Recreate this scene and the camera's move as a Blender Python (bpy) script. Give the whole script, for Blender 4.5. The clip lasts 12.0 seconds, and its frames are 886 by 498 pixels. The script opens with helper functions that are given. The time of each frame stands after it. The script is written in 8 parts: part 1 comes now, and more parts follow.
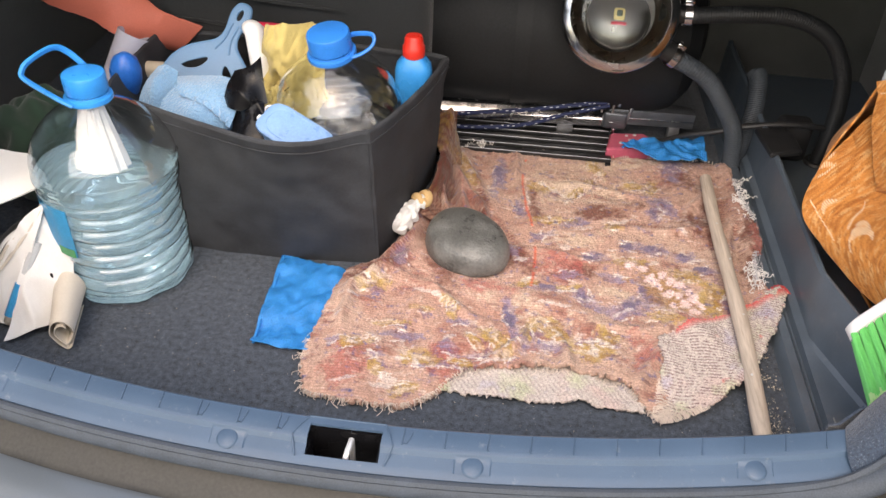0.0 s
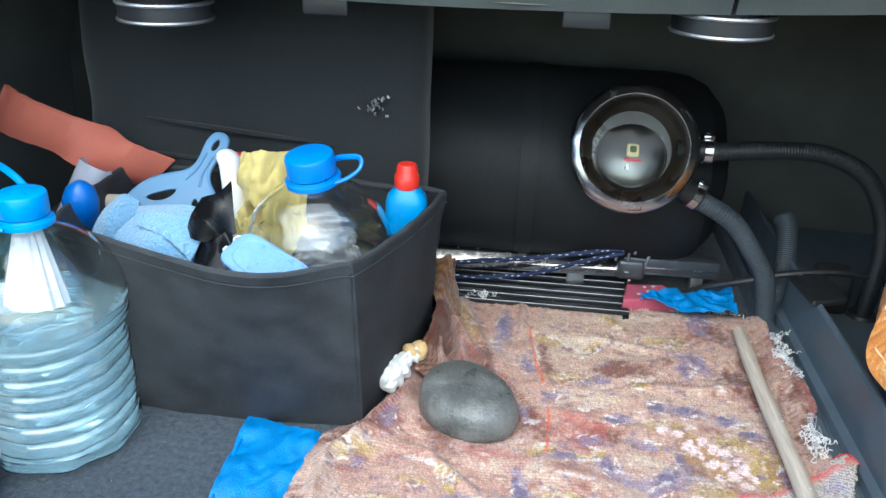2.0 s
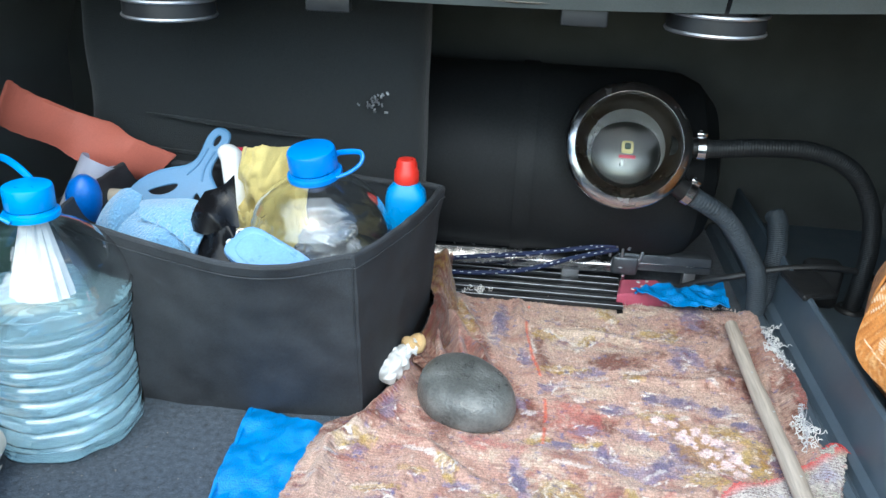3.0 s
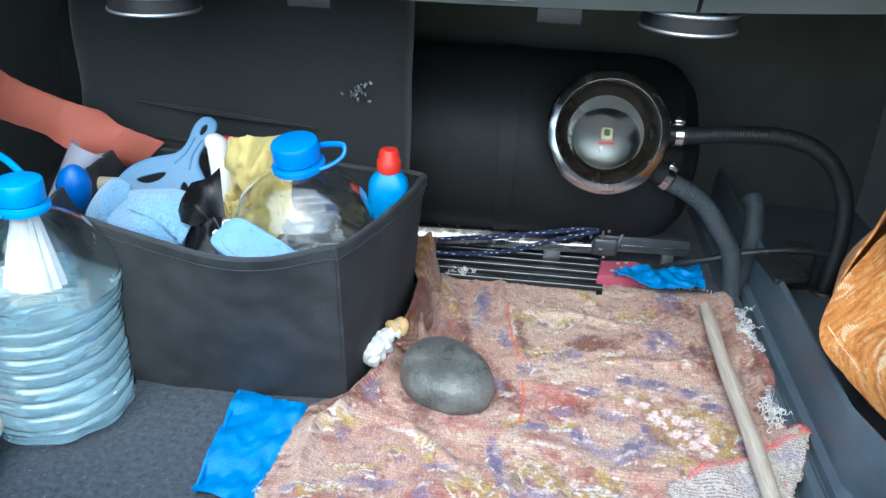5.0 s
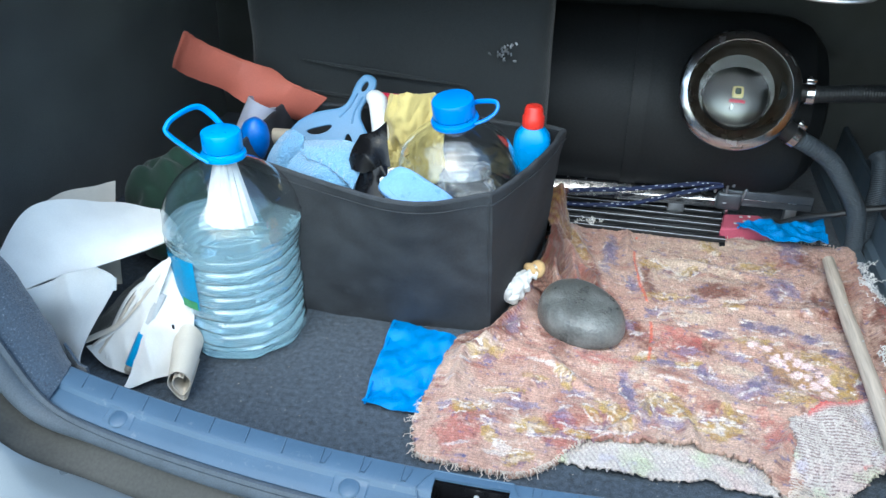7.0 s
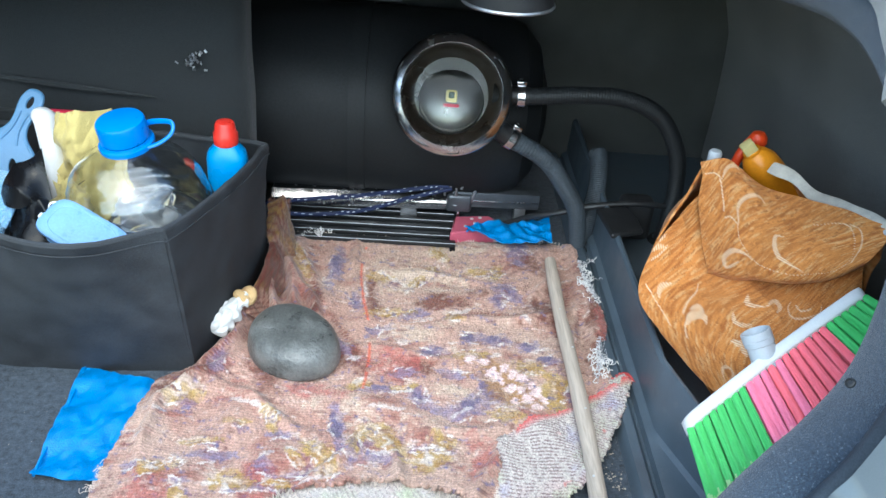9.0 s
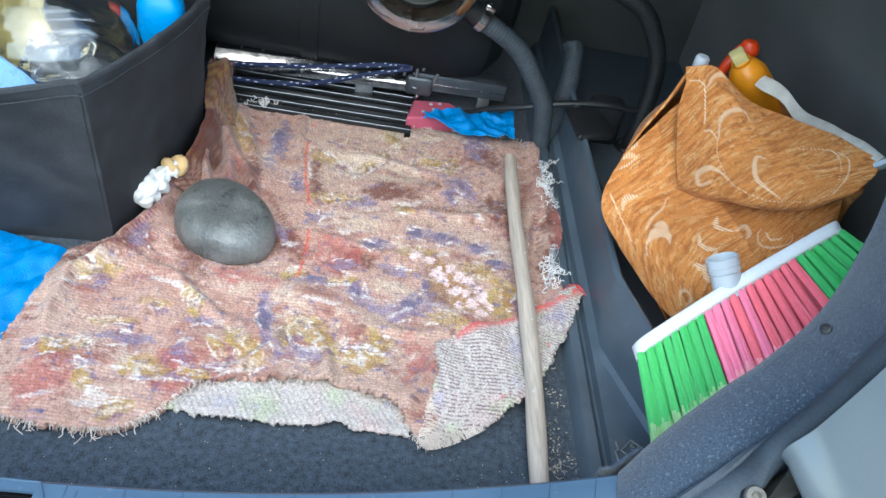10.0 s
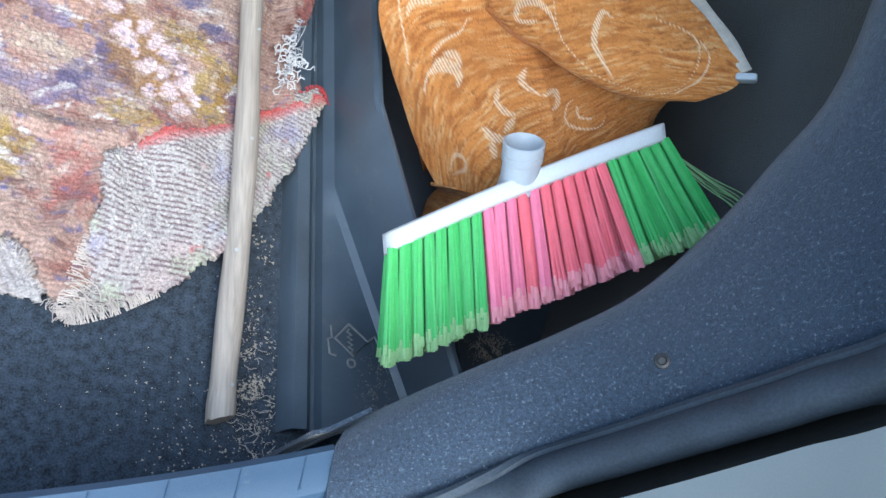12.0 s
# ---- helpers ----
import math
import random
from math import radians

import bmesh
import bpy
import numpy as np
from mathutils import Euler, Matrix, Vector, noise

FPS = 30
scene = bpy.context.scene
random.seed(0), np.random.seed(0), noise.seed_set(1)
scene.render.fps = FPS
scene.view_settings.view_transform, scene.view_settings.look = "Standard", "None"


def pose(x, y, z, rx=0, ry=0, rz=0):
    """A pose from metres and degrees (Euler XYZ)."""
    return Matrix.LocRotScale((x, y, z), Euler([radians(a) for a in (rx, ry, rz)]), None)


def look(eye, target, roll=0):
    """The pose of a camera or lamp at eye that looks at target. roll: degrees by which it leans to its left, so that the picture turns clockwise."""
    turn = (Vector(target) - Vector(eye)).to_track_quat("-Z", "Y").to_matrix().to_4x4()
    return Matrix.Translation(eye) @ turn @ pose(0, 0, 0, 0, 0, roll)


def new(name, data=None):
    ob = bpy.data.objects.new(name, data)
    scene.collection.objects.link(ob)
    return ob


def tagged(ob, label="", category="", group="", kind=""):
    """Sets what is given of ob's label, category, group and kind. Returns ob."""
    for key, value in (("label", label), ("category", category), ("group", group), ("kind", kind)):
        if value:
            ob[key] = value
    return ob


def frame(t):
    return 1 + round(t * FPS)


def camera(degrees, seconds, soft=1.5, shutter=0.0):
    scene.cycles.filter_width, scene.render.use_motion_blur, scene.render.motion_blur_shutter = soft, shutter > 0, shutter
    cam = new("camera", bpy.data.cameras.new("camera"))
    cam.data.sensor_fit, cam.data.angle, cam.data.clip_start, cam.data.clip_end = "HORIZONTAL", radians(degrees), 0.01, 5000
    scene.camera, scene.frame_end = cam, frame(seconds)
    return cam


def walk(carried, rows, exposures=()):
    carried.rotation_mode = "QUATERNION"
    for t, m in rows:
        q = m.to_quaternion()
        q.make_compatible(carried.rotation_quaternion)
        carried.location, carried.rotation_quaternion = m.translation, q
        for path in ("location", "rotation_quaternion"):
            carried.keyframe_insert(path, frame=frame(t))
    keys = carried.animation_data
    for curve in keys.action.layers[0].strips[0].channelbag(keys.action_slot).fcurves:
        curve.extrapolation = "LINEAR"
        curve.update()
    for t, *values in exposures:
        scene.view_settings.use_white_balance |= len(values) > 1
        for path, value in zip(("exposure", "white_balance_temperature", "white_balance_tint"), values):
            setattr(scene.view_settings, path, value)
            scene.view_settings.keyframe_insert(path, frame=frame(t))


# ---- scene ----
cam = camera(57.2, 12.0)
PATH = [
    (0, (0.127, -0.585, 0.78), (-0.028, 0.994, -0.437), 2.2),
    (0.5, (0.126, -0.518, 0.675), (-0.049, 1.172, -0.379), 2.3),
    (1, (0.127, -0.491, 0.657), (-0.086, 1.344, -0.11), 1.9),
    (1.5, (0.119, -0.476, 0.636), (-0.078, 1.346, -0.166), 2.1),
    (2, (0.12, -0.465, 0.645), (-0.073, 1.344, -0.184), 2.1),
    (2.5, (0.114, -0.476, 0.648), (-0.065, 1.339, -0.173), 2.3),
    (3, (0.111, -0.486, 0.644), (-0.058, 1.327, -0.183), 2.5),
    (3.5, (0.108, -0.49, 0.647), (-0.042, 1.321, -0.189), 2.9),
    (5.3, (0.132, -0.505, 0.691), (-0.022, 1.268, -0.222), 2.6),
    (5.5, (0.131, -0.53, 0.69), (-0.064, 1.252, -0.197), 2.2),
    (6, (0.101, -0.583, 0.727), (-0.227, 1.112, -0.284), 0.1),
    (6.5, (0.064, -0.611, 0.73), (-0.308, 1.068, -0.291), 0.2),
    (6.7, (0.066, -0.621, 0.73), (-0.309, 1.063, -0.281), 0.3),
    (8.3, (0.167, -0.505, 0.747), (0.067, 1.192, -0.305), 4.1),
    (8.5, (0.185, -0.499, 0.746), (0.149, 1.207, -0.298), 4.3),
    (9, (0.22, -0.489, 0.758), (0.303, 1.208, -0.298), 4.7),
    (9.5, (0.225, -0.466, 0.747), (0.361, 1.22, -0.321), 4.6),
    (10, (0.226, -0.412, 0.717), (0.456, 1.117, -0.551), 13.4),
    (10.5, (0.241, -0.236, 0.653), (0.857, 0.948, -0.836), 32.4),
    (11, (0.247, -0.106, 0.585), (1.249, 0.803, -0.888), 53.8),
    (11.5, (0.264, -0.095, 0.583), (1.332, 0.749, -0.882), 56.7),
    (12, (0.239, -0.121, 0.619), (1.295, 0.759, -0.834), 54.9),
]
walk(cam, [(t, look(eye, target, roll)) for t, eye, target, roll in PATH],
     [(0, 1.55, 8300, 14), (0.5, 1.55, 8500, 14), (1.0, 1.75, 6400, -3), (2.0, 1.72, 6150, -3), (6.0, 1.72, 5950, -4), (9.5, 1.75, 6000, -3), (10.5, 1.58, 6000, -3), (11.0, 1.45, 6000, -3), (11.5, 1.61, 5900, -1), (12, 1.75, 5900, 0)])

# ---------------------------------------------------------------- world and light
world = bpy.data.worlds.new("sky")
scene.world = world
world.use_nodes = True
wn = world.node_tree.nodes
wn.clear()
sky = wn.new("ShaderNodeTexSky")
sky.sky_type = "NISHITA"
sky.sun_disc = False
sky.sun_elevation = radians(52)
sky.sun_rotation = radians(187)
sky.air_density, sky.dust_density, sky.ozone_density = 1.0, 1.6, 1.0
bg = wn.new("ShaderNodeBackground")
bg.inputs["Strength"].default_value = 0.15
wout = wn.new("ShaderNodeOutputWorld")
world.node_tree.links.new(sky.outputs[0], bg.inputs[0])
world.node_tree.links.new(bg.outputs[0], wout.inputs[0])

sun_data = bpy.data.lights.new("sun", "SUN")
sun_data.energy, sun_data.angle, sun_data.color = 0.9, radians(90), (1.0, 0.96, 0.9)
sun = new("sun", sun_data)
sun.matrix_world = look((-0.3, -2.5, 3.6), (0.05, 0.25, 0.0))

# ---------------------------------------------------------------- materials


def material(name, colour, rough=0.6, metal=0.0, vary=0.25, scale=30.0, fine=300.0, bump=0.2, dist=0.001, spec=0.5,
             second=None, second_amount=0.3, second_scale=8.0, second_edge=0.15, sheen=0.0, coat=0.0, rough_vary=0.1):
    """A principled surface with mottling at two scales, fine relief and, where given, a second colour in worn patches."""
    m = bpy.data.materials.new(name)
    m.use_nodes = True
    nt = m.node_tree
    b = nt.nodes["Principled BSDF"]
    tc = nt.nodes.new("ShaderNodeTexCoord")
    n1 = nt.nodes.new("ShaderNodeTexNoise")
    n1.inputs["Scale"].default_value, n1.inputs["Detail"].default_value = scale, 5
    n2 = nt.nodes.new("ShaderNodeTexNoise")
    n2.inputs["Scale"].default_value, n2.inputs["Detail"].default_value = fine, 3
    nt.links.new(tc.outputs["Object"], n1.inputs["Vector"])
    nt.links.new(tc.outputs["Object"], n2.inputs["Vector"])
    add = nt.nodes.new("ShaderNodeMath")
    add.operation = "ADD"
    nt.links.new(n1.outputs[0], add.inputs[0])
    nt.links.new(n2.outputs[0], add.inputs[1])
    ramp = nt.nodes.new("ShaderNodeMapRange")
    ramp.inputs[1].default_value, ramp.inputs[2].default_value = 0.6, 1.4
    ramp.inputs[3].default_value, ramp.inputs[4].default_value = 1 - vary, 1 + vary
    nt.links.new(add.outputs[0], ramp.inputs[0])
    mul = nt.nodes.new("ShaderNodeVectorMath")
    mul.operation = "SCALE"
    mul.inputs[0].default_value = colour
    nt.links.new(ramp.outputs[0], mul.inputs["Scale"])
    last = mul.outputs[0]
    if second:
        n3 = nt.nodes.new("ShaderNodeTexNoise")
        n3.inputs["Scale"].default_value, n3.inputs["Detail"].default_value = second_scale, 8
        n3.inputs["Roughness"].default_value = 0.7
        nt.links.new(tc.outputs["Object"], n3.inputs["Vector"])
        r3 = nt.nodes.new("ShaderNodeMapRange")
        r3.inputs[1].default_value = 0.62 - second_amount * 0.5
        r3.inputs[2].default_value = r3.inputs[1].default_value + second_edge
        nt.links.new(n3.outputs[0], r3.inputs[0])
        mix = nt.nodes.new("ShaderNodeMix")
        mix.data_type = "RGBA"
        mix.inputs["B"].default_value = (*second, 1)
        nt.links.new(r3.outputs[0], mix.inputs["Factor"])
        nt.links.new(last, mix.inputs["A"])
        last = mix.outputs["Result"]
    nt.links.new(last, b.inputs["Base Color"])
    rr = nt.nodes.new("ShaderNodeMapRange")
    rr.inputs[1].default_value, rr.inputs[2].default_value = 0.3, 0.7
    rr.inputs[3].default_value, rr.inputs[4].default_value = max(0.02, rough - rough_vary), min(1, rough + rough_vary)
    nt.links.new(n1.outputs[0], rr.inputs[0])
    nt.links.new(rr.outputs[0], b.inputs["Roughness"])
    b.inputs["Metallic"].default_value = metal
    b.inputs["Specular IOR Level"].default_value = spec
    b.inputs["Sheen Weight"].default_value = sheen
    b.inputs["Coat Weight"].default_value = coat
    if bump:
        bp = nt.nodes.new("ShaderNodeBump")
        bp.inputs["Strength"].default_value, bp.inputs["Distance"].default_value = bump, dist
        nt.links.new(n2.outputs[0], bp.inputs["Height"])
        nt.links.new(bp.outputs[0], b.inputs["Normal"])
    return m


def clear_plastic(name, colour, rough=0.05, ior=1.35, clear=1.0, coat=0.0):
    m = bpy.data.materials.new(name)
    m.use_nodes = True
    b = m.node_tree.nodes["Principled BSDF"]
    b.inputs["Base Color"].default_value = (*colour, 1)
    b.inputs["Roughness"].default_value = rough
    b.inputs["Transmission Weight"].default_value = clear
    b.inputs["IOR"].default_value = ior
    b.inputs["Coat Weight"].default_value = coat
    b.inputs["Coat IOR"].default_value = 1.9
    b.inputs["Coat Roughness"].default_value = 0.04
    return m


def painted(name, rough=0.95, bump=0.6, fine=620.0, dist=0.002, sheen=0.25, vary=0.26):
    """A woven surface whose colour is the dyed pattern of the cloth itself, kept on the mesh."""
    m = bpy.data.materials.new(name)
    m.use_nodes = True
    nt = m.node_tree
    b = nt.nodes["Principled BSDF"]
    at = nt.nodes.new("ShaderNodeAttribute")
    at.attribute_name = "dye"
    tc = nt.nodes.new("ShaderNodeTexCoord")
    n2 = nt.nodes.new("ShaderNodeTexNoise")
    n2.inputs["Scale"].default_value, n2.inputs["Detail"].default_value = fine, 4
    nt.links.new(tc.outputs["Object"], n2.inputs["Vector"])
    r = nt.nodes.new("ShaderNodeMapRange")
    r.inputs[1].default_value, r.inputs[2].default_value = 0.3, 0.7
    r.inputs[3].default_value, r.inputs[4].default_value = 1 - vary, 1 + vary
    nt.links.new(n2.outputs[0], r.inputs[0])
    mul = nt.nodes.new("ShaderNodeVectorMath")
    mul.operation = "SCALE"
    nt.links.new(at.outputs["Color"], mul.inputs[0])
    nt.links.new(r.outputs[0], mul.inputs["Scale"])
    nt.links.new(mul.outputs[0], b.inputs["Base Color"])
    b.inputs["Roughness"].default_value = rough
    b.inputs["Sheen Weight"].default_value = sheen
    b.inputs["Specular IOR Level"].default_value = 0.2
    bp = nt.nodes.new("ShaderNodeBump")
    bp.inputs["Strength"].default_value, bp.inputs["Distance"].default_value = bump, dist
    nt.links.new(n2.outputs[0], bp.inputs["Height"])
    nt.links.new(bp.outputs[0], b.inputs["Normal"])
    return m


CARPET = material("boot_carpet", (0.050, 0.066, 0.089), 1.0, vary=0.9, scale=130, fine=650, bump=0.45, dist=0.003, spec=0.2,
                  second=(0.085, 0.09, 0.095), second_amount=-0.10, second_scale=90, second_edge=0.14, sheen=0.25)
LINER = material("corner_liner_felt", (0.036, 0.054, 0.083), 1.0, vary=0.6, scale=420, fine=1300, bump=0.6, dist=0.002, spec=0.25, sheen=0.4,
                 second=(0.17, 0.21, 0.26), second_amount=0.12, second_scale=480, second_edge=0.12)
PLASTIC = material("black_trim_plastic", (0.080, 0.108, 0.138), 0.38, spec=0.85, vary=0.3, scale=20, fine=1500, bump=0.25, dist=0.0006,
                   second=(0.17, 0.18, 0.185), second_amount=0.10, second_scale=38, second_edge=0.4)
SILL = material("grey_sill_plastic", (0.050, 0.090, 0.145), 0.42, vary=0.2, scale=14, fine=1400, bump=0.25, dist=0.0006,
                second=(0.20, 0.225, 0.25), second_amount=0.03, second_scale=70, second_edge=0.25)
RUBBER = material("black_rubber", (0.018, 0.019, 0.021), 0.45, vary=0.3, scale=25, fine=500, bump=0.1)
PAINT = material("silver_blue_paint", (0.13, 0.155, 0.175), 0.32, metal=0.3, vary=0.08, scale=6, fine=900, bump=0.02, coat=0.6,
                 second=(0.3, 0.28, 0.25), second_amount=-0.05, second_scale=20, second_edge=0.4)
ZINC = material("bright_zinc_steel", (0.8, 0.8, 0.79), 0.35, metal=0.6, vary=0.1, scale=60, fine=400, bump=0.06)
DARKMETAL = material("dusty_dark_channel", (0.03, 0.03, 0.027), 0.6, vary=0.4, scale=25, fine=300, bump=0.2,
                     second=(0.055, 0.052, 0.046), second_amount=0.0, second_scale=22)
CANVAS = material("black_nonwoven_fabric", (0.036, 0.040, 0.046), 0.75, vary=0.6, scale=26, fine=900, bump=0.6, dist=0.0012, spec=0.35,
                  second=(0.055, 0.060, 0.068), second_amount=0.05, second_scale=60, second_edge=0.3)
SEAT = material("black_seat_cloth", (0.066, 0.069, 0.064), 0.95, vary=0.5, scale=9, fine=700, bump=0.6, dist=0.002, sheen=0.3)
SEATBACK = material("dark_seat_back_cloth", (0.0145, 0.0175, 0.0195), 0.95, vary=0.6, scale=9, fine=700, bump=0.6, dist=0.002, sheen=0.2)
BLACK = material("black_plastic_film", (0.006, 0.006, 0.007), 0.26, spec=0.3, vary=0.3, scale=40, fine=200, bump=0.3)
TANK = material("black_tank_paint", (0.012, 0.0135, 0.015), 0.6, vary=0.4, scale=7, fine=300, bump=0.12, spec=0.25)
GUNMETAL = material("dull_polished_metal", (0.17, 0.172, 0.172), 0.36, metal=1.0, vary=0.05, scale=20, fine=400, bump=0.0)
RINGMETAL = material("worn_bright_ring", (0.62, 0.63, 0.65), 0.2, metal=1.0, vary=0.15, scale=40, fine=300, bump=0.03)
CHROME = material("bright_metal", (0.62, 0.62, 0.64), 0.2, metal=1.0, vary=0.15, scale=60, fine=400, bump=0.06)
JACKSTEEL = material("dull_dark_steel", (0.10, 0.11, 0.125), 0.42, metal=0.6, vary=0.3, scale=40, fine=500, bump=0.15)
STEEL = material("grey_steel", (0.33, 0.34, 0.36), 0.4, metal=0.8, vary=0.25, scale=40, fine=500, bump=0.15)
HOSE = material("black_ribbed_hose", (0.016, 0.018, 0.020), 0.5, spec=0.4, vary=0.3, scale=30, fine=300, bump=0.1)
DUSTYHOSE = material("dusty_grey_hose", (0.048, 0.060, 0.073), 0.6, spec=0.35, vary=0.35, scale=14, fine=300, bump=0.1)
CUPDARK = material("brown_black_moulding", (0.020, 0.015, 0.011), 0.3, vary=0.4, scale=12, fine=300, bump=0.05)
PET = clear_plastic("clear_bottle_plastic", (0.965, 0.99, 1.0), 0.02, 1.4, 1.0, 0.25)
WATER = clear_plastic("water", (0.62, 0.88, 1.0), 0.0, 1.33, 0.85)
CAPBLUE = material("blue_cap_plastic", (0.01, 0.19, 0.62), 0.35, vary=0.1, scale=40, fine=400, bump=0.05)
CYANBLUE = material("bright_blue_handle_plastic", (0.01, 0.3, 0.78), 0.35, vary=0.08, scale=40, fine=400, bump=0.05)
REDCAP = material("red_cap_plastic", (0.62, 0.03, 0.02), 0.35, vary=0.1, scale=40, fine=400, bump=0.05)
LABEL = material("blue_bottle_label", (0.02, 0.28, 0.55), 0.4, vary=0.15, scale=60, fine=300, bump=0.05)
LABELWHITE = material("white_label_paper", (0.5, 0.52, 0.53), 0.6, vary=0.08, scale=60, fine=300, bump=0.05)
LABELGREEN = material("green_label_print", (0.06, 0.3, 0.12), 0.5, vary=0.3, scale=120, fine=300, bump=0.05)
TARP = material("blue_tarpaulin", (0.010, 0.23, 0.62), 0.4, vary=0.3, scale=40, fine=500, bump=0.8, dist=0.002,
                second=(0.012, 0.14, 0.42), second_amount=0.0, second_scale=30, second_edge=0.4)
WOOD = material("bare_weathered_wood", (0.46, 0.40, 0.34), 0.7, vary=0.32, scale=90, fine=420, bump=0.35, dist=0.001,
                second=(0.30, 0.235, 0.175), second_amount=0.06, second_scale=120, second_edge=0.2)
# the grain runs along the stick
for node in [n for n in WOOD.node_tree.nodes if n.type == "TEX_NOISE"]:
    grain_map = WOOD.node_tree.nodes.new("ShaderNodeMapping")
    grain_map.inputs["Scale"].default_value = (1.0, 0.05, 1.0)
    WOOD.node_tree.links.new(node.inputs["Vector"].links[0].from_socket, grain_map.inputs["Vector"])
    WOOD.node_tree.links.new(grain_map.outputs[0], node.inputs["Vector"])
STONE = material("grey_rubbed_rubber", (0.105, 0.11, 0.107), 0.34, vary=0.4, scale=30, fine=260, bump=0.7, dist=0.002, spec=0.6,
                 second=(0.33, 0.34, 0.33), second_amount=0.33, second_scale=24, second_edge=0.5)
WHITECLOTH = material("white_cotton", (0.78, 0.78, 0.76), 0.95, vary=0.1, scale=20, fine=900, bump=0.4, sheen=0.2,
                      second=(0.55, 0.5, 0.42), second_amount=-0.05, second_scale=12, second_edge=0.4)
CREAM = material("cream_canvas", (0.62, 0.57, 0.49), 0.95, vary=0.12, scale=20, fine=900, bump=0.5, sheen=0.2)
ZIPTAPE = material("beige_zip_tape", (0.6, 0.56, 0.48), 0.95, vary=0.25, scale=60, fine=900, bump=0.5)
YELLOWTIP = material("yellowed_cloth_end", (0.62, 0.42, 0.2), 0.9, vary=0.2, scale=40, fine=900, bump=0.4)
GREENCLOTH = material("dark_green_cloth", (0.014, 0.04, 0.024), 0.95, vary=0.3, scale=20, fine=900, bump=0.4, sheen=0.2)
SKYCLOTH = material("light_blue_microfibre", (0.17, 0.36, 0.57), 1.0, vary=0.12, scale=30, fine=330, bump=1.0, dist=0.005, sheen=0.5)
YELLOWCLOTH = material("yellow_cleaning_cloth", (0.55, 0.45, 0.17), 0.95, vary=0.14, scale=25, fine=600, bump=0.6, dist=0.002, sheen=0.2,
                       second=(0.5, 0.36, 0.08), second_amount=0.0, second_scale=18)
PANBLUE = material("dull_blue_plastic", (0.092, 0.22, 0.385), 0.4, vary=0.1, scale=25, fine=500, bump=0.08)
PALEBLUE = material("pale_blue_wrapper", (0.18, 0.35, 0.63), 0.35, vary=0.15, scale=40, fine=300, bump=0.3)
BULB = material("deep_blue_plastic", (0.008, 0.13, 0.5), 0.35, vary=0.15, scale=25, fine=300, bump=0.1)
SOAPBLUE = material("blue_detergent_bottle", (0.012, 0.24, 0.6), 0.3, vary=0.12, scale=25, fine=300, bump=0.05)
WHITEPLASTIC = material("white_plastic", (0.74, 0.76, 0.77), 0.4, vary=0.06, scale=30, fine=500, bump=0.05,
                        second=(0.6, 0.58, 0.54), second_amount=-0.08, second_scale=25, second_edge=0.4)
GREYPLASTIC = material("pale_grey_plastic", (0.5, 0.55, 0.6), 0.4, vary=0.06, scale=30, fine=500, bump=0.05)
BRICKRED = material("brick_red_board", (0.42, 0.11, 0.075), 0.7, vary=0.12, scale=20, fine=500, bump=0.15,
                    second=(0.3, 0.07, 0.05), second_amount=0.05, second_scale=12, second_edge=0.3)
REDITEM = material("crimson_plastic", (0.5, 0.02, 0.06), 0.4, vary=0.1, scale=30, fine=300, bump=0.1)
BEIGE = material("beige_plastic", (0.42, 0.37, 0.29), 0.5, vary=0.1, scale=30, fine=300, bump=0.1)
PINKDOT = material("pink_card", (0.5, 0.1, 0.16), 0.5, vary=0.15, scale=30, fine=300, bump=0.1)
BUNGEE = material("navy_cord", (0.008, 0.017, 0.065), 0.7, vary=0.3, scale=60, fine=900, bump=0.6)
BUNGEEWHITE = material("white_cord_fleck", (0.6, 0.62, 0.68), 0.7, vary=0.1, scale=60, fine=900, bump=0.4)
ORANGE = material("amber_spray_bottle", (0.82, 0.30, 0.012), 0.35, vary=0.1, scale=30, fine=300, bump=0.05)
TRIGGER = material("orange_red_plastic", (0.7, 0.06, 0.01), 0.35, vary=0.1, scale=30, fine=300, bump=0.05)
PALEYELLOW = material("pale_yellow_plastic", (0.65, 0.56, 0.25), 0.4, vary=0.1, scale=30, fine=300, bump=0.05)
def bristle(name, colour, rough=0.42):
    """Nylon strands: glossy, and lit through from behind."""
    m = material(name, colour, rough, vary=0.10, scale=200, fine=900, bump=0.0)
    nt = m.node_tree
    b = nt.nodes["Principled BSDF"]
    tr = nt.nodes.new("ShaderNodeBsdfTranslucent")
    nt.links.new(b.inputs["Base Color"].links[0].from_socket, tr.inputs["Color"])
    mix = nt.nodes.new("ShaderNodeMixShader")
    mix.inputs[0].default_value = 0.08
    nt.links.new(b.outputs[0], mix.inputs[1])
    nt.links.new(tr.outputs[0], mix.inputs[2])
    nt.links.new(mix.outputs[0], nt.nodes["Material Output"].inputs["Surface"])
    return m


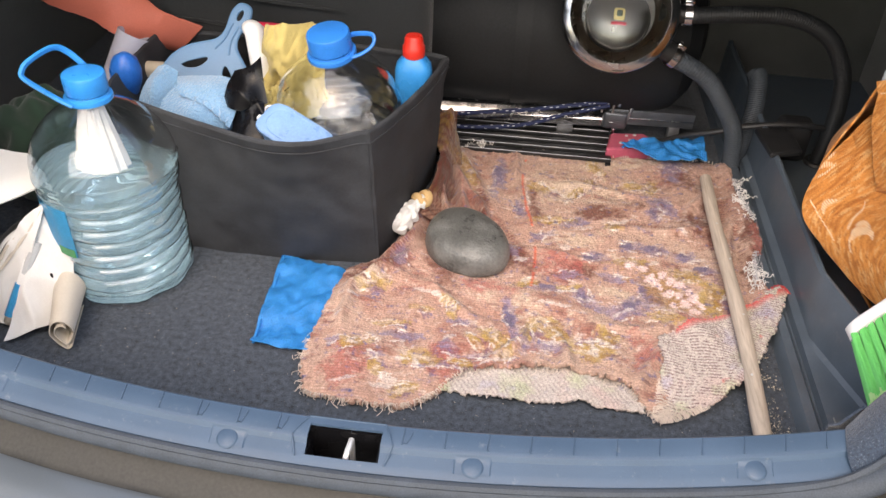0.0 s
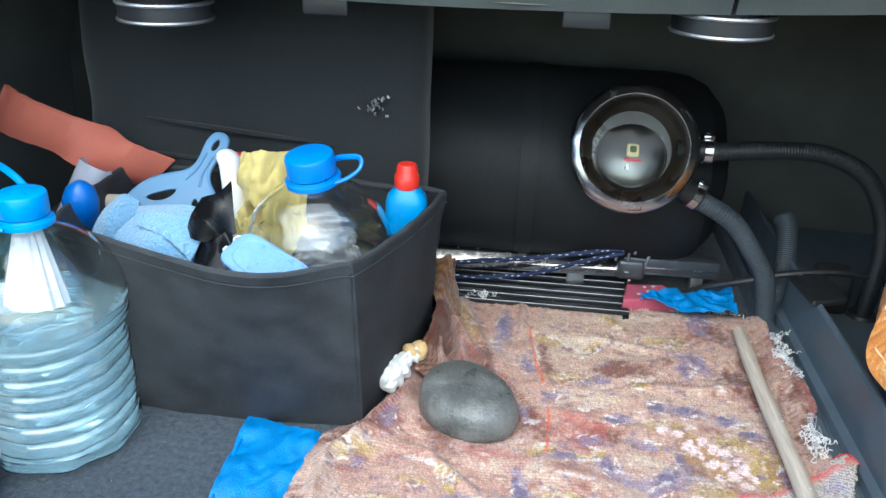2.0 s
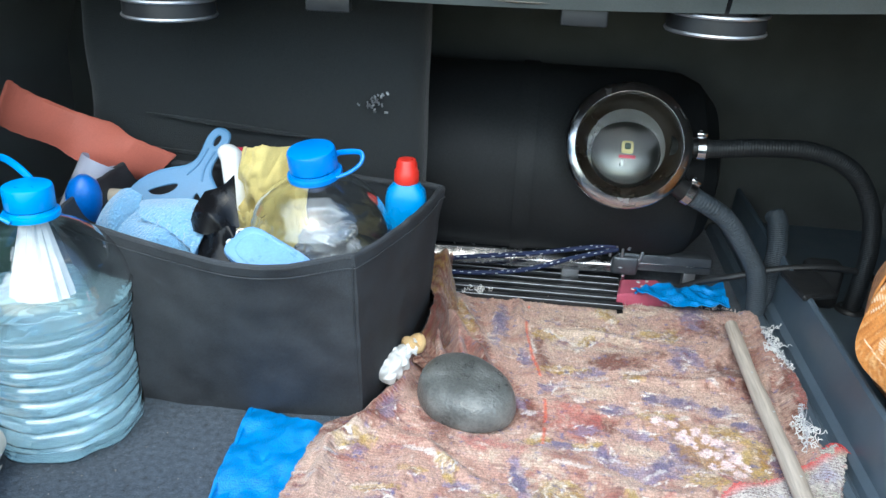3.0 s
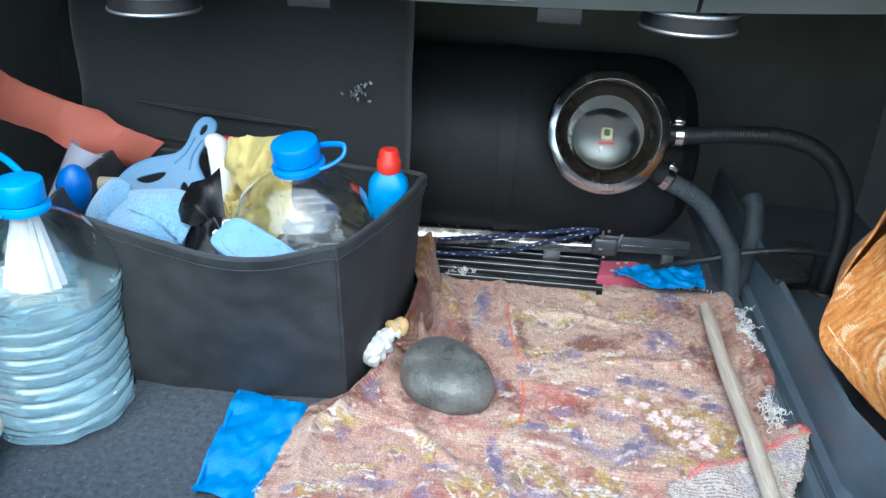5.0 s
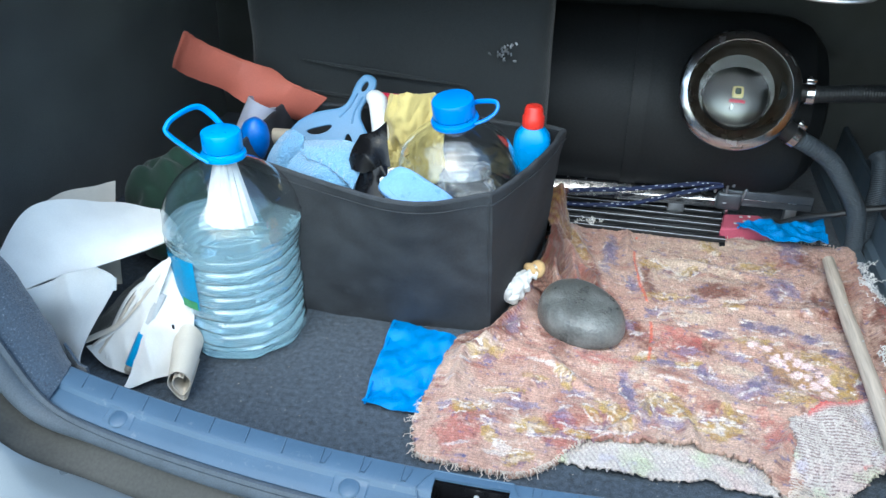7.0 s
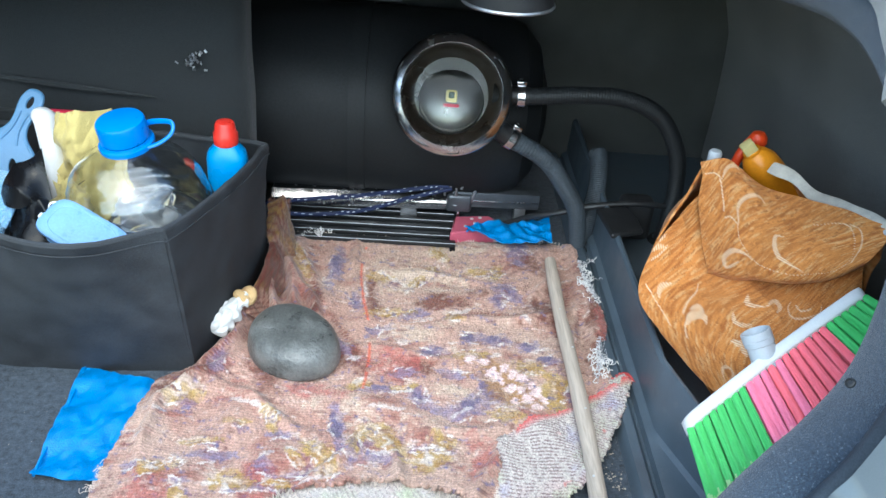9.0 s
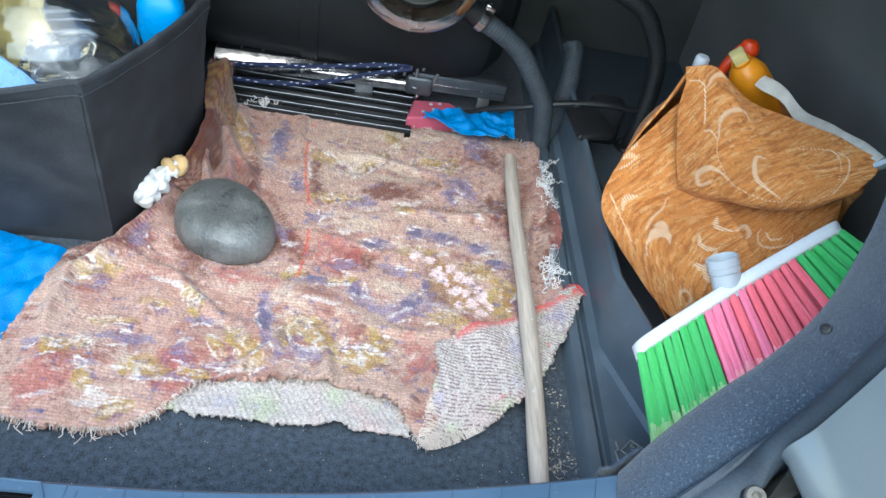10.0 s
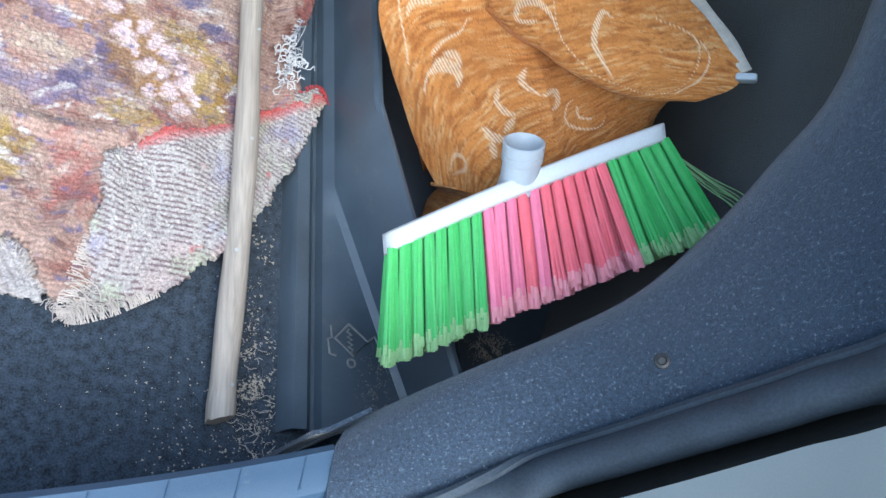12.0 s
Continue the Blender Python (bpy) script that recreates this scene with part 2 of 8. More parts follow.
GREENBRISTLE = bristle("green_bristle", (0.095, 0.55, 0.13))
GREENTIP = bristle("split_green_bristle_end", (0.36, 0.62, 0.26), 0.6)
PINKBRISTLE = bristle("pink_bristle", (1.0, 0.24, 0.38))
CORALBRISTLE = bristle("coral_bristle", (1.0, 0.18, 0.23))
PINKTIP = bristle("split_pink_bristle_end", (1.0, 0.38, 0.43), 0.6)
THREAD = material("raw_cotton_thread", (0.66, 0.58, 0.52), 0.95, vary=0.2, scale=60, fine=900, bump=0.4)
GREYTHREAD = material("grey_white_thread", (0.5, 0.5, 0.53), 0.95, vary=0.35, scale=120, fine=900, bump=0.4)
SAND = material("dry_sand", (0.55, 0.49, 0.4), 0.9, vary=0.4, scale=90, fine=900, bump=0.3)
OLDRUBBER = material("aged_grey_rubber", (0.16, 0.15, 0.13), 0.7, vary=0.3, scale=200, fine=900, bump=0.2)
SHELF = material("grey_painted_shelf", (0.075, 0.086, 0.084), 0.5, vary=0.2, scale=14, fine=600, bump=0.15)
ASPHALT = material("asphalt", (0.05, 0.05, 0.05), 0.9, vary=0.3, scale=3, fine=200, bump=0.6, dist=0.004)
TAILRED = material("red_tail_lamp", (0.45, 0.02, 0.015), 0.15, vary=0.1, scale=20, fine=300, bump=0.02, coat=0.6)
DYED = painted("terry_pile")
BACKING = painted("woven_backing", bump=0.8, fine=500)
CHENILLE = painted("rust_chenille", rough=0.8, bump=0.5, fine=520, dist=0.002, sheen=0.08, vary=0.10)

# ---------------------------------------------------------------- mesh tools


def thing(name, label, category, at=(0, 0, 0), group="", kind=""):
    e = new(name)
    e.empty_display_size = 0.02
    e.location = at
    return tagged(e, label, category, group, kind)


def world_of(ob):
    m = ob.matrix_basis.copy()
    while ob.parent:
        ob = ob.parent
        m = ob.matrix_basis @ m
    return m


def part(name, bm, mat, parent=None, label="", smooth=True, local=False, angle=0.6):
    """Links a bmesh, drawn in world coordinates unless local, as ONE mesh object under a thing or a part."""
    if parent is not None and not local:
        bm.transform(world_of(parent).inverted())
    bmesh.ops.recalc_face_normals(bm, faces=bm.faces)
    me = bpy.data.meshes.new(name)
    if smooth:
        for f in bm.faces:
            f.smooth = True
        for e in bm.edges:
            if len(e.link_faces) == 2 and e.calc_face_angle(0) > angle:
                e.smooth = False
    bm.to_mesh(me)
    bm.free()
    for k in (mat if isinstance(mat, (list, tuple)) else [mat]):
        me.materials.append(k)
    ob = new(name, me)
    if parent is not None:
        ob.parent = parent
    if label:
        ob["label"] = label
    return ob


def lone(name, bm, mat, label, category, group="", kind="", smooth=True, angle=0.6):
    return tagged(part(name, bm, mat, None, "", smooth, angle=angle), label, category, group, kind)


def lattice(rows, close_u=False, close_v=False, thick=0.0, cap=False):
    """A sheet of quads over rows of points."""
    bm = bmesh.new()
    vs = [[bm.verts.new(p) for p in r] for r in rows]
    nu, nv = len(rows), len(rows[0])
    for i in range(nu if close_u else nu - 1):
        for j in range(nv if close_v else nv - 1):
            try:
                bm.faces.new((vs[i][j], vs[(i + 1) % nu][j], vs[(i + 1) % nu][(j + 1) % nv], vs[i][(j + 1) % nv]))
            except ValueError:
                pass
    if cap:
        for r in (vs[0], vs[-1]):
            try:
                bm.faces.new(r)
            except ValueError:
                pass
    if thick:
        bmesh.ops.recalc_face_normals(bm, faces=bm.faces)
        bmesh.ops.solidify(bm, geom=bm.faces[:], thickness=thick)
    return bm


def surf(f, nu, nv, **k):
    return lattice([[f(i / (nu - 1), j / (nv - 1)) for j in range(nv)] for i in range(nu)], **k)


def lathe(profile, n=40, cap=True):
    """profile: rows of radius, height, from the bottom up."""
    return lattice([[(r * math.cos(2 * math.pi * k / n), r * math.sin(2 * math.pi * k / n), z) for k in range(n)] for r, z in profile],
                   close_v=True, cap=cap)


def spline(pts, n):
    """n points along a smooth curve through pts."""
    p = [Vector(q) for q in pts]
    p = [2 * p[0] - p[1]] + p + [2 * p[-1] - p[-2]]
    out = []
    m = len(pts) - 1
    for i in range(n):
        s = i / (n - 1) * m
        k = min(int(s), m - 1)
        u = s - k
        a, b, c, d = p[k:k + 4]
        out.append(0.5 * (2 * b + (c - a) * u + (2 * a - 5 * b + 4 * c - d) * u * u + (3 * b - a - 3 * c + d) * u ** 3))
    return out


def tube(pts, r, n=10, steps=0, flat=1.0, closed=False, up=(0, 0, 1), cap=True, turn=0.0):
    """A swept tube; r is a number or a function of the share of the length; flat squeezes it across."""
    path = spline(pts, steps) if steps else [Vector(p) for p in pts]
    rows = []
    m = len(path)
    side = None
    for i, p in enumerate(path):
        if closed:
            t = path[(i + 1) % m] - path[i - 1]
        else:
            t = path[min(i + 1, m - 1)] - path[max(i - 1, 0)]
        t.normalize()
        if side is None:
            side = t.cross(Vector(up))
            if side.length < 1e-4:
                side = t.cross(Vector((1, 0, 0)))
        else:
            side = side - t * side.dot(t)
        side.normalize()
        nrm = side.cross(t)
        rad = r(i / (m - 1)) if callable(r) else r
        rows.append([p + rad * (math.cos(2 * math.pi * k / n + turn) * side + flat * math.sin(2 * math.pi * k / n + turn) * nrm) for k in range(n)])
    return lattice(rows, close_u=closed, close_v=True, cap=cap and not closed)


def block(lo, hi, bevel=0.002, m=None, segments=2):
    bm = bmesh.new()
    bmesh.ops.create_cube(bm, size=1)
    lo, hi = Vector(lo), Vector(hi)
    for v in bm.verts:
        v.co = Vector([(a + b) / 2 + c * (b - a) for a, b, c in zip(lo, hi, v.co)])
    if bevel:
        bmesh.ops.bevel(bm, geom=bm.edges[:], offset=bevel, segments=segments, affect="EDGES", profile=0.5)
    if m is not None:
        bm.transform(m)
    return bm


def join(*bms):
    """Several pieces of one part in one bmesh."""
    out = bmesh.new()
    for b in bms:
        me = bpy.data.meshes.new("piece")
        b.to_mesh(me)
        b.free()
        out.from_mesh(me)
        bpy.data.meshes.remove(me)
    return out


def plate(poly, z0, z1, bevel=0.0):
    """A flat plate over a polygon of (x, y)."""
    bm = bmesh.new()
    f = bm.faces.new([bm.verts.new((x, y, z0)) for x, y in poly])
    ret = bmesh.ops.extrude_face_region(bm, geom=[f])
    for v in ret["geom"]:
        if isinstance(v, bmesh.types.BMVert):
            v.co.z = z1
    if bevel:
        bmesh.ops.bevel(bm, geom=[e for e in bm.edges], offset=bevel, segments=1, affect="EDGES")
    return bm


def frame_to(at, axis, up=(0, 0, 1)):
    """A pose at a place whose z runs along axis."""
    z = Vector(axis).normalized()
    x = Vector(up).cross(z)
    if x.length < 1e-4:
        x = Vector((1, 0, 0))
    x.normalize()
    y = z.cross(x)
    m = Matrix((x, y, z)).transposed().to_4x4()
    m.translation = at
    return m


def lerp(a, b, u):
    return a + (b - a) * u


def track(x, xs, ys):
    return float(np.interp(x, xs, ys))


def n3(x, y, z=0.0, s=1.0):
    return noise.noise(Vector((x * s, y * s, z * s)))


def inside(poly, x, y):
    """Which of the points lie in the polygon (numpy)."""
    c = np.zeros(x.shape, bool)
    for (x0, y0), (x1, y1) in zip(poly, poly[1:] + poly[:1]):
        cut = (y0 > y) != (y1 > y)
        c ^= cut & (x < (x1 - x0) * (y - y0) / (y1 - y0 + 1e-12) + x0)
    return c


def to_poly(poly, x, y):
    """The distance of points to a polygon's outline (numpy)."""
    d = np.full(x.shape, 9.0)
    for (x0, y0), (x1, y1) in zip(poly, poly[1:] + poly[:1]):
        l2 = (x1 - x0) ** 2 + (y1 - y0) ** 2 + 1e-12
        u = np.clip(((x - x0) * (x1 - x0) + (y - y0) * (y1 - y0)) / l2, 0, 1)
        d = np.minimum(d, np.hypot(x - x0 - u * (x1 - x0), y - y0 - u * (y1 - y0)))
    return d


def drape(pts, amp, seed, n=40, folds=14.0):
    """A smooth patch through a grid of points, wrinkled like cloth."""
    rows = [spline(r, n) for r in pts]
    cols = []
    for j in range(n):
        cols.append(spline([r[j] for r in rows], n))
    out = []
    for j, c in enumerate(cols):
        out.append([p + Vector((n3(p.x * 25, p.y * 25, seed), n3(p.y * 25, p.z * 25, seed + 3), n3(p.z * 25, p.x * 25, seed + 5))) * amp
                    + Vector((0.3, -0.6, 1.0)) * amp * (1.6 - 4.2 * abs(n3(p.x * folds + p.y * folds * 0.64, p.y * folds * 0.36 - p.x * folds * 0.43, seed + p.z * folds * 0.7))) for p in c])
    return out


# ---------------------------------------------------------------- the boot of the car: floor, walls, roof of the boot, rim

# the rim of the boot opening on its right side: outer line (under the rubber) and the inner edge of the felt liner
RIM = [(0.48, -0.048, 0.143), (0.525, -0.036, 0.192), (0.556, -0.025, 0.219), (0.580, -0.020, 0.242), (0.602, -0.014, 0.285), (0.618, -0.009, 0.34), (0.630, -0.005, 0.395),
       (0.64, 0.004, 0.46), (0.645, 0.06, 0.545), (0.635, 0.2, 0.585), (0.62, 0.44, 0.585)]
# the outer edge of the dark channel that runs round outside the rubber
OUTER = [(0.50, -0.098, 0.118), (0.572, -0.088, 0.195), (0.588, -0.064, 0.246), (0.556, -0.0585, 0.275), (0.568, -0.0565, 0.308), (0.584, -0.052, 0.356), (0.595, -0.048, 0.40),
         (0.604, -0.044, 0.455), (0.612, -0.02, 0.55), (0.615, 0.15, 0.63), (0.61, 0.44, 0.64)]
INNER = [(0.482, 0.0, 0.155), (0.508, 0.016, 0.186), (0.54, 0.03, 0.226), (0.583, 0.048, 0.269), (0.615, 0.066, 0.31), (0.638, 0.095, 0.355), (0.652, 0.125, 0.40),
         (0.658, 0.16, 0.455), (0.652, 0.25, 0.525), (0.64, 0.34, 0.55), (0.61, 0.44, 0.548)]


def mirrored(pts, side):
    return [(side * x, y, z) for x, y, z in pts]


def e1(y):
    return track(y, (-0.05, 0.05, 0.296, 0.45, 1.2), (0.665, 0.628, 0.538, 0.534, 0.534))


def e2(y):
    return track(y, (-0.05, 0.05, 0.21, 0.368, 0.6, 1.2), (0.66, 0.632, 0.588, 0.546, 0.54, 0.54))


ground = bmesh.new()
bmesh.ops.create_grid(ground, x_segments=60, y_segments=60, size=400)
for v in ground.verts:
    v.co.z = -0.62
lone("ground", ground, ASPHALT, "grey asphalt ground under the car", "ground", kind="structure")

fl = surf(lambda u, v: (lerp(-0.86, 0.62, u), lerp(-0.05, 1.15, v), 0.0012 * n3(u * 9, v * 9)), 70, 60)
low = bmesh.ops.extrude_face_region(fl, geom=fl.faces[:])
for g in low["geom"]:
    if isinstance(g, bmesh.types.BMVert):
        g.co.z -= 0.02
lone("floor", fl, CARPET, "black felt boot carpet flecked with lint and sand", "floor", kind="structure")

# right side trim: two ribs, a flat strip, a low wall and the floor of the side pocket
rows = []
for i in range(61):
    y = lerp(0.045, 1.12, i / 60)
    a, b = e1(y), e2(y)
    rows.append([(0.506, y, -0.004), (0.510, y, 0.014), (0.514, y, 0.019), (0.526, y, 0.019), (0.531, y, 0.013), (0.534, y, 0.008),
                 (0.5375, y, 0.008), (0.540, y, 0.018), (a - 0.002 if a > 0.545 else 0.542, y, 0.020), (max(a, 0.545) + 0.004, y, 0.025),
                 (max(b, 0.556) - 0.003, y, 0.096), (max(b, 0.556), y, 0.100), (max(b, 0.556) + 0.004, y, 0.100), (max(b, 0.556) + 0.007, y, 0.096),
                 (max(b, 0.556) + 0.03, y, 0.03), (0.86, y, 0.028)])
trim = lone("trim", lattice(rows, thick=0.003), PLASTIC, "black moulded plastic side trim with two ribs and a pocket wall", "trim", kind="structure", angle=0.5)

# jack sign moulded into the flat strip
SZ = 0.0208
zig = [(0.565 + 0.002 * u + 0.0022 * (-1) ** k * (0 < k < 9), 0.137 - 0.021 * u, SZ) for k, u in ((k, k / 9) for k in range(10))]
sign = join(*[tube(line, 0.0012, 6) for line in (
    [(0.565, 0.142, SZ), (0.584, 0.128, SZ), (0.569, 0.113, SZ), (0.551, 0.127, SZ), (0.565, 0.142, SZ)], zig,
    [(0.547, 0.138, SZ), (0.548, 0.127, SZ), (0.544, 0.125, SZ), (0.546, 0.112, SZ), (0.552, 0.111, SZ)],
    [(0.584, 0.128, SZ), (0.591, 0.134, SZ), (0.596, 0.125, SZ)],
    [(0.567 + 0.0038 * math.cos(k * 0.63), 0.106 + 0.0038 * math.sin(k * 0.63), SZ) for k in range(11)])])
part("moulded_jack_sign", sign, material("dusty_moulding", (0.24, 0.25, 0.25), 0.6, vary=0.4, scale=90, fine=900), trim, "raised moulded outline of a jack")

part("end_cap", plate([(0.546, 0.635), (0.602, 0.655), (0.600, 0.70), (0.590, 0.735), (0.535, 0.724)], 0.094, 0.104, 0.003), RUBBER, trim, "worn grey end of the pocket wall")
# pocket divider under the broom
lone("baseboard", block((0.674, 0.09, 0.028), (0.679, 0.2, 0.034), 0.001), PLASTIC, "low moulded rib on the side pocket floor", "trim", kind="structure")


def side_wall(name, side, label):
    def f(u, v):
        y = lerp(-0.03, 1.16, u)
        z = lerp(-0.02, 0.60, v)
        x = track(z, (-0.02, 0.1, 0.3, 0.45, 0.56, 0.6), (0.86, 0.86, 0.85, 0.80, 0.70, 0.64))
        near = track(y, (-0.03, 0.05, 0.2, 0.35), (0.79, 0.86, 0.95, 1.0))
        x = x * near + 0.006 * n3(y * 6, z * 6, side)
        return (side * x, y, z)
    return lone(name, surf(f, 40, 24, thick=0.01), SEAT, label, "wall", kind="structure")


side_wall("wall_right", 1, "black felt lining of the boot's side wall")
side_wall("wall_left", -1, "black felt lining of the boot's other side wall")
lone("wall_back", block((-0.9, 1.13, -0.05), (0.9, 1.17, 0.62), 0.0), SEAT, "black backing panel behind the seats", "wall", kind="structure")

# parcel shelf over the boot with its folded front edge
shelf_rows = []
for i in range(41):
    x = lerp(-0.86, 0.86, i / 40)
    lift = 0.028 * min(1, abs(x) / 0.6) ** 2
    y0 = 0.455 - 0.03 * min(1, abs(x) / 0.6) ** 2
    shelf_rows.append([(x, y0 - 0.03, 0.582 + lift * 0.3), (x, y0 - 0.012, 0.56 + lift * 0.6), (x, y0, 0.536 + lift), (x, y0 + 0.006, 0.522 + lift), (x, y0 + 0.02, 0.521 + lift),
                       (x, y0 + 0.03, 0.532 + lift), (x, y0 + 0.12, 0.540), (x, 0.9, 0.54), (x, 1.16, 0.54)])
lone("ceiling", lattice(shelf_rows, thick=0.006), SHELF, "dark painted steel parcel shelf over the boot", "ceiling", kind="structure", angle=0.4)
# the body above the shelf, which closes the boot to the cabin
lone("wall_north", block((-0.9, 0.47, 0.585), (0.9, 1.2, 0.61), 0.0), DARKMETAL, "painted steel deck over the parcel shelf", "wall", kind="structure")


def corner(name, side, label):
    """The felt that lines the inside of the rim, from the sill end up along the opening."""
    n = 44
    a, b = spline(mirrored(RIM, side), n), spline(mirrored(INNER, side), n)
    rows = []
    for i, (p, q) in enumerate(zip(a, b)):
        out = Vector((side * 0.35, -0.1, 0.02))
        row = []
        for k in range(9):
            u = k / 8
            w = p.lerp(q, u)
            w = w + Vector((-side * 0.005, -0.003, 0.005)) * math.sin(math.pi * u) + Vector((0.0015, 0.0015, 0.0015)) * n3(*(w * 60))
            row.append(w)
        row.append(q + Vector((side * 0.012, 0.012, -0.012)))
        w = min(1.0, max(0.0, (q.z - 0.27) / 0.06))
        low = Vector((q.x + side * 0.014, q.y + 0.014, q.z - 0.06))
        row.append(low.lerp(q + Vector((side * 0.06, 0.03, 0.0)), w))
        row.append(Vector((q.x + side * 0.015, q.y + 0.015, -0.005)).lerp(q + Vector((side * 0.2, 0.06, 0.0)), w))
        row.insert(0, p + Vector((side * 0.016, -0.016, -0.008)))
        rows.append(row)
    return lone(name, lattice(rows), LINER, label, "trim", kind="structure", angle=1.2)


corner("wall_south", 1, "black felt liner round the corner of the boot opening")
corner("wall_west", -1, "black felt liner round the other corner of the boot opening")

# the felt skirt that closes the corner between the sill's end and the floor
for side in (1, -1):
    skirt = [[Vector((side * x, y, z)) for z in (top, top * 0.6, top * 0.25, -0.004)] for x, y, top in ((0.470, 0.0065, 0.146), (0.482, 0.010, 0.146), (0.494, 0.016, 0.156), (0.504, 0.021, 0.164))]
    lone("baseboard", lattice(skirt, thick=0.003), LINER, "black felt skirt in the corner beside the sill", "trim", kind="structure", angle=1.2)

# small clip in the liner
lathe_at = lathe([(0.0046, 0), (0.0042, 0.0014), (0.0026, 0.002), (0.002, 0.0008), (0.0, 0.0008)], 16)
lathe_at.transform(frame_to((0.584, 0.012, 0.340), (-0.7, -0.2, 0.65)))
lone("trim_clip", lathe_at, RUBBER, "black plastic trim clip in the felt liner", "trim clip")


# ---------------------------------------------------------------- sill: plate, latch, rubber, body
def sill_y(x):
    return -0.062 + 0.062 * (abs(x) / 0.48) ** 2.0


sill = thing("sill_plate", "grey scuffed plastic boot sill plate with moulded ribs", "sill plate", (0, -0.08, 0.0))
SECTION = [(0.004, -0.16), (0.002, -0.02), (0.0, -0.004), (-0.004, 0.0), (-0.0115, -0.0005), (-0.024, -0.001), (-0.028, -0.003), (-0.031, -0.008), (-0.041, -0.0115), (-0.044, -0.0125), (-0.050, -0.016), (-0.052, -0.03)]
HOLE0, HOLE1 = -0.047, 0.025
xs = [lerp(-0.482, HOLE0, i / 30) for i in range(31)] + [lerp(HOLE0, HOLE1, i / 6) for i in range(1, 7)] + [lerp(HOLE1, 0.482, i / 30) for i in range(1, 31)]
bm = bmesh.new()
vs = [[bm.verts.new((x, sill_y(x) + dy, 0.155 + dz)) for dy, dz in SECTION] for x in xs]
for i in range(len(xs) - 1):
    for k in range(len(SECTION) - 1):
        if HOLE0 - 0.001 < xs[i] and xs[i + 1] < HOLE1 + 0.001 and 4 <= k <= 7:
            continue
        bm.faces.new((vs[i][k], vs[i + 1][k], vs[i + 1][k + 1], vs[i][k + 1]))
# the walls that go down inside the latch opening
hole = [i for i, x in enumerate(xs) if HOLE0 - 1e-6 <= x <= HOLE1 + 1e-6]
rim_loop = [vs[i][4] for i in hole] + [vs[hole[-1]][k] for k in range(5, 9)] + [vs[i][8] for i in reversed(hole[:-1])] + [vs[hole[0]][k] for k in range(7, 4, -1)]
low = [bm.verts.new((v.co.x, v.co.y, v.co.z - 0.003)) for v in rim_loop]
for i in range(len(rim_loop)):
    j = (i + 1) % len(rim_loop)
    bm.faces.new((rim_loop[i], rim_loop[j], low[j], low[i]))
part("plate", bm, SILL, sill, angle=0.5)
y0 = sill_y(-0.01)


def on_sill(x, dy, up=0.0008):
    dz = float(np.interp(-dy, [-d for d, _ in SECTION[2:]], [z for _, z in SECTION[2:]]))
    return (x, sill_y(x) + dy, 0.155 + dz + up)


part("latch_frame", join(tube([on_sill(HOLE0 - 0.015, -0.0265), on_sill(HOLE0 - 0.009, -0.014), on_sill(HOLE0 - 0.002, -0.0035), on_sill(-0.01, -0.0033), on_sill(HOLE1 + 0.002, -0.0035), on_sill(HOLE1 + 0.007, -0.014), on_sill(HOLE1 + 0.012, -0.0265)], 0.0009, 6),
                         tube([on_sill(HOLE0 - 0.015, -0.0265), on_sill(HOLE0 - 0.012, -0.036), on_sill(HOLE0 - 0.009, -0.0435)], 0.0009, 6), tube([on_sill(HOLE1 + 0.012, -0.0265), on_sill(HOLE1 + 0.009, -0.036), on_sill(HOLE1 + 0.006, -0.0435)], 0.0009, 6)), SILL, sill,
     "raised edge round the latch opening")
part("latch_well", join(block((HOLE0 - 0.002, y0 - 0.044, 0.085), (HOLE1 + 0.002, y0 - 0.008, 0.088), 0.0),
                        block((HOLE0 - 0.004, y0 - 0.044, 0.085), (HOLE0 + 0.001, y0 - 0.008, 0.139), 0.0),
                        block((HOLE1 - 0.003, y0 - 0.044, 0.085), (HOLE1 + 0.004, y0 - 0.008, 0.139), 0.0),
                        block((HOLE0 - 0.002, y0 - 0.0125, 0.085), (HOLE1 + 0.002, y0 - 0.009, 0.149), 0.0),
                        block((HOLE0 - 0.002, y0 - 0.044, 0.085), (HOLE1 + 0.002, y0 - 0.0405, 0.139), 0.0)), BLACK, sill, "dark well under the latch opening")
for i in range(23):
    x = -0.452 + i * 0.0415
    if HOLE0 - 0.02 < x < HOLE1 + 0.016:
        continue
    lean = 0.004 * (x / 0.48)
    if -0.17 < x < 0.06:
        b = on_sill(x - lean, -0.0225, 0.0003)
        line = [on_sill(x, -0.005, 0.0003), on_sill(x - lean * 0.5, -0.014, 0.0003), b, on_sill(x - lean + 0.004, -0.0235, 0.0003), on_sill(x + 0.0075, -0.014, 0.0003), on_sill(x + 0.008, -0.008, 0.0003)]
    else:
        line = [on_sill(x, -0.005, 0.0002), on_sill(x - lean * 0.5, -0.014, 0.0002), on_sill(x - lean, -0.0225, 0.0002)]
    rib = part("rib", tube(line, 0.0007, 5), SILL, sill)
    pip = lathe([(0.0013, 0), (0.0011, 0.0008), (0.0, 0.0011)], 8)
    pip.transform(Matrix.Translation(on_sill(x - lean, -0.0235, 0.0)))
    part("rib_end", pip, SILL, rib, "worn pale end of a rib")
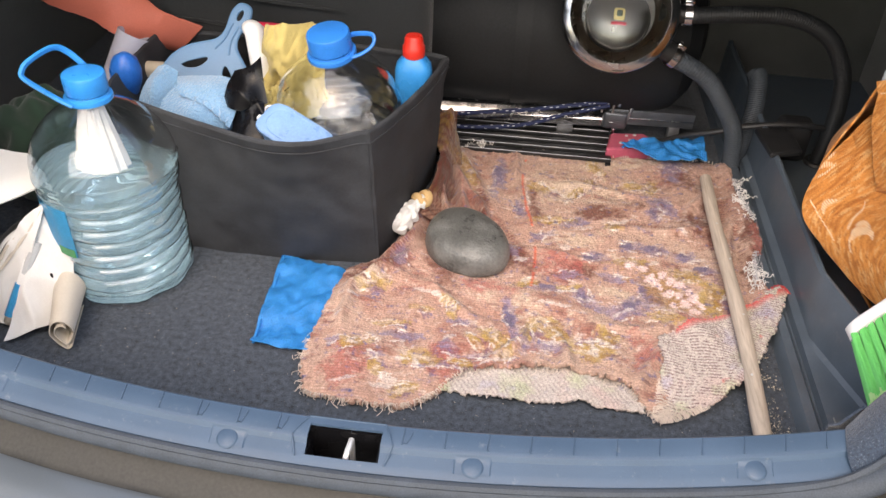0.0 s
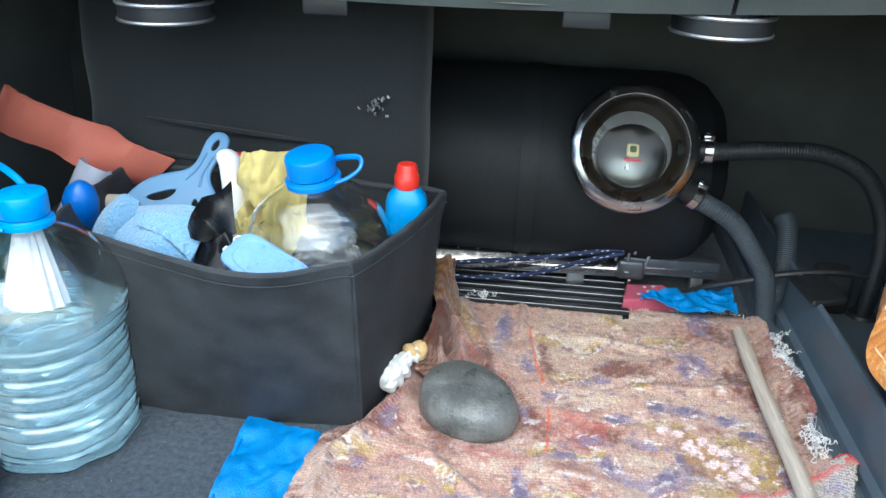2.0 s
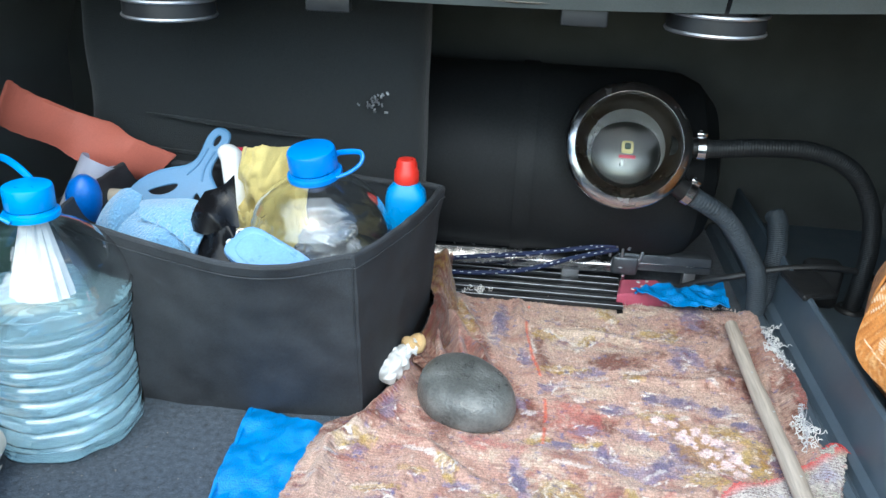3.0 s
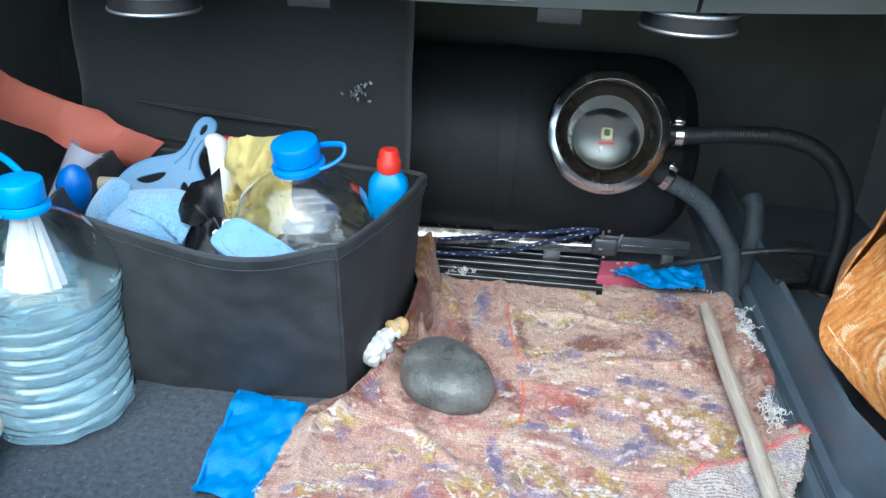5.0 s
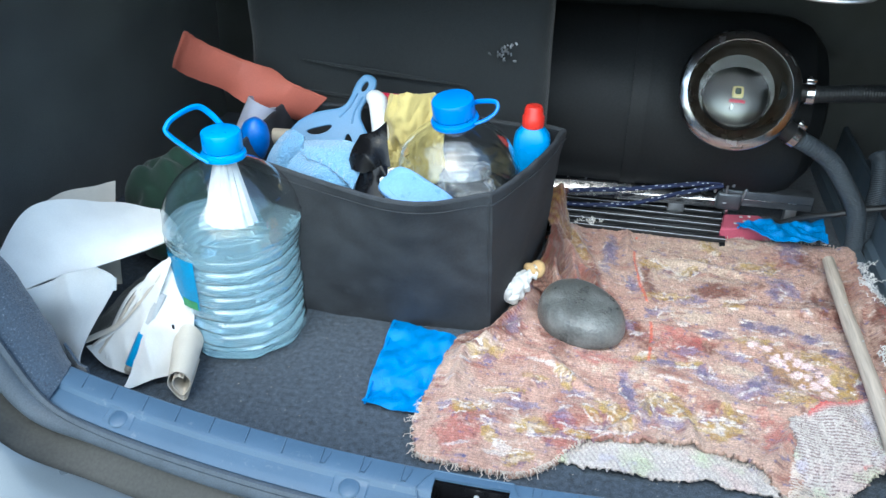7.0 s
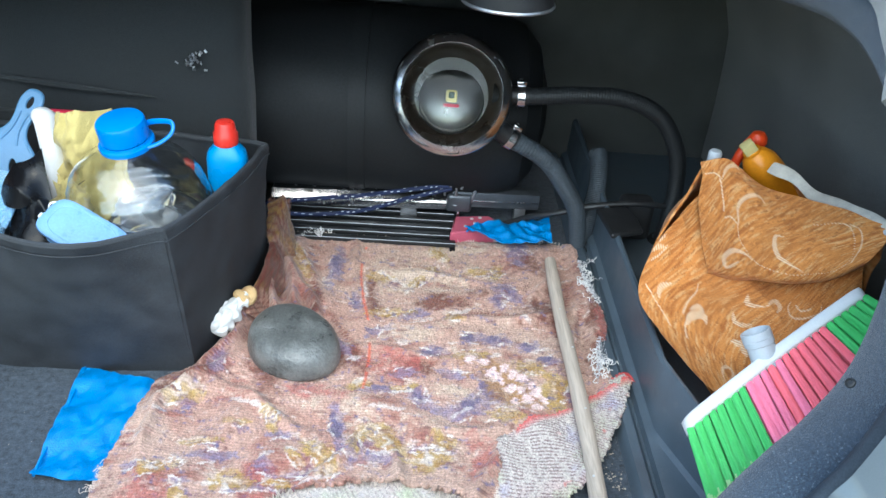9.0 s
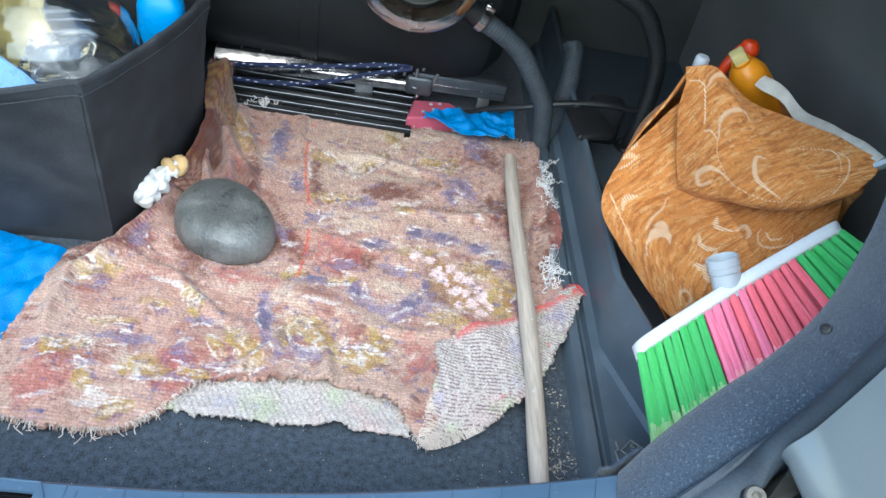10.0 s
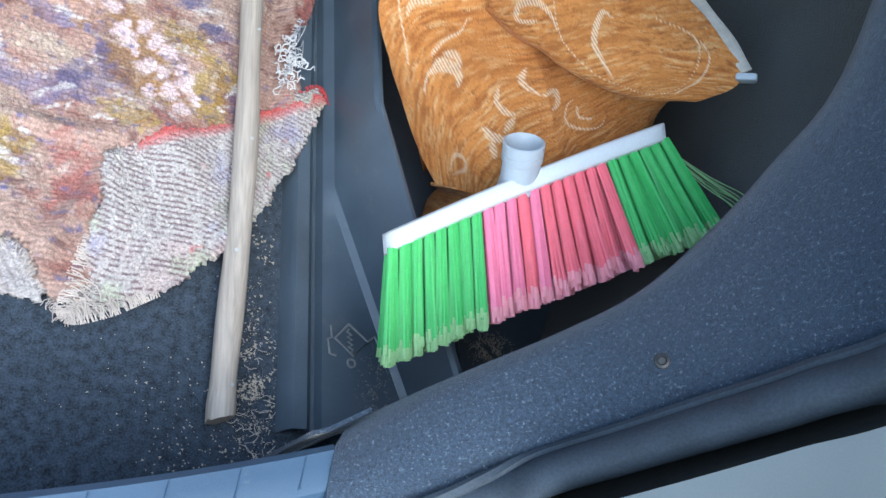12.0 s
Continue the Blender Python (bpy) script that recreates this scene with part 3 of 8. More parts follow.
for x in (-0.389, -0.125, 0.115, 0.385):
    pad = []
    for dx in (-0.019, -0.0165, 0.0165, 0.019):
        h = 0.0012 if abs(dx) < 0.018 else -0.001
        pad.append([on_sill(x + dx, dy, h) for dy in (-0.0295, -0.0305, -0.036, -0.0435, -0.0445)])
    part("plug_pad", lattice(pad), SILL, sill)
for x in (-0.389, -0.125, 0.115, 0.385):
    y = sill_y(x)
    part("plug", join(lathe([(0.0, 0.0024), (0.0085, 0.0022), (0.0098, 0.0014), (0.011, 0.0)], 20, cap=False)), SILL, sill, "round moulded fixing plug").matrix_basis = \
        Matrix.Translation(Vector((x, y - 0.0375, 0.1455)) - sill.location) @ Euler((radians(14), 0, 0)).to_matrix().to_4x4() @ Matrix.Translation(sill.location)

latch = thing("latch_striker", "bare steel striker loop in the sill's latch opening", "striker", (-0.008, y0 - 0.03, 0.088))
part("loop", tube([(-0.008, y0 - 0.037, 0.088), (-0.008, y0 - 0.037, 0.130), (-0.0075, y0 - 0.033, 0.140), (-0.006, y0 - 0.019, 0.142), (-0.006, y0 - 0.015, 0.136), (-0.006, y0 - 0.015, 0.088)],
                  0.0030, 8, 24), ZINC, latch)
part("bracket", block((-0.03, y0 - 0.038, 0.088), (0.02, y0 - 0.014, 0.094), 0.002), STEEL, latch)
part("bolt", lathe([(0.007, 0), (0.007, 0.004), (0.005, 0.006), (0, 0.006)], 6), ZINC, latch, local=True).location = (0.016, -0.004, 0.034)

# stations round the opening: the liner's edge and the outer edge of the channel, far side, sill, near side
sill_xs = (-0.4, -0.3, -0.2, -0.1, 0.0, 0.1, 0.2, 0.3, 0.4)
rim_line = [Vector((-x, y, z)) for x, y, z in reversed(RIM)] + [Vector((x, sill_y(x) - 0.050, 0.138)) for x in sill_xs] + [Vector(p) for p in RIM]
out_line = [Vector((-x, y, z)) for x, y, z in reversed(OUTER)] + [Vector((x, sill_y(x) - 0.083, 0.094)) for x in sill_xs] + [Vector(p) for p in OUTER]
ra, rb = spline(rim_line, 260), spline(out_line, 260)


def side_of(p):
    """How far round the corner a station is (0 on the sill, 1 on the uprights)."""
    w = min(1.0, max(0.0, (abs(p.x) - 0.42) / 0.12))
    return w * w * (3 - 2 * w)


SEALRUBBER = material("dusty_seal_rubber", (0.052, 0.065, 0.082), 0.6, vary=0.35, scale=30, fine=600, bump=0.15, spec=0.3)
seal = thing("weather_seal", "black rubber weather seal round the boot opening", "rubber seal", (0, -0.12, 0.132))
bulb_rows, lip_rows, gutter_rows, panel_rows = [], [], [], []
for i, (p, q) in enumerate(zip(ra, rb)):
    w = side_of(p)
    s = 1 if p.x > 0 else -1
    t = (ra[min(i + 1, 259)] - ra[max(i - 1, 0)]).normalized()
    d = (q - p)
    d = (d - t * d.dot(t)).normalized()
    up = d.cross(t)
    if up.dot(Vector((-s * w, 0, 0.8))) < 0:
        up = -up
    rad = lerp(0.0095, 0.0125, w)
    c = p + d * lerp(0.010, 0.016, w) + up * lerp(-0.004, -0.002, w)
    bulb_rows.append([c + rad * (math.cos(2 * math.pi * k / 14) * d * 1.15 + math.sin(2 * math.pi * k / 14) * up * 0.9) for k in range(14)])
    c2 = p + d * lerp(0.004, 0.003, w) + up * lerp(0.004, 0.006, w)
    lip_rows.append([c2 + 0.003 * (math.cos(2 * math.pi * k / 6) * d * 1.4 + math.sin(2 * math.pi * k / 6) * up) for k in range(6)])
    e = lerp(0.020, 0.030, w)
    gutter_rows.append([p + d * 0.004 - up * 0.02, p + d * e - up * 0.016, q - d * 0.006 - up * lerp(0.004, 0.008, w), q - d * 0.001 - up * 0.001, q + up * 0.0005])
    out = Vector((0, -1, 0)).lerp(Vector((s * 0.42, -0.85, -0.32)), w)
    panel_rows.append([q + up * 0.0005, q + out * 0.006 + Vector((0, 0, 0.0015)), q + out * 0.03 + Vector((0, 0, -0.002)), q + out * 0.07 + Vector((s * 0.01 * w, 0, -0.012)),
                       q + out * 0.12 + Vector((s * 0.04 * w, 0, -0.045)), q + out * 0.17 + Vector((s * 0.08 * w, 0.01 * w, -0.10)), q + out * 0.19 + Vector((s * 0.12 * w, 0.03 * w, -0.2))])
part("bulb", lattice(bulb_rows, close_v=True), SEALRUBBER, seal)
part("lip", lattice(lip_rows, close_v=True), SEALRUBBER, seal, "thin lip of the seal")

# painted body outside the seal: channel, rear panel and quarter panels
body = thing("car_body", "silver-blue painted car body round the boot opening", "car body", (0, -0.2, -0.3))
part("gutter", lattice(gutter_rows), DARKMETAL, body, "dusty dark channel outside the seal")
part("rear_panel", lattice(panel_rows), PAINT, body, "silver-blue painted panel")
# lower bumper down to the ground side
part("bumper", surf(lambda u, v: (lerp(-0.75, 0.75, u), -0.28 - 0.10 * math.sin(math.pi * u) - 0.03 * math.sin(math.pi * v), lerp(-0.08, -0.42, v)), 30, 10, thick=0.004), PAINT, body)

# rubber lid stop and the lamp beside it on the right rear corner
stop = thing("lid_stop", "grey rubber lid stop with a worn top", "rubber stop", (0.563, -0.048, 0.205))
stem = part("stem", lathe([(0.011, 0), (0.012, 0.004), (0.009, 0.010), (0.0095, 0.016), (0.008, 0.019)], 20), RUBBER, stop, local=True)
part("knob", lathe([(0.0075, 0.016), (0.0085, 0.021), (0.0075, 0.025), (0.004, 0.026), (0.0025, 0.022), (0.0, 0.022)], 20), OLDRUBBER, stem, "worn pale top", local=True)
stop.rotation_euler = (radians(30), radians(-14), 0)
lamp = thing("tail_lamp", "black-backed red tail lamp on the car's corner", "tail lamp", (0.60, -0.09, 0.2))
housing = part("housing", block((-0.022, -0.03, -0.03), (0.022, 0.012, 0.014), 0.009, pose(0.606, -0.064, 0.232, 18, -8, 25), 3), BLACK, lamp)
part("lens", block((-0.03, -0.06, -0.05), (0.05, 0.02, 0.012), 0.012, pose(0.675, -0.055, 0.222, 14, 18, 25), 3), TAILRED, housing, "red lens")

# ---------------------------------------------------------------- water jugs
def jug_radius(z):
    """Outer radius of the big bottle by height."""
    if z < 0.012:
        return track(z, (0, 0.004, 0.012), (0.066, 0.078, 0.088))
    if z < 0.195:
        phase = ((z - 0.025) / 0.0205) % 1.0 - 0.5
        rib = (0.0006 - 0.0034 * math.exp(-(phase / 0.15) ** 2)) * (1 if 0.02 < z < 0.178 else 0.0)
        return track(z, (0.012, 0.03, 0.1, 0.15, 0.195), (0.088, 0.0895, 0.087, 0.0895, 0.0935)) + rib
    return track(z, (0.195, 0.21, 0.225, 0.24, 0.252, 0.262, 0.270, 0.276, 0.281, 0.285, 0.30), (0.0935, 0.0925, 0.0885, 0.081, 0.0715, 0.061, 0.050, 0.039, 0.0295, 0.0255, 0.0245))


def jug(name, label, at, fill, squash=None):
    j = thing(name, label, "water bottle", at)
    n = 72
    zs = [0.0005 + 0.2995 * i / 170 for i in range(171)]

    def ring(z, r):
        row = []
        for k in range(n):
            a = 2 * math.pi * k / n
            rr = r
            if z < 0.035:
                rr = r - 0.004 * (1 - z / 0.035) * (0.5 + 0.5 * math.cos(a * 9))
            if z < 0.2:
                rr += 0.0024 * n3(math.cos(a) * 2.5, math.sin(a) * 2.5, z * 30) + 0.0018 * n3(math.cos(a) * 5, math.sin(a) * 5, z * 90)
            p = Vector((rr * math.cos(a), rr * math.sin(a), z + (0.003 * math.sin(2 * a + 1) if 0.03 < z < 0.19 else 0)))
            if squash:
                p = squash(p)
            row.append(p)
        return row
    outer = [ring(z, jug_radius(z)) for z in zs]
    inside_rows = [ring(z + 0.0006 if z < 0.2 else z - 0.0007, jug_radius(z) - 0.0008) for z in zs]
    shell = lattice([[Vector((0.03 * math.cos(2 * math.pi * k / n), 0.03 * math.sin(2 * math.pi * k / n), 0.008)) for k in range(n)]] + outer
                    + list(reversed(inside_rows))
                    + [[Vector((0.03 * math.cos(2 * math.pi * k / n), 0.03 * math.sin(2 * math.pi * k / n), 0.0088)) for k in range(n)]], close_v=True)
    for ends in (0, 1):
        ring_v = [v for v in shell.verts if v.is_boundary and abs(v.co.z - (0.008 if ends == 0 else 0.0088)) < 1e-5]
        ring_v.sort(key=lambda v: math.atan2(v.co.y, v.co.x))
        shell.faces.new(ring_v)
    part("bottle", shell, PET, j, "clear ribbed plastic", local=True, angle=2.0).visible_shadow = False
    if fill:
        wz = [z for z in zs if z < fill] + [fill]
        rows = [[Vector((0.03 * math.cos(2 * math.pi * k / n), 0.03 * math.sin(2 * math.pi * k / n), 0.0094)) for k in range(n)]]
        rows += [ring(z + 0.0009, jug_radius(z) - 0.0013) for z in wz if z > 0.003]
        top = rows[-1]
        for s in (0.86, 0.72, 0.58, 0.44, 0.30, 0.16, 0.04):
            rows.append([Vector((p.x * s, p.y * s, fill + 0.0009 + 0.0012 * math.sin(34 * s + 3 * n3(p.x * s * 20, p.y * s * 20)) + 0.0022 * n3(p.x * s * 24, p.y * s * 24, 3))) for p in top])
        part("water", lattice(rows, close_v=True, cap=True), WATER, j, "clear still water", local=True, angle=0.9).visible_shadow = False
    return j


def cap_parts(j, at, axis, cap_mat, r=0.0262):
    m = frame_to(at, axis)
    rows = []
    for r_, z in ((r * 0.98, 0.0), (r, 0.001), (r, 0.022), (r * 0.97, 0.0245), (r * 0.9, 0.0255), (0.0, 0.0257)):
        rows.append([(r_ * (1 + (0.012 if k % 2 and 0.0005 < z < 0.023 else 0)) * math.cos(2 * math.pi * k / 72),
                      r_ * (1 + (0.012 if k % 2 and 0.0005 < z < 0.023 else 0)) * math.sin(2 * math.pi * k / 72), z) for k in range(72)])
    bm = lattice(rows, close_v=True)
    bm.transform(m)
    cap = part("cap", bm, cap_mat, j, "ridged screw cap", local=True)
    bm = lathe([(r * 0.9, -0.011), (r * 1.14, -0.011), (r * 1.16, -0.008), (r * 1.14, -0.005), (r * 1.02, -0.004), (r * 1.0, -0.001), (r * 0.9, -0.001)], 40, cap=False)
    bm.transform(m)
    part("neck_ring", bm, cap_mat, cap, local=True)
    return cap


A = Vector((-0.421, 0.296, 0.0))
jug_full = jug("water_bottle", "large clear water bottle, two thirds full, with blue cap and handle", A, 0.187)
cap_parts(jug_full, (0, 0, 0.298), (0, 0, 1), CYANBLUE)
part("handle", tube([(-0.006, -0.030, 0.290), (-0.024, -0.034, 0.303), (-0.048, -0.046, 0.331), (-0.051, -0.042, 0.340), (-0.046, -0.03, 0.348), (-0.036, 0.006, 0.350),
                     (-0.026, 0.022, 0.338), (-0.010, 0.030, 0.312), (-0.002, 0.030, 0.292)], 0.0042, 8, 60, flat=0.7), CYANBLUE, jug_full, "blue carrying loop", local=True)
# printed label seen round one side, and a pleated paper tag hanging in the neck
label = part("label", surf(lambda u, v: ((0.0925 + 0.001 * math.sin(u * 20)) * math.cos(lerp(3.75, 4.52, u)), 0.0925 * math.sin(lerp(3.75, 4.52, u)), lerp(0.095, 0.17, v)), 14, 6, thick=0.0006), LABEL, jug_full,
     "blue printed label", local=True)
part("label_print", surf(lambda u, v: (0.0938 * math.cos(lerp(4.2, 4.50, u)), 0.0938 * math.sin(lerp(4.2, 4.50, u)), lerp(0.095, 0.108, v)), 8, 3, thick=0.0005), LABELGREEN, label,
     "small green print", local=True)
rows = []
for i in range(13):
    u = i / 12
    z = lerp(0.285, 0.197, u)
    r = lerp(0.010, 0.033, u)
    rows.append([((r + 0.0045 * (k % 2)) * math.cos(2 * math.pi * k / 28) + 0.004 * u, (r + 0.0045 * (k % 2)) * math.sin(2 * math.pi * k / 28) * 0.75 - 0.012 * u, z) for k in range(28)])
part("pleated_paper", lattice(rows, close_v=True, thick=0.0004), LABELWHITE, jug_full, "white pleated paper hanging inside the neck", local=True, angle=0.3)


# ---------------------------------------------------------------- organiser box and what it holds
BOX_BOT = [(-0.375, 0.372), (-0.22, 0.364), (-0.075, 0.374), (-0.062, 0.386), (-0.038, 0.49), (-0.018, 0.62), (-0.03, 0.64), (-0.2, 0.645), (-0.40, 0.64), (-0.425, 0.63), (-0.415, 0.5), (-0.385, 0.378)]
BOX_TOP = [(-0.435, 0.372), (-0.182, 0.278), (-0.075, 0.323), (-0.060, 0.335), (-0.014, 0.46), (0.004, 0.56), (-0.006, 0.58), (-0.2, 0.60), (-0.42, 0.60), (-0.455, 0.59), (-0.458, 0.48), (-0.45, 0.385)]


def closed_spline(pts, n):
    p = [Vector((x, y, 0)) for x, y in pts]
    m = len(p)
    out = []
    for i in range(n):
        s = i / n * m
        k = int(s)
        u = s - k
        a, b, c, d = p[(k - 1) % m], p[k % m], p[(k + 1) % m], p[(k + 2) % m]
        w = 0.35
        t1, t2 = (c - a) * w, (d - b) * w
        out.append((2 * u ** 3 - 3 * u ** 2 + 1) * b + (u ** 3 - 2 * u ** 2 + u) * t1 + (-2 * u ** 3 + 3 * u ** 2) * c + (u ** 3 - u ** 2) * t2)
    return out


def box_wall(inset, z0, z1, n=120, m=14):
    a, b = closed_spline(BOX_BOT, n), closed_spline(BOX_TOP, n)
    c = sum(a, Vector()) / n
    rows = []
    for k in range(m + 1):
        u = k / m
        row = []
        for p, q in zip(a, b):
            w = p.lerp(q, u ** 1.1)
            w = c + (w - c) * (1 - inset / 0.2)
            w = w + (w - c).normalized() * (0.0050 * n3(w.x * 11, w.y * 11, u * 2.5) + 0.0022 * n3(w.x * 28, w.y * 28, u * 9))
            zz = lerp(z0, z1, u)
            # the front wall sags between its corners
            sag = 0.010 * math.exp(-((w.x + 0.32) / 0.08) ** 2) * (1 if w.y < 0.45 else 0) * u - 0.004 * math.exp(-((w.x + 0.182) / 0.03) ** 2) * u
            row.append((w.x, w.y, zz + 0.0 - sag * 0.3))
        rows.append(row)
    return rows


box = thing("storage_box", "black folding fabric organiser box full of cleaning things", "organiser box", (-0.22, 0.5, 0.0))
wall_out, wall_in = box_wall(0.0, 0.001, 0.252), box_wall(0.006, 0.006, 0.252)
part("wall", lattice(wall_out + list(reversed(wall_in)), close_v=True), CANVAS, box, angle=1.0)
part("base", lattice([wall_in[0], [(-0.22 + (x + 0.22) * 0.02, 0.5 + (y - 0.5) * 0.02, 0.006) for x, y, z in wall_in[0]]], close_v=True), CANVAS, box)
top = [Vector(p) for p in box_wall(0.003, 0.001, 0.252)[-1]]
part("edge_binding", tube([p + Vector((0, 0, 0.0022 * n3(p.x * 22, p.y * 22, 5) + 0.001 * n3(p.x * 70, p.y * 70))) for p in top], 0.0036, 8, closed=True, flat=1.3), CANVAS, box, "stitched black edge binding")
part("binding_seam", tube([p + Vector((0, 0, -0.012)) + (p - Vector((-0.22, 0.5, 0.25))).normalized() * 0.0035 for p in top], 0.0009, 5, closed=True), CANVAS, box, "row of stitching")
for kx in ((-0.0685, 0.378, -0.0665, 0.327),):
    part("corner_seam", tube([(kx[0], kx[1], 0.002), (kx[0] + 0.0005, lerp(kx[1], kx[3], 0.5) - 0.002, 0.125), (kx[2], kx[3] - 0.003, 0.245)], 0.0009, 6, 14), CANVAS, box, "piped corner seam")
part("divider", lattice([[(-0.24, 0.60, 0.01), (-0.24, 0.59, 0.2)], [(-0.22, 0.40, 0.01), (-0.21, 0.35, 0.19)]], thick=0.004), CANVAS, box, "inner fabric divider")

jug_spare = jug("empty_bottle", "large empty clear bottle with a blue cap in the box", (-0.124, 0.456, 0.055), 0,
                squash=lambda p: Vector((p.x * (0.78 + 0.17 * min(1, max(0, (p.z - 0.13) / 0.06))) * (1 + 0.05 * n3(p.x * 14, p.y * 14, p.z * 14) * (1 if p.z < 0.27 else 0)), p.y * (0.78 + 0.17 * min(1, max(0, (p.z - 0.13) / 0.06))) * (1 + 0.05 * n3(p.y * 14, p.x * 14, p.z * 14 + 5) * (1 if p.z < 0.27 else 0)), p.z * 0.9)))
cap_parts(jug_spare, (0, 0, 0.264), (-0.05, -0.1, 1), CAPBLUE, 0.0295)
part("handle", tube([(0.022, -0.012, 0.254), (0.045, -0.01, 0.262), (0.060, -0.004, 0.273), (0.058, 0.006, 0.282), (0.035, 0.014, 0.279), (0.02, 0.016, 0.274)], 0.0036, 8, 40, flat=0.7), CAPBLUE, jug_spare,
     "blue carrying loop", local=True)
jug_spare.rotation_euler = (radians(4), radians(-3), 0)
# crumpled clear bag round the bottle


def crumple(name, label, category, mat, centre, size, seed, n=26, amp=0.3, group="", scale=3.0, power=1.0, flat_z=None):
    """A crumpled cloth or film bundle."""
    def f(u, v):
        a, b = 2 * math.pi * u, math.pi * (v - 0.5)
        d = Vector((math.cos(a) * math.cos(b), math.sin(a) * math.cos(b), math.sin(b)))
        fold = abs(n3(d.x, d.y, d.z + seed, scale)) * 2 - 0.5 + 0.5 * n3(d.x + seed, d.y, d.z, scale * 2.3)
        r = 1 + amp * fold
        p = Vector((d.x * size[0], d.y * size[1], d.z * size[2])) * r
        if flat_z is not None:
            p.z = max(p.z, flat_z)
        return Vector(centre) + p
    rows = [[f(i / n, j / (n - 1)) for j in range(n)] for i in range(n)]
    return lone(name, lattice(rows, close_u=True), mat, label, category, group, angle=1.3)


crumple("clear_bag", "crumpled clear plastic bag beside the empty bottle", "plastic bag", clear_plastic("clear_film", (0.97, 0.98, 1.0), 0.08, 1.15, 0.97, 0.35), (-0.112, 0.406, 0.226), (0.042, 0.028, 0.030), 6.3, 44, 0.34, scale=1.3).visible_shadow = False

soap = thing("detergent_bottle", "small blue detergent bottle with a red cap standing in the box", "bottle", (-0.036, 0.525, 0.120))
rows = []
for z, w, d in ((0.04, 0.013, 0.012), (0.06, 0.014, 0.014), (0.085, 0.021, 0.018), (0.105, 0.0275, 0.021), (0.135, 0.0275, 0.020), (0.145, 0.0255, 0.019), (0.152, 0.020, 0.016), (0.157, 0.015, 0.0135), (0.162, 0.013, 0.012)):
    rows.append([(w * math.copysign(abs(math.cos(a)) ** 0.7, math.cos(a)), d * math.copysign(abs(math.sin(a)) ** 0.7, math.sin(a)), z) for a in (2 * math.pi * k / 32 for k in range(32))])
part("bottle", lattice(rows, close_v=True, cap=True), SOAPBLUE, soap, local=True, angle=0.9)
part("cap", lathe([(0.0155, 0.156), (0.0165, 0.158), (0.0165, 0.172), (0.0145, 0.175), (0.0135, 0.184), (0.0115, 0.188), (0.0, 0.189)], 28), REDCAP, soap, "red flip cap", local=True)

# yellow cloth standing up behind the bottle
def sheet(f, n, m, thick):
    return surf(f, n, m, thick=thick)


def yellow(u, v):
    x = lerp(-0.262, -0.165, u) + 0.010 * (v - 0.5) + 0.006 * math.sin(v * 7)
    z = lerp(0.12, 0.312, v) + 0.003 * math.sin(u * 5) * v + 0.004 * n3(u * 5, 2.0) * v
    y = 0.515 + 0.012 * math.sin(u * 7 + v * 3) + 0.005 * math.sin(v * 12 + u * 4) - 0.05 * (1 - v) * (1 - u * 0.5) + 0.02 * abs(n3(u * 5, v * 5, 3)) + 0.008 * abs(n3(u * 13, v * 13, 5))
    return (x, y, z)


lone("yellow_cloth", sheet(yellow, 44, 44, 0.003), YELLOWCLOTH, "yellow cleaning cloth stuffed upright in the box", "cloth", angle=1.2)
crumple("yellow_cloth", "folded lower end of a yellow cleaning cloth in the box", "cloth", YELLOWCLOTH, (-0.222, 0.44, 0.205), (0.022, 0.03, 0.04), 3.1)

# white trigger head between pan and cloth
white = thing("spray_bottle", "white plastic spray head standing in the box", "spray bottle", (-0.272, 0.53, 0.10))
part("head", tube([(-0.272, 0.545, 0.285), (-0.282, 0.54, 0.292), (-0.277, 0.533, 0.288), (-0.272, 0.525, 0.265), (-0.268, 0.52, 0.225), (-0.268, 0.52, 0.15)], lambda u: 0.0125 + 0.0045 * math.sin(min(1, u * 3) * math.pi * 0.5), 16, 40, flat=0.8),
     WHITEPLASTIC, white)
part("collar", lathe([(0.017, 0), (0.018, 0.003), (0.018, 0.016), (0.015, 0.02)], 24), WHITEPLASTIC, white, local=True).location = (0.004, -0.01, 0.06)
part("body", lathe([(0.024, 0), (0.026, 0.004), (0.026, 0.05), (0.018, 0.065)], 24), REDITEM, white, "crimson bottle body", local=True).location = (0.006, -0.01, 0.0)

# dustpan with two holes and a looped handle, leaning in the box
pan = thing("dustpan", "dull blue plastic dustpan with two kidney-shaped holes leaning in the box", "dustpan", (-0.36, 0.5, 0.12))
PEY = Vector((0.36, 0.60, 0.71)).normalized()
PEX = Vector((0.93, -0.22, -0.28))
PEX = (PEX - PEY * PEX.dot(PEY)).normalized()
PANM = Matrix((PEX, PEY, PEX.cross(PEY))).transposed().to_4x4()
PANM.translation = (-0.346, 0.49, 0.222)


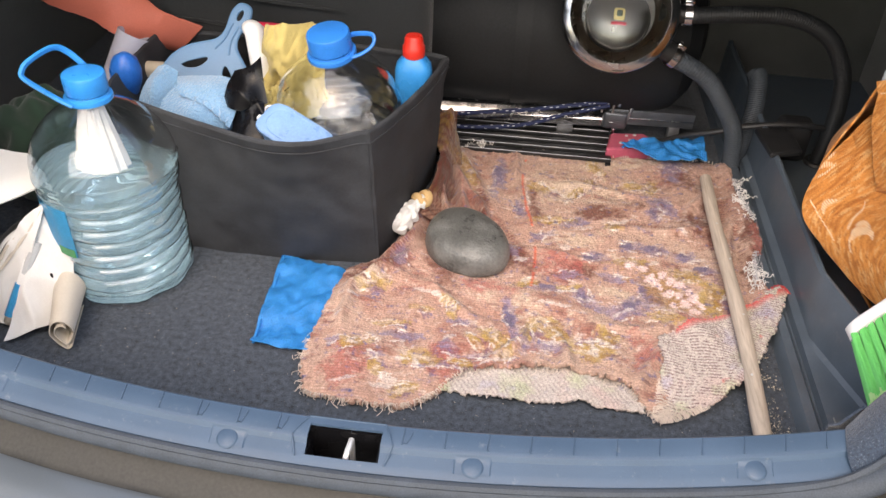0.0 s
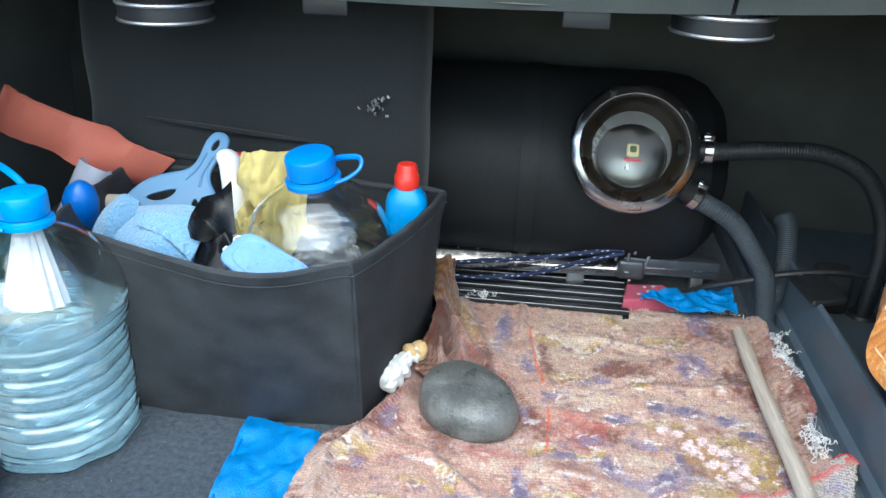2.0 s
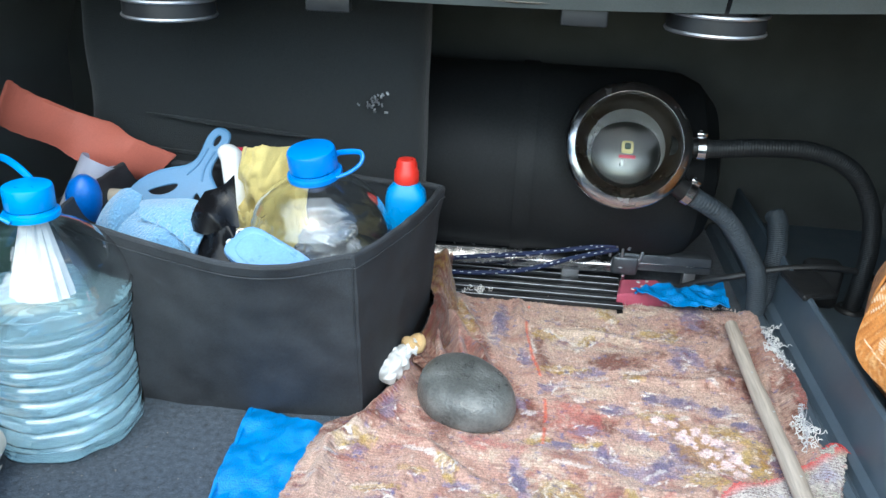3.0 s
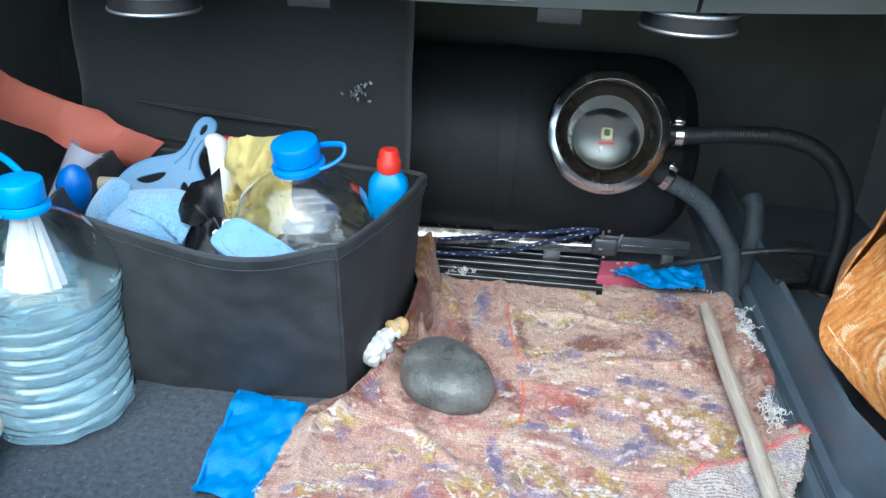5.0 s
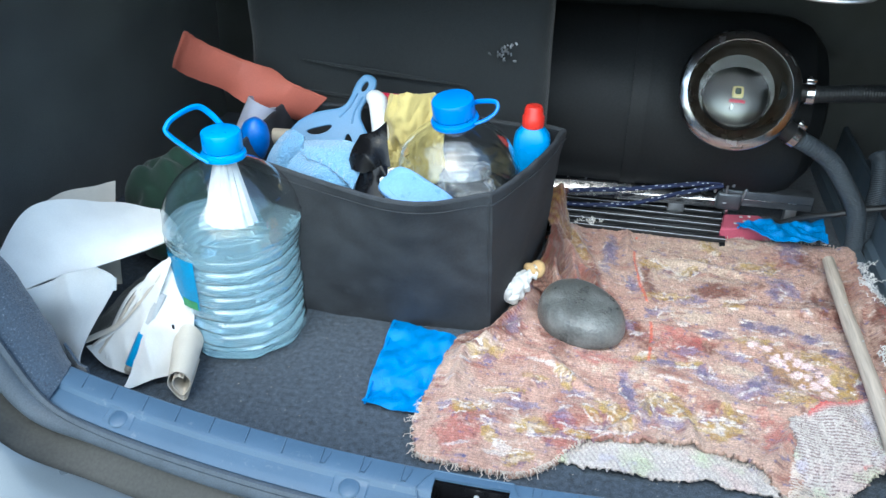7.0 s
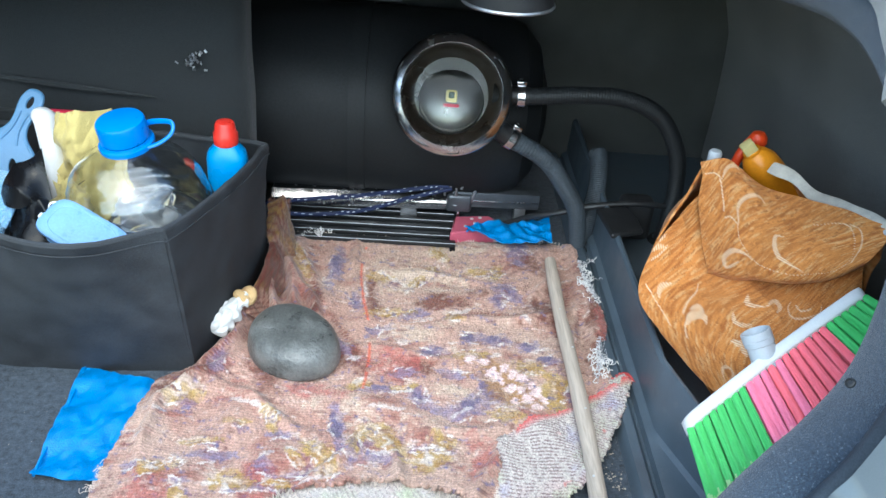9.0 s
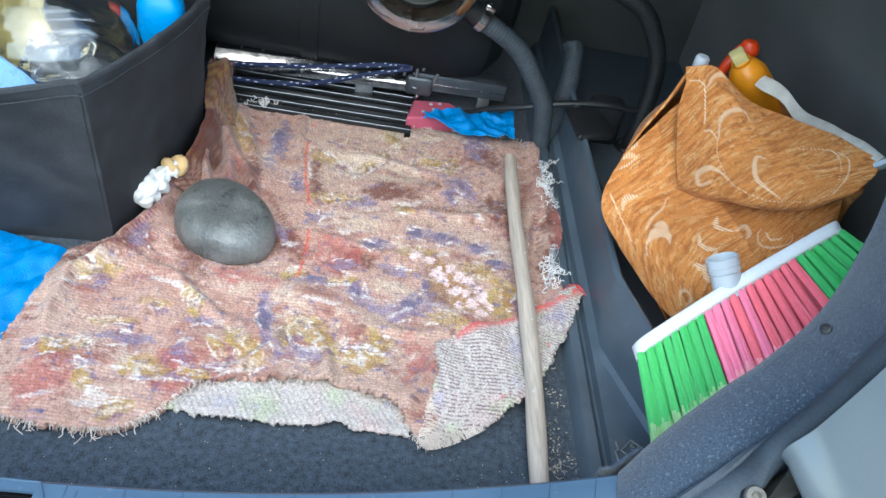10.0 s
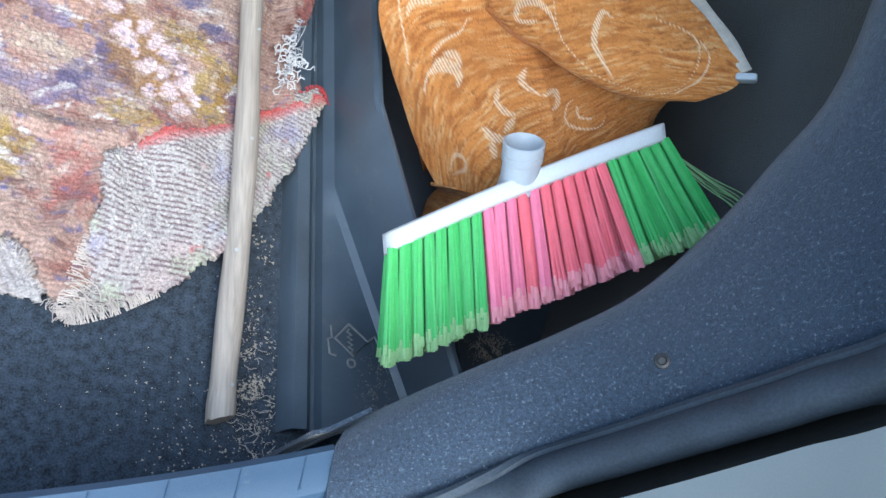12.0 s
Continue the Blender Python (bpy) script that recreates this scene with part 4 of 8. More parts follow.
pbm = bmesh.new()
half = spline([(0.0, 0.131, 0), (0.0085, 0.128, 0), (0.0128, 0.117, 0), (0.0122, 0.104, 0), (0.0100, 0.090, 0), (0.0108, 0.076, 0), (0.018, 0.063, 0), (0.034, 0.051, 0), (0.052, 0.036, 0), (0.065, 0.016, 0), (0.071, -0.010, 0), (0.070, -0.05, 0)], 34)
outer = [tuple(p) for p in reversed(half)] + [(-p.x, p.y, 0) for p in half[1:]]
n_edge = len(outer)
outer += [(-0.066, -0.09, 0), (0.066, -0.09, 0)]
holes = []
for cx, cy, ang, la, lb in ((-0.030, 0.020, 40, 0.022, 0.0075), (0.026, 0.022, -42, 0.018, 0.0078), (0.0, 0.113, 90, 0.0105, 0.0058)):
    ring = []
    for k in range(20):
        a = 2 * math.pi * k / 20
        p = Vector((la * math.cos(a), lb * math.sin(a) + (0.003 * math.cos(a) ** 2 - 0.0015) * (cy < 0.1), 0))
        p.rotate(Euler((0, 0, radians(ang))))
        ring.append(p + Vector((cx, cy, 0)))
    holes.append(ring)
edges = []
for loop in [outer] + holes:
    vs = [pbm.verts.new(p) for p in loop]
    edges += [pbm.edges.new((vs[i], vs[(i + 1) % len(vs)])) for i in range(len(vs))]
bmesh.ops.triangle_fill(pbm, edges=edges, use_beauty=True)
bad = []
for f in pbm.faces:
    c = f.calc_center_median()
    for ring in holes:
        if inside([(p.x, p.y) for p in ring], np.array([c.x]), np.array([c.y]))[0]:
            bad.append(f)
bmesh.ops.delete(pbm, geom=bad, context="FACES")
bmesh.ops.recalc_face_normals(pbm, faces=pbm.faces)
bmesh.ops.solidify(pbm, geom=pbm.faces[:], thickness=0.003)
pbm.transform(PANM)
part("tray", pbm, PANBLUE, pan, angle=0.5)
rim = tube([Vector(p) for p in outer[:n_edge]], 0.0034, 8)
rim.transform(PANM)
part("rim", rim, PANBLUE, pan, "rounded raised edge")
for ring in holes[:2]:
    lip = tube([Vector(p) + Vector((0, 0, 0.0016)) for p in ring], 0.0017, 6, closed=True)
    lip.transform(PANM)
    part("hole_lip", lip, PANBLUE, pan)
hb = join(*[tube([(s_ * 0.0055, 0.098, 0.003), (s_ * 0.0050, 0.085, 0.004), (s_ * 0.0058, 0.070, 0.004), (s_ * 0.012, 0.052, 0.003)], 0.0019, 8, 20) for s_ in (-1, 1)])
hb.transform(PANM)
handle = part("handle", hb, PANBLUE, pan, "raised ribs down the handle")
loop = tube([Vector(p) + Vector((0, 0, 0.0016)) for p in holes[2]], 0.0019, 6, closed=True)
loop.transform(PANM)
part("hanging_loop", loop, PANBLUE, handle, "oval hanging loop")

# pale blue microfibre cloths over the front edge
part_rows = drape([[(-0.366, 0.425, 0.258), (-0.318, 0.425, 0.262), (-0.268, 0.42, 0.258)],
                   [(-0.374, 0.395, 0.246), (-0.320, 0.383, 0.254), (-0.268, 0.378, 0.250)],
                   [(-0.378, 0.374, 0.222), (-0.328, 0.360, 0.232), (-0.274, 0.362, 0.226)],
                   [(-0.374, 0.372, 0.186), (-0.330, 0.358, 0.190), (-0.280, 0.362, 0.190)]], 0.0036, 41, 60, 15.0)
part_rows = [[p + Vector((0, 0, -0.012)) for p in row] for row in part_rows]
lone("microfibre_cloth", lattice(part_rows, thick=0.005), SKYCLOTH, "light blue microfibre cloth folded over in the box", "cloth", angle=1.5)
flap_rows = drape([[(-0.362, 0.432, 0.272), (-0.31, 0.428, 0.276), (-0.260, 0.420, 0.276)],
                   [(-0.354, 0.408, 0.274), (-0.305, 0.400, 0.274), (-0.257, 0.392, 0.268)],
                   [(-0.346, 0.392, 0.266), (-0.300, 0.372, 0.258), (-0.262, 0.352, 0.238)]], 0.0026, 43, 60, 15.0)
flap_rows = [[p + Vector((0, 0, -0.012)) + Vector((0, -0.002, 0.0012)) * math.sin(i * 0.7 + 2 * n3(i * 0.3, 1.0)) * (1 if k > 52 else 0) for k, p in enumerate(row)] for i, row in enumerate(flap_rows)]
lone("microfibre_cloth", lattice(flap_rows, thick=0.004), SKYCLOTH, "loose wavy-edged flap of a light blue microfibre cloth", "cloth", angle=1.5)
tuck_rows = drape([[(-0.398, 0.450, 0.262), (-0.385, 0.448, 0.266), (-0.368, 0.445, 0.258)],
                   [(-0.408, 0.430, 0.248), (-0.388, 0.422, 0.256), (-0.366, 0.425, 0.240)],
                   [(-0.416, 0.408, 0.225), (-0.392, 0.398, 0.228), (-0.368, 0.400, 0.215)],
                   [(-0.415, 0.400, 0.195), (-0.392, 0.392, 0.195), (-0.370, 0.396, 0.190)]], 0.0034, 47, 40, 16.0)
lone("microfibre_cloth", lattice(tuck_rows, thick=0.005), SKYCLOTH, "bunched end of a light blue cloth beside the bulb", "cloth", angle=1.5)

lone("plastic_bag", lattice(drape([[(-0.266, 0.408, 0.288), (-0.246, 0.402, 0.299), (-0.226, 0.400, 0.314)],
                                   [(-0.276, 0.396, 0.266), (-0.248, 0.376, 0.272), (-0.221, 0.390, 0.287)],
                                   [(-0.283, 0.386, 0.240), (-0.252, 0.366, 0.247), (-0.216, 0.385, 0.256)]], 0.0030, 51, 40, 22.0), thick=0.0010), BLACK,
     "crumpled shiny black plastic bag stuffed in the box", "plastic bag", angle=1.0)
lone("plastic_bag", lattice(drape([[(-0.266, 0.382, 0.248), (-0.242, 0.372, 0.252), (-0.220, 0.380, 0.257)],
                                   [(-0.264, 0.360, 0.216), (-0.240, 0.346, 0.222), (-0.212, 0.350, 0.226)],
                                   [(-0.266, 0.350, 0.182), (-0.235, 0.336, 0.188), (-0.200, 0.340, 0.190)]], 0.0032, 53, 40, 24.0), thick=0.0010), BLACK,
     "glossy black plastic bag end hanging by the box edge", "plastic bag", angle=1.0)

# pale blue case with a hinged lid
pk = thing("wipes_case", "pale blue rounded plastic case lying on the box edge", "case", (-0.18, 0.35, 0.2))
KM = Matrix.Translation((-0.170, 0.350, 0.224)) @ Euler((radians(22), radians(15), radians(-24))).to_matrix().to_4x4()


def case_shape(z0, z1, lx, ly, grow=0.0):
    rows = []
    for z, k in ((z0, 0.90), (lerp(z0, z1, 0.12), 0.97), (lerp(z0, z1, 0.5), 1.0), (lerp(z0, z1, 0.85), 0.975), (z1, 0.91), (z1 + 0.0008, 0.80)):
        row = []
        for i in range(48):
            a = 2 * math.pi * i / 48
            c, s = math.cos(a), math.sin(a)
            row.append(((lx * k + grow) * math.copysign(abs(c) ** 0.4, c), (ly * k + grow) * math.copysign(abs(s) ** 0.5, s), z))
        rows.append(row)
    b = lattice(rows, close_v=True, cap=True)
    b.transform(KM)
    return b


part("base_tray", case_shape(-0.016, 0.002, 0.055, 0.028), PALEBLUE, pk)
lid = part("lid", case_shape(0.0045, 0.0150, 0.0555, 0.0285), PALEBLUE, pk, "hinged lid with a rounded edge")
part("seam", case_shape(0.0015, 0.0050, 0.052, 0.026), PANBLUE, pk, "recessed darker seam between lid and tray")
for zz in (-0.010, -0.004):
    part("side_ridge", tube([KM @ Vector((0.0553 * math.copysign(abs(math.cos(a)) ** 0.4, math.cos(a)), 0.0283 * math.copysign(abs(math.sin(a)) ** 0.5, math.sin(a)), zz)) for a in (2 * math.pi * k / 60 for k in range(60))], 0.0011, 6, closed=True), PALEBLUE, pk, "moulded ridge round the tray")
part("lid_ridge", tube([KM @ Vector((0.043 * math.copysign(abs(math.cos(a)) ** 0.55, math.cos(a)), 0.0215 * math.copysign(abs(math.sin(a)) ** 0.75, math.sin(a)), 0.0157)) for a in (2 * math.pi * k / 40 for k in range(40))], 0.0008, 6, closed=True), PALEBLUE, lid)
part("clasp", join(block((-0.0585, -0.012, 0.001), (-0.049, 0.004, 0.012), 0.002, KM), tube([KM @ Vector((-0.053 + 0.006 * math.cos(a), 0.010 + 0.006 * math.sin(a), 0.010)) for a in (2 * math.pi * k / 16 for k in range(16))], 0.0014, 6, closed=True)), WHITEPLASTIC, pk, "pale clasp and small ring")

# deep blue bulb, clear tub and beige tube at the far end of the box
bulb = thing("rubber_bulb", "deep blue oval plastic bulb in the box", "bulb", (-0.458, 0.46, 0.2))
bb = lathe([(0.0, -0.040), (0.008, -0.039), (0.012, -0.032), (0.018, -0.02), (0.0225, 0.0), (0.0225, 0.016), (0.018, 0.032), (0.008, 0.042), (0.0, 0.044)], 30, cap=False)
bb.transform(Matrix.Translation((-0.453, 0.455, 0.237)) @ Euler((radians(10), radians(12), 0)).to_matrix().to_4x4())
part("bulb", bb, BULB, bulb)
bb = lathe([(0.009, 0), (0.0095, 0.006), (0.007, 0.012)], 20)
bb.transform(Matrix.Translation((-0.459, 0.452, 0.197)))
part("neck", bb, BULB, bulb)
tub = lathe([(0.022, 0), (0.024, 0.002), (0.026, 0.09), (0.0255, 0.092), (0.023, 0.088), (0.0215, 0.004)], 30)
tub.transform(Matrix.Translation((-0.512, 0.52, 0.185)) @ Euler((radians(-20), radians(24), 0)).to_matrix().to_4x4())
lone("plastic_tub", tub, clear_plastic("frosted_clear_plastic", (0.62, 0.64, 0.75), 0.25, 1.25, 0.55), "frosted clear plastic tube in the box", "tub")
tb = tube([(-0.475, 0.515, 0.222), (-0.412, 0.51, 0.226)], 0.014, 18, 6)
lone("plastic_tube", tb, BEIGE, "beige plastic tube lying in the box", "tube")
lone("red_pouch", block((-0.035, -0.006, -0.02), (0.03, 0.006, 0.02), 0.004, Matrix.Translation((-0.25, 0.56, 0.275)) @ Euler((0.1, 0.1, 0.2)).to_matrix().to_4x4()), REDITEM, "crimson plastic pouch behind the cloth", "pouch")
# filling under the things so that they rest in the box
lone("folded_rag", surf(lambda u, v: (lerp(-0.395, -0.08, u), lerp(0.41, 0.585, v), 0.14 + 0.03 * n3(u * 6, v * 6, 8)), 30, 24, thick=0.03), CANVAS, "dark folded rag at the bottom of the box", "rag")

# ---------------------------------------------------------------- brick red board behind the box
board = thing("red_board", "brick red curved plastic strip lying on the things behind the box", "strip", (-0.52, 0.58, 0.25))
rows = []
mid = spline([(-0.640, 0, 0.327), (-0.6215, 0, 0.3215), (-0.5565, 0, 0.305), (-0.501, 0, 0.2845), (-0.452, 0, 0.2635), (-0.407, 0, 0.2415)], 60)
for i, c in enumerate(mid):
    u = i / 59
    y = 0.572 + 0.045 * abs(u - 0.55) + 0.004 * math.sin(u * 14)
    lean, h = lerp(0.0150, 0.0230, u), lerp(0.0325, 0.0225, u) + 0.0012 * math.sin(u * 9)
    twist = 0.016 * math.exp(-((u - 0.62) / 0.10) ** 2)
    w = [(-1, 0), (-0.94, 0.0025), (-0.4, 0.0028), (0.2, 0.0028), (0.94, 0.0025), (1, 0), (0.94, -0.0025), (0.2, -0.0028), (-0.4, -0.0028), (-0.94, -0.0025)]
    rows.append([(c.x + s * lean + 0.0012 * n3(u * 30, s) + (0.006 * n3(s * 3, 4.0) if i < 2 else 0), y + t * 1.6 + twist * s - 0.006 * (1 - s * s), c.z + s * h + 0.0014 * n3(u * 25, s, 2)) for s, t in w])
part("strip", lattice(rows, close_v=True, cap=True), BRICKRED, board, angle=0.9)

# ---------------------------------------------------------------- gas tank with its valve, hoses and clamps
tank = thing("gas_tank", "black painted steel gas cylinder lying across the boot", "gas cylinder", (0.0, 0.925, 0.03))
TY, TZ, TR = 0.925, 0.195, 0.167
prof = [(0.0, -0.62), (0.06, -0.615), (0.12, -0.595), (0.155, -0.565), (TR, -0.52), (TR, -0.1), (TR + 0.0015, -0.096), (TR + 0.0015, -0.085), (TR, -0.081), (TR, 0.34),
        (0.163, 0.375), (0.15, 0.405), (0.12, 0.432), (0.06, 0.45), (0.0, 0.453)]
tb = lathe(prof, 72, cap=False)
tb.transform(Matrix.Translation((0, TY, TZ)) @ Euler((0, radians(90), 0)).to_matrix().to_4x4())
part("shell", tb, TANK, tank, angle=0.4)
for x in (-0.3, 0.12):
    rows = [[(x + dx, TY + (TR + dr) * math.cos(a), TZ + (TR + dr) * math.sin(a)) for dx, dr in ((-0.014, 0.0), (-0.014, 0.003), (0.014, 0.003), (0.014, 0.0))] for a in (2 * math.pi * k / 64 for k in range(65))]
    part("strap", lattice(rows), TANK, tank, "black steel strap")
    part("cradle", block((x - 0.02, TY - 0.10, 0.0), (x + 0.02, TY + 0.10, 0.045), 0.003), TANK, tank)

AX = Vector((-0.03, -0.93, 0.37)).normalized()
VC = Vector((0.273, 0.722, 0.290))
VM = frame_to(VC, AX)
# the gauge inside looks a little further up than its housing
GM = frame_to(VC, Vector((-0.03, -0.80, 0.60)))
valve = thing("valve_housing", "round tank valve housing with a bright ring and clear cover", "valve housing", VC - AX * 0.06)


def turned(profile, n=64, cap=False, m=VM):
    b = lathe([(r * 1.07, z) for r, z in profile], n, cap)
    b.transform(m)
    return b


part("drum", turned([(0.080, -0.07), (0.082, -0.01), (0.088, -0.006), (0.088, 0.0)]), TANK, valve)
part("bright_ring", turned([(0.0745, -0.004), (0.0748, 0.0060), (0.0756, 0.0068), (0.0800, 0.0050), (0.0850, 0.0026), (0.0880, 0.0004), (0.0897, -0.0030), (0.0905, -0.0080), (0.0880, -0.0100)], 96), RINGMETAL, valve, "bright metal clamping ring")
for k in range(6):
    a0 = 0.62 + k * math.pi / 3
    slot = [VM @ Vector((rr * math.cos(a0 + da), rr * math.sin(a0 + da), zz)) for rr, da, zz in ((0.0918, -0.10, 0.0022), (0.0918, 0.0, 0.0022), (0.0918, 0.10, 0.0022), (0.0885, 0.11, 0.0040))]
    part("ring_slot", tube(slot, 0.0007, 6), BLACK, valve, "thin dark slot in the ring")
part("cup", turned([(0.076, 0.003), (0.073, -0.016), (0.066, -0.030), (0.056, -0.040), (0.0, -0.043)]), CUPDARK, valve, "brown-black inside of the housing")
part("gauge_disc", turned([(0.0, -0.0145), (0.014, -0.0150), (0.026, -0.0175), (0.036, -0.0215), (0.0430, -0.0260), (0.0462, -0.0290), (0.0472, -0.0290), (0.0490, -0.0310), (0.0495, -0.0360), (0.049, -0.048)], 80, m=GM), GUNMETAL, valve, "polished domed gauge body")
part("gauge_eye", block((-0.009, -0.008, -0.03), (0.009, 0.012, -0.010), 0.004, GM, 3), PALEYELLOW, valve, "small yellowed gauge glass")
part("gauge_hub", block((-0.005, -0.003, -0.012), (0.005, 0.008, -0.0085), 0.002, GM), GREENCLOTH, valve, "dark green gauge face")
part("needle_stub", block((-0.0085, -0.0275, -0.020), (-0.0045, -0.018, -0.0152), 0.0006, GM), WHITEPLASTIC, valve, "small white stub")
part("needle", block((-0.012, -0.0155, -0.018), (0.013, -0.0105, -0.0142), 0.0006, GM), REDITEM, valve, "red mark under the gauge")
cover = part("cover", turned([(0.0745, 0.004), (0.07, 0.010), (0.058, 0.017), (0.04, 0.022), (0.02, 0.0245), (0.0, 0.025), (0.0, 0.0235), (0.02, 0.023), (0.04, 0.0205), (0.058, 0.0155), (0.069, 0.009), (0.0735, 0.003)]),
             clear_plastic("smoky_clear_cover", (0.86, 0.88, 0.86), 0.04, 1.2), valve, "clear domed plastic cover")
cover.visible_shadow = False


def worm_clamp(at, axis, r, name="hose_clamp"):
    c = thing(name, "bright steel worm clamp on a hose end", "hose clamp", at, group="hose clamps")
    m = frame_to(at, axis)
    b = lathe([(r, -0.006), (r + 0.0012, -0.006), (r + 0.0012, 0.006), (r, 0.006)], 32, cap=False)
    b.transform(m)
    part("band", b, CHROME, c)
    house = part("screw_housing", block((-0.006, r, -0.008), (0.006, r + 0.007, 0.008), 0.0015, m), CHROME, c)
    b = lathe([(0.0, 0), (0.0035, 0), (0.0035, 0.004), (0.0, 0.0042)], 6)
    b.transform(m @ Matrix.Translation((0.007, r + 0.004, 0)) @ Matrix.Rotation(radians(90), 4, "Y"))
    part("screw", b, STEEL, house)
    return c


def ribbed(u, r, n):
    return r * (1 + 0.02 * math.sin(2 * math.pi * u * n))


hose_a = thing("ribbed_hose", "dark grey ribbed vent hose curving down to the boot floor", "hose", (0.51, 0.74, 0.02), group="vent hoses")
part("hose", tube([(0.345, 0.745, 0.235), (0.368, 0.748, 0.216), (0.437, 0.748, 0.178), (0.478, 0.745, 0.130), (0.505, 0.742, 0.085), (0.515, 0.742, 0.03), (0.516, 0.742, 0.002)],
                  lambda u: ribbed(u, 0.0155, 96), 16, 580), DUSTYHOSE, hose_a, angle=1.2)
hose_c = thing("ribbed_hose", "dark grey ribbed vent hose standing behind the tank valve", "hose", (0.53, 0.80, 0.02), group="vent hoses")
part("hose", tube([(0.548, 0.85, 0.150), (0.552, 0.835, 0.140), (0.550, 0.805, 0.10), (0.540, 0.785, 0.055), (0.528, 0.772, 0.002)], lambda u: ribbed(u, 0.0165, 66), 16, 400), DUSTYHOSE, hose_c, angle=1.2)
hose_b = thing("ribbed_hose", "black ribbed vent hose looping across and down the side", "hose", (0.67, 0.75, 0.02), group="vent hoses")
part("hose", tube([(0.345, 0.755, 0.285), (0.397, 0.752, 0.284), (0.47, 0.75, 0.292), (0.55, 0.75, 0.292), (0.615, 0.75, 0.266), (0.655, 0.75, 0.21), (0.670, 0.75, 0.15), (0.671, 0.75, 0.09), (0.668, 0.752, 0.029)],
                  lambda u: ribbed(u, 0.0138, 150), 14, 900), HOSE, hose_b, angle=1.2)
for hose, a, b, rr in ((hose_a, (0.352, 0.7455, 0.229), (0.384, 0.748, 0.208), 0.0172), (hose_b, (0.352, 0.7545, 0.2848), (0.398, 0.752, 0.284), 0.0150), (hose_c, (0.5285, 0.7725, 0.0), (0.5305, 0.7745, 0.012), 0.0185)):
    part("end_cuff", tube([a, b], rr, 20), RUBBER, hose, "smooth black cuff at the hose end")
for hose, c in ((hose_a, (0.516, 0.742, 0.0)), (hose_b, (0.668, 0.752, 0.027))):
    grommet = lathe([(0.017, 0.0), (0.024, 0.001), (0.0245, 0.004), (0.021, 0.008), (0.0165, 0.009)], 28, cap=False)
    grommet.transform(Matrix.Translation(c))
    part("floor_grommet", grommet, RUBBER, hose, "black rubber grommet where the hose leaves the boot")
worm_clamp((0.376, 0.7475, 0.212), (0.85, 0.0, -0.45), 0.0185)
worm_clamp((0.385, 0.7525, 0.284), (1, 0.0, 0.02), 0.0185)
for at, d in (((0.345, 0.745, 0.233), (0.36, 0.746, 0.221)), ((0.34, 0.755, 0.285), (0.37, 0.753, 0.284))):
    part("spout", tube([at, d], 0.0155, 16), TANK, valve, "hose spout")

# black cable running over the floor to the side
cable = lone("cable", tube([(0.36, 0.81, 0.006), (0.40, 0.795, 0.024), (0.435, 0.775, 0.050), (0.475, 0.758, 0.070), (0.53, 0.748, 0.092), (0.59, 0.744, 0.104), (0.64, 0.745, 0.104), (0.69, 0.75, 0.09), (0.75, 0.76, 0.03)], 0.0055, 10, 60),
             RUBBER, "black cable arching over to the side of the boot", "cable")
lone("side_bracket", block((0.585, 0.745, 0.028), (0.645, 0.785, 0.108), 0.012, segments=3), RUBBER, "dull black plastic bracket beside the hoses", "bracket")

# ---------------------------------------------------------------- metal rails with bungee cord, slatted tray
rail = thing("steel_rail", "bright folded steel rail lying before the tank", "steel rail", (0.15, 0.85, 0.04))
part("channel", lattice([[(x, 0.800 + dy + 0.05 * (x - 0.1), 0.036 + dz) for dy, dz in ((0, 0), (0.0, 0.013), (0.002, 0.016), (0.012, 0.026 - 0.012 * max(0, x - 0.1)), (0.015, 0.027 - 0.012 * max(0, x - 0.1)), (0.03, 0.026), (0.03, 0.0))] for x in (-0.03, 0.0, 0.08, 0.15, 0.3)], close_v=True, cap=True), CHROME, rail, angle=0.4)
part("foot", block((-0.02, 0.80, 0.0), (0.0, 0.82, 0.037), 0.002), STEEL, rail)
part("foot", block((0.20, 0.81, 0.0), (0.23, 0.83, 0.041), 0.002), STEEL, rail)
arm = thing("jack_arm", "grey square steel jack arm with a pivot bracket", "jack", (0.36, 0.83, 0.0))
am = pose(0.365, 0.828, 0.057, 0, 2, 5)
part("arm", join(block((-0.075, -0.016, -0.015), (0.088, 0.016, 0.015), 0.002, am)), JACKSTEEL, arm)
part("arm_rib", block((-0.072, -0.0175, -0.0015), (0.086, -0.0155, -0.0002), 0.0005, am), CHROME, arm, "bright pressed rib")
part("arm_rib", block((-0.072, -0.0170, -0.0135), (0.086, -0.0155, -0.0105), 0.0006, am), JACKSTEEL, arm, "pressed rib")
part("pivot", lathe([(0.0, 0.006), (0.006, 0.006), (0.007, 0.003), (0.012, 0.002), (0.016, 0.0), (0.016, -0.008)], 24), STEEL, arm, "round pivot bolt", local=True).matrix_basis = frame_to(Vector((-0.062, -0.023, 0.053)), (0, -0.95, 0.3))
part("bracket", block((0.283, 0.800, 0.035), (0.328, 0.812, 0.070), 0.006, segments=3), JACKSTEEL, arm)
part("prong", tube([(0.326, 0.806, 0.055), (0.332, 0.806, 0.075), (0.334, 0.808, 0.086)], 0.003, 8, 8), STEEL, arm)
part("leg", block((0.302, 0.803, 0.0), (0.308, 0.811, 0.04), 0.001), CHROME, arm, "bright thin leg")
part("leg", block((0.41, 0.82, 0.0), (0.43, 0.84, 0.045), 0.001), STEEL, arm)
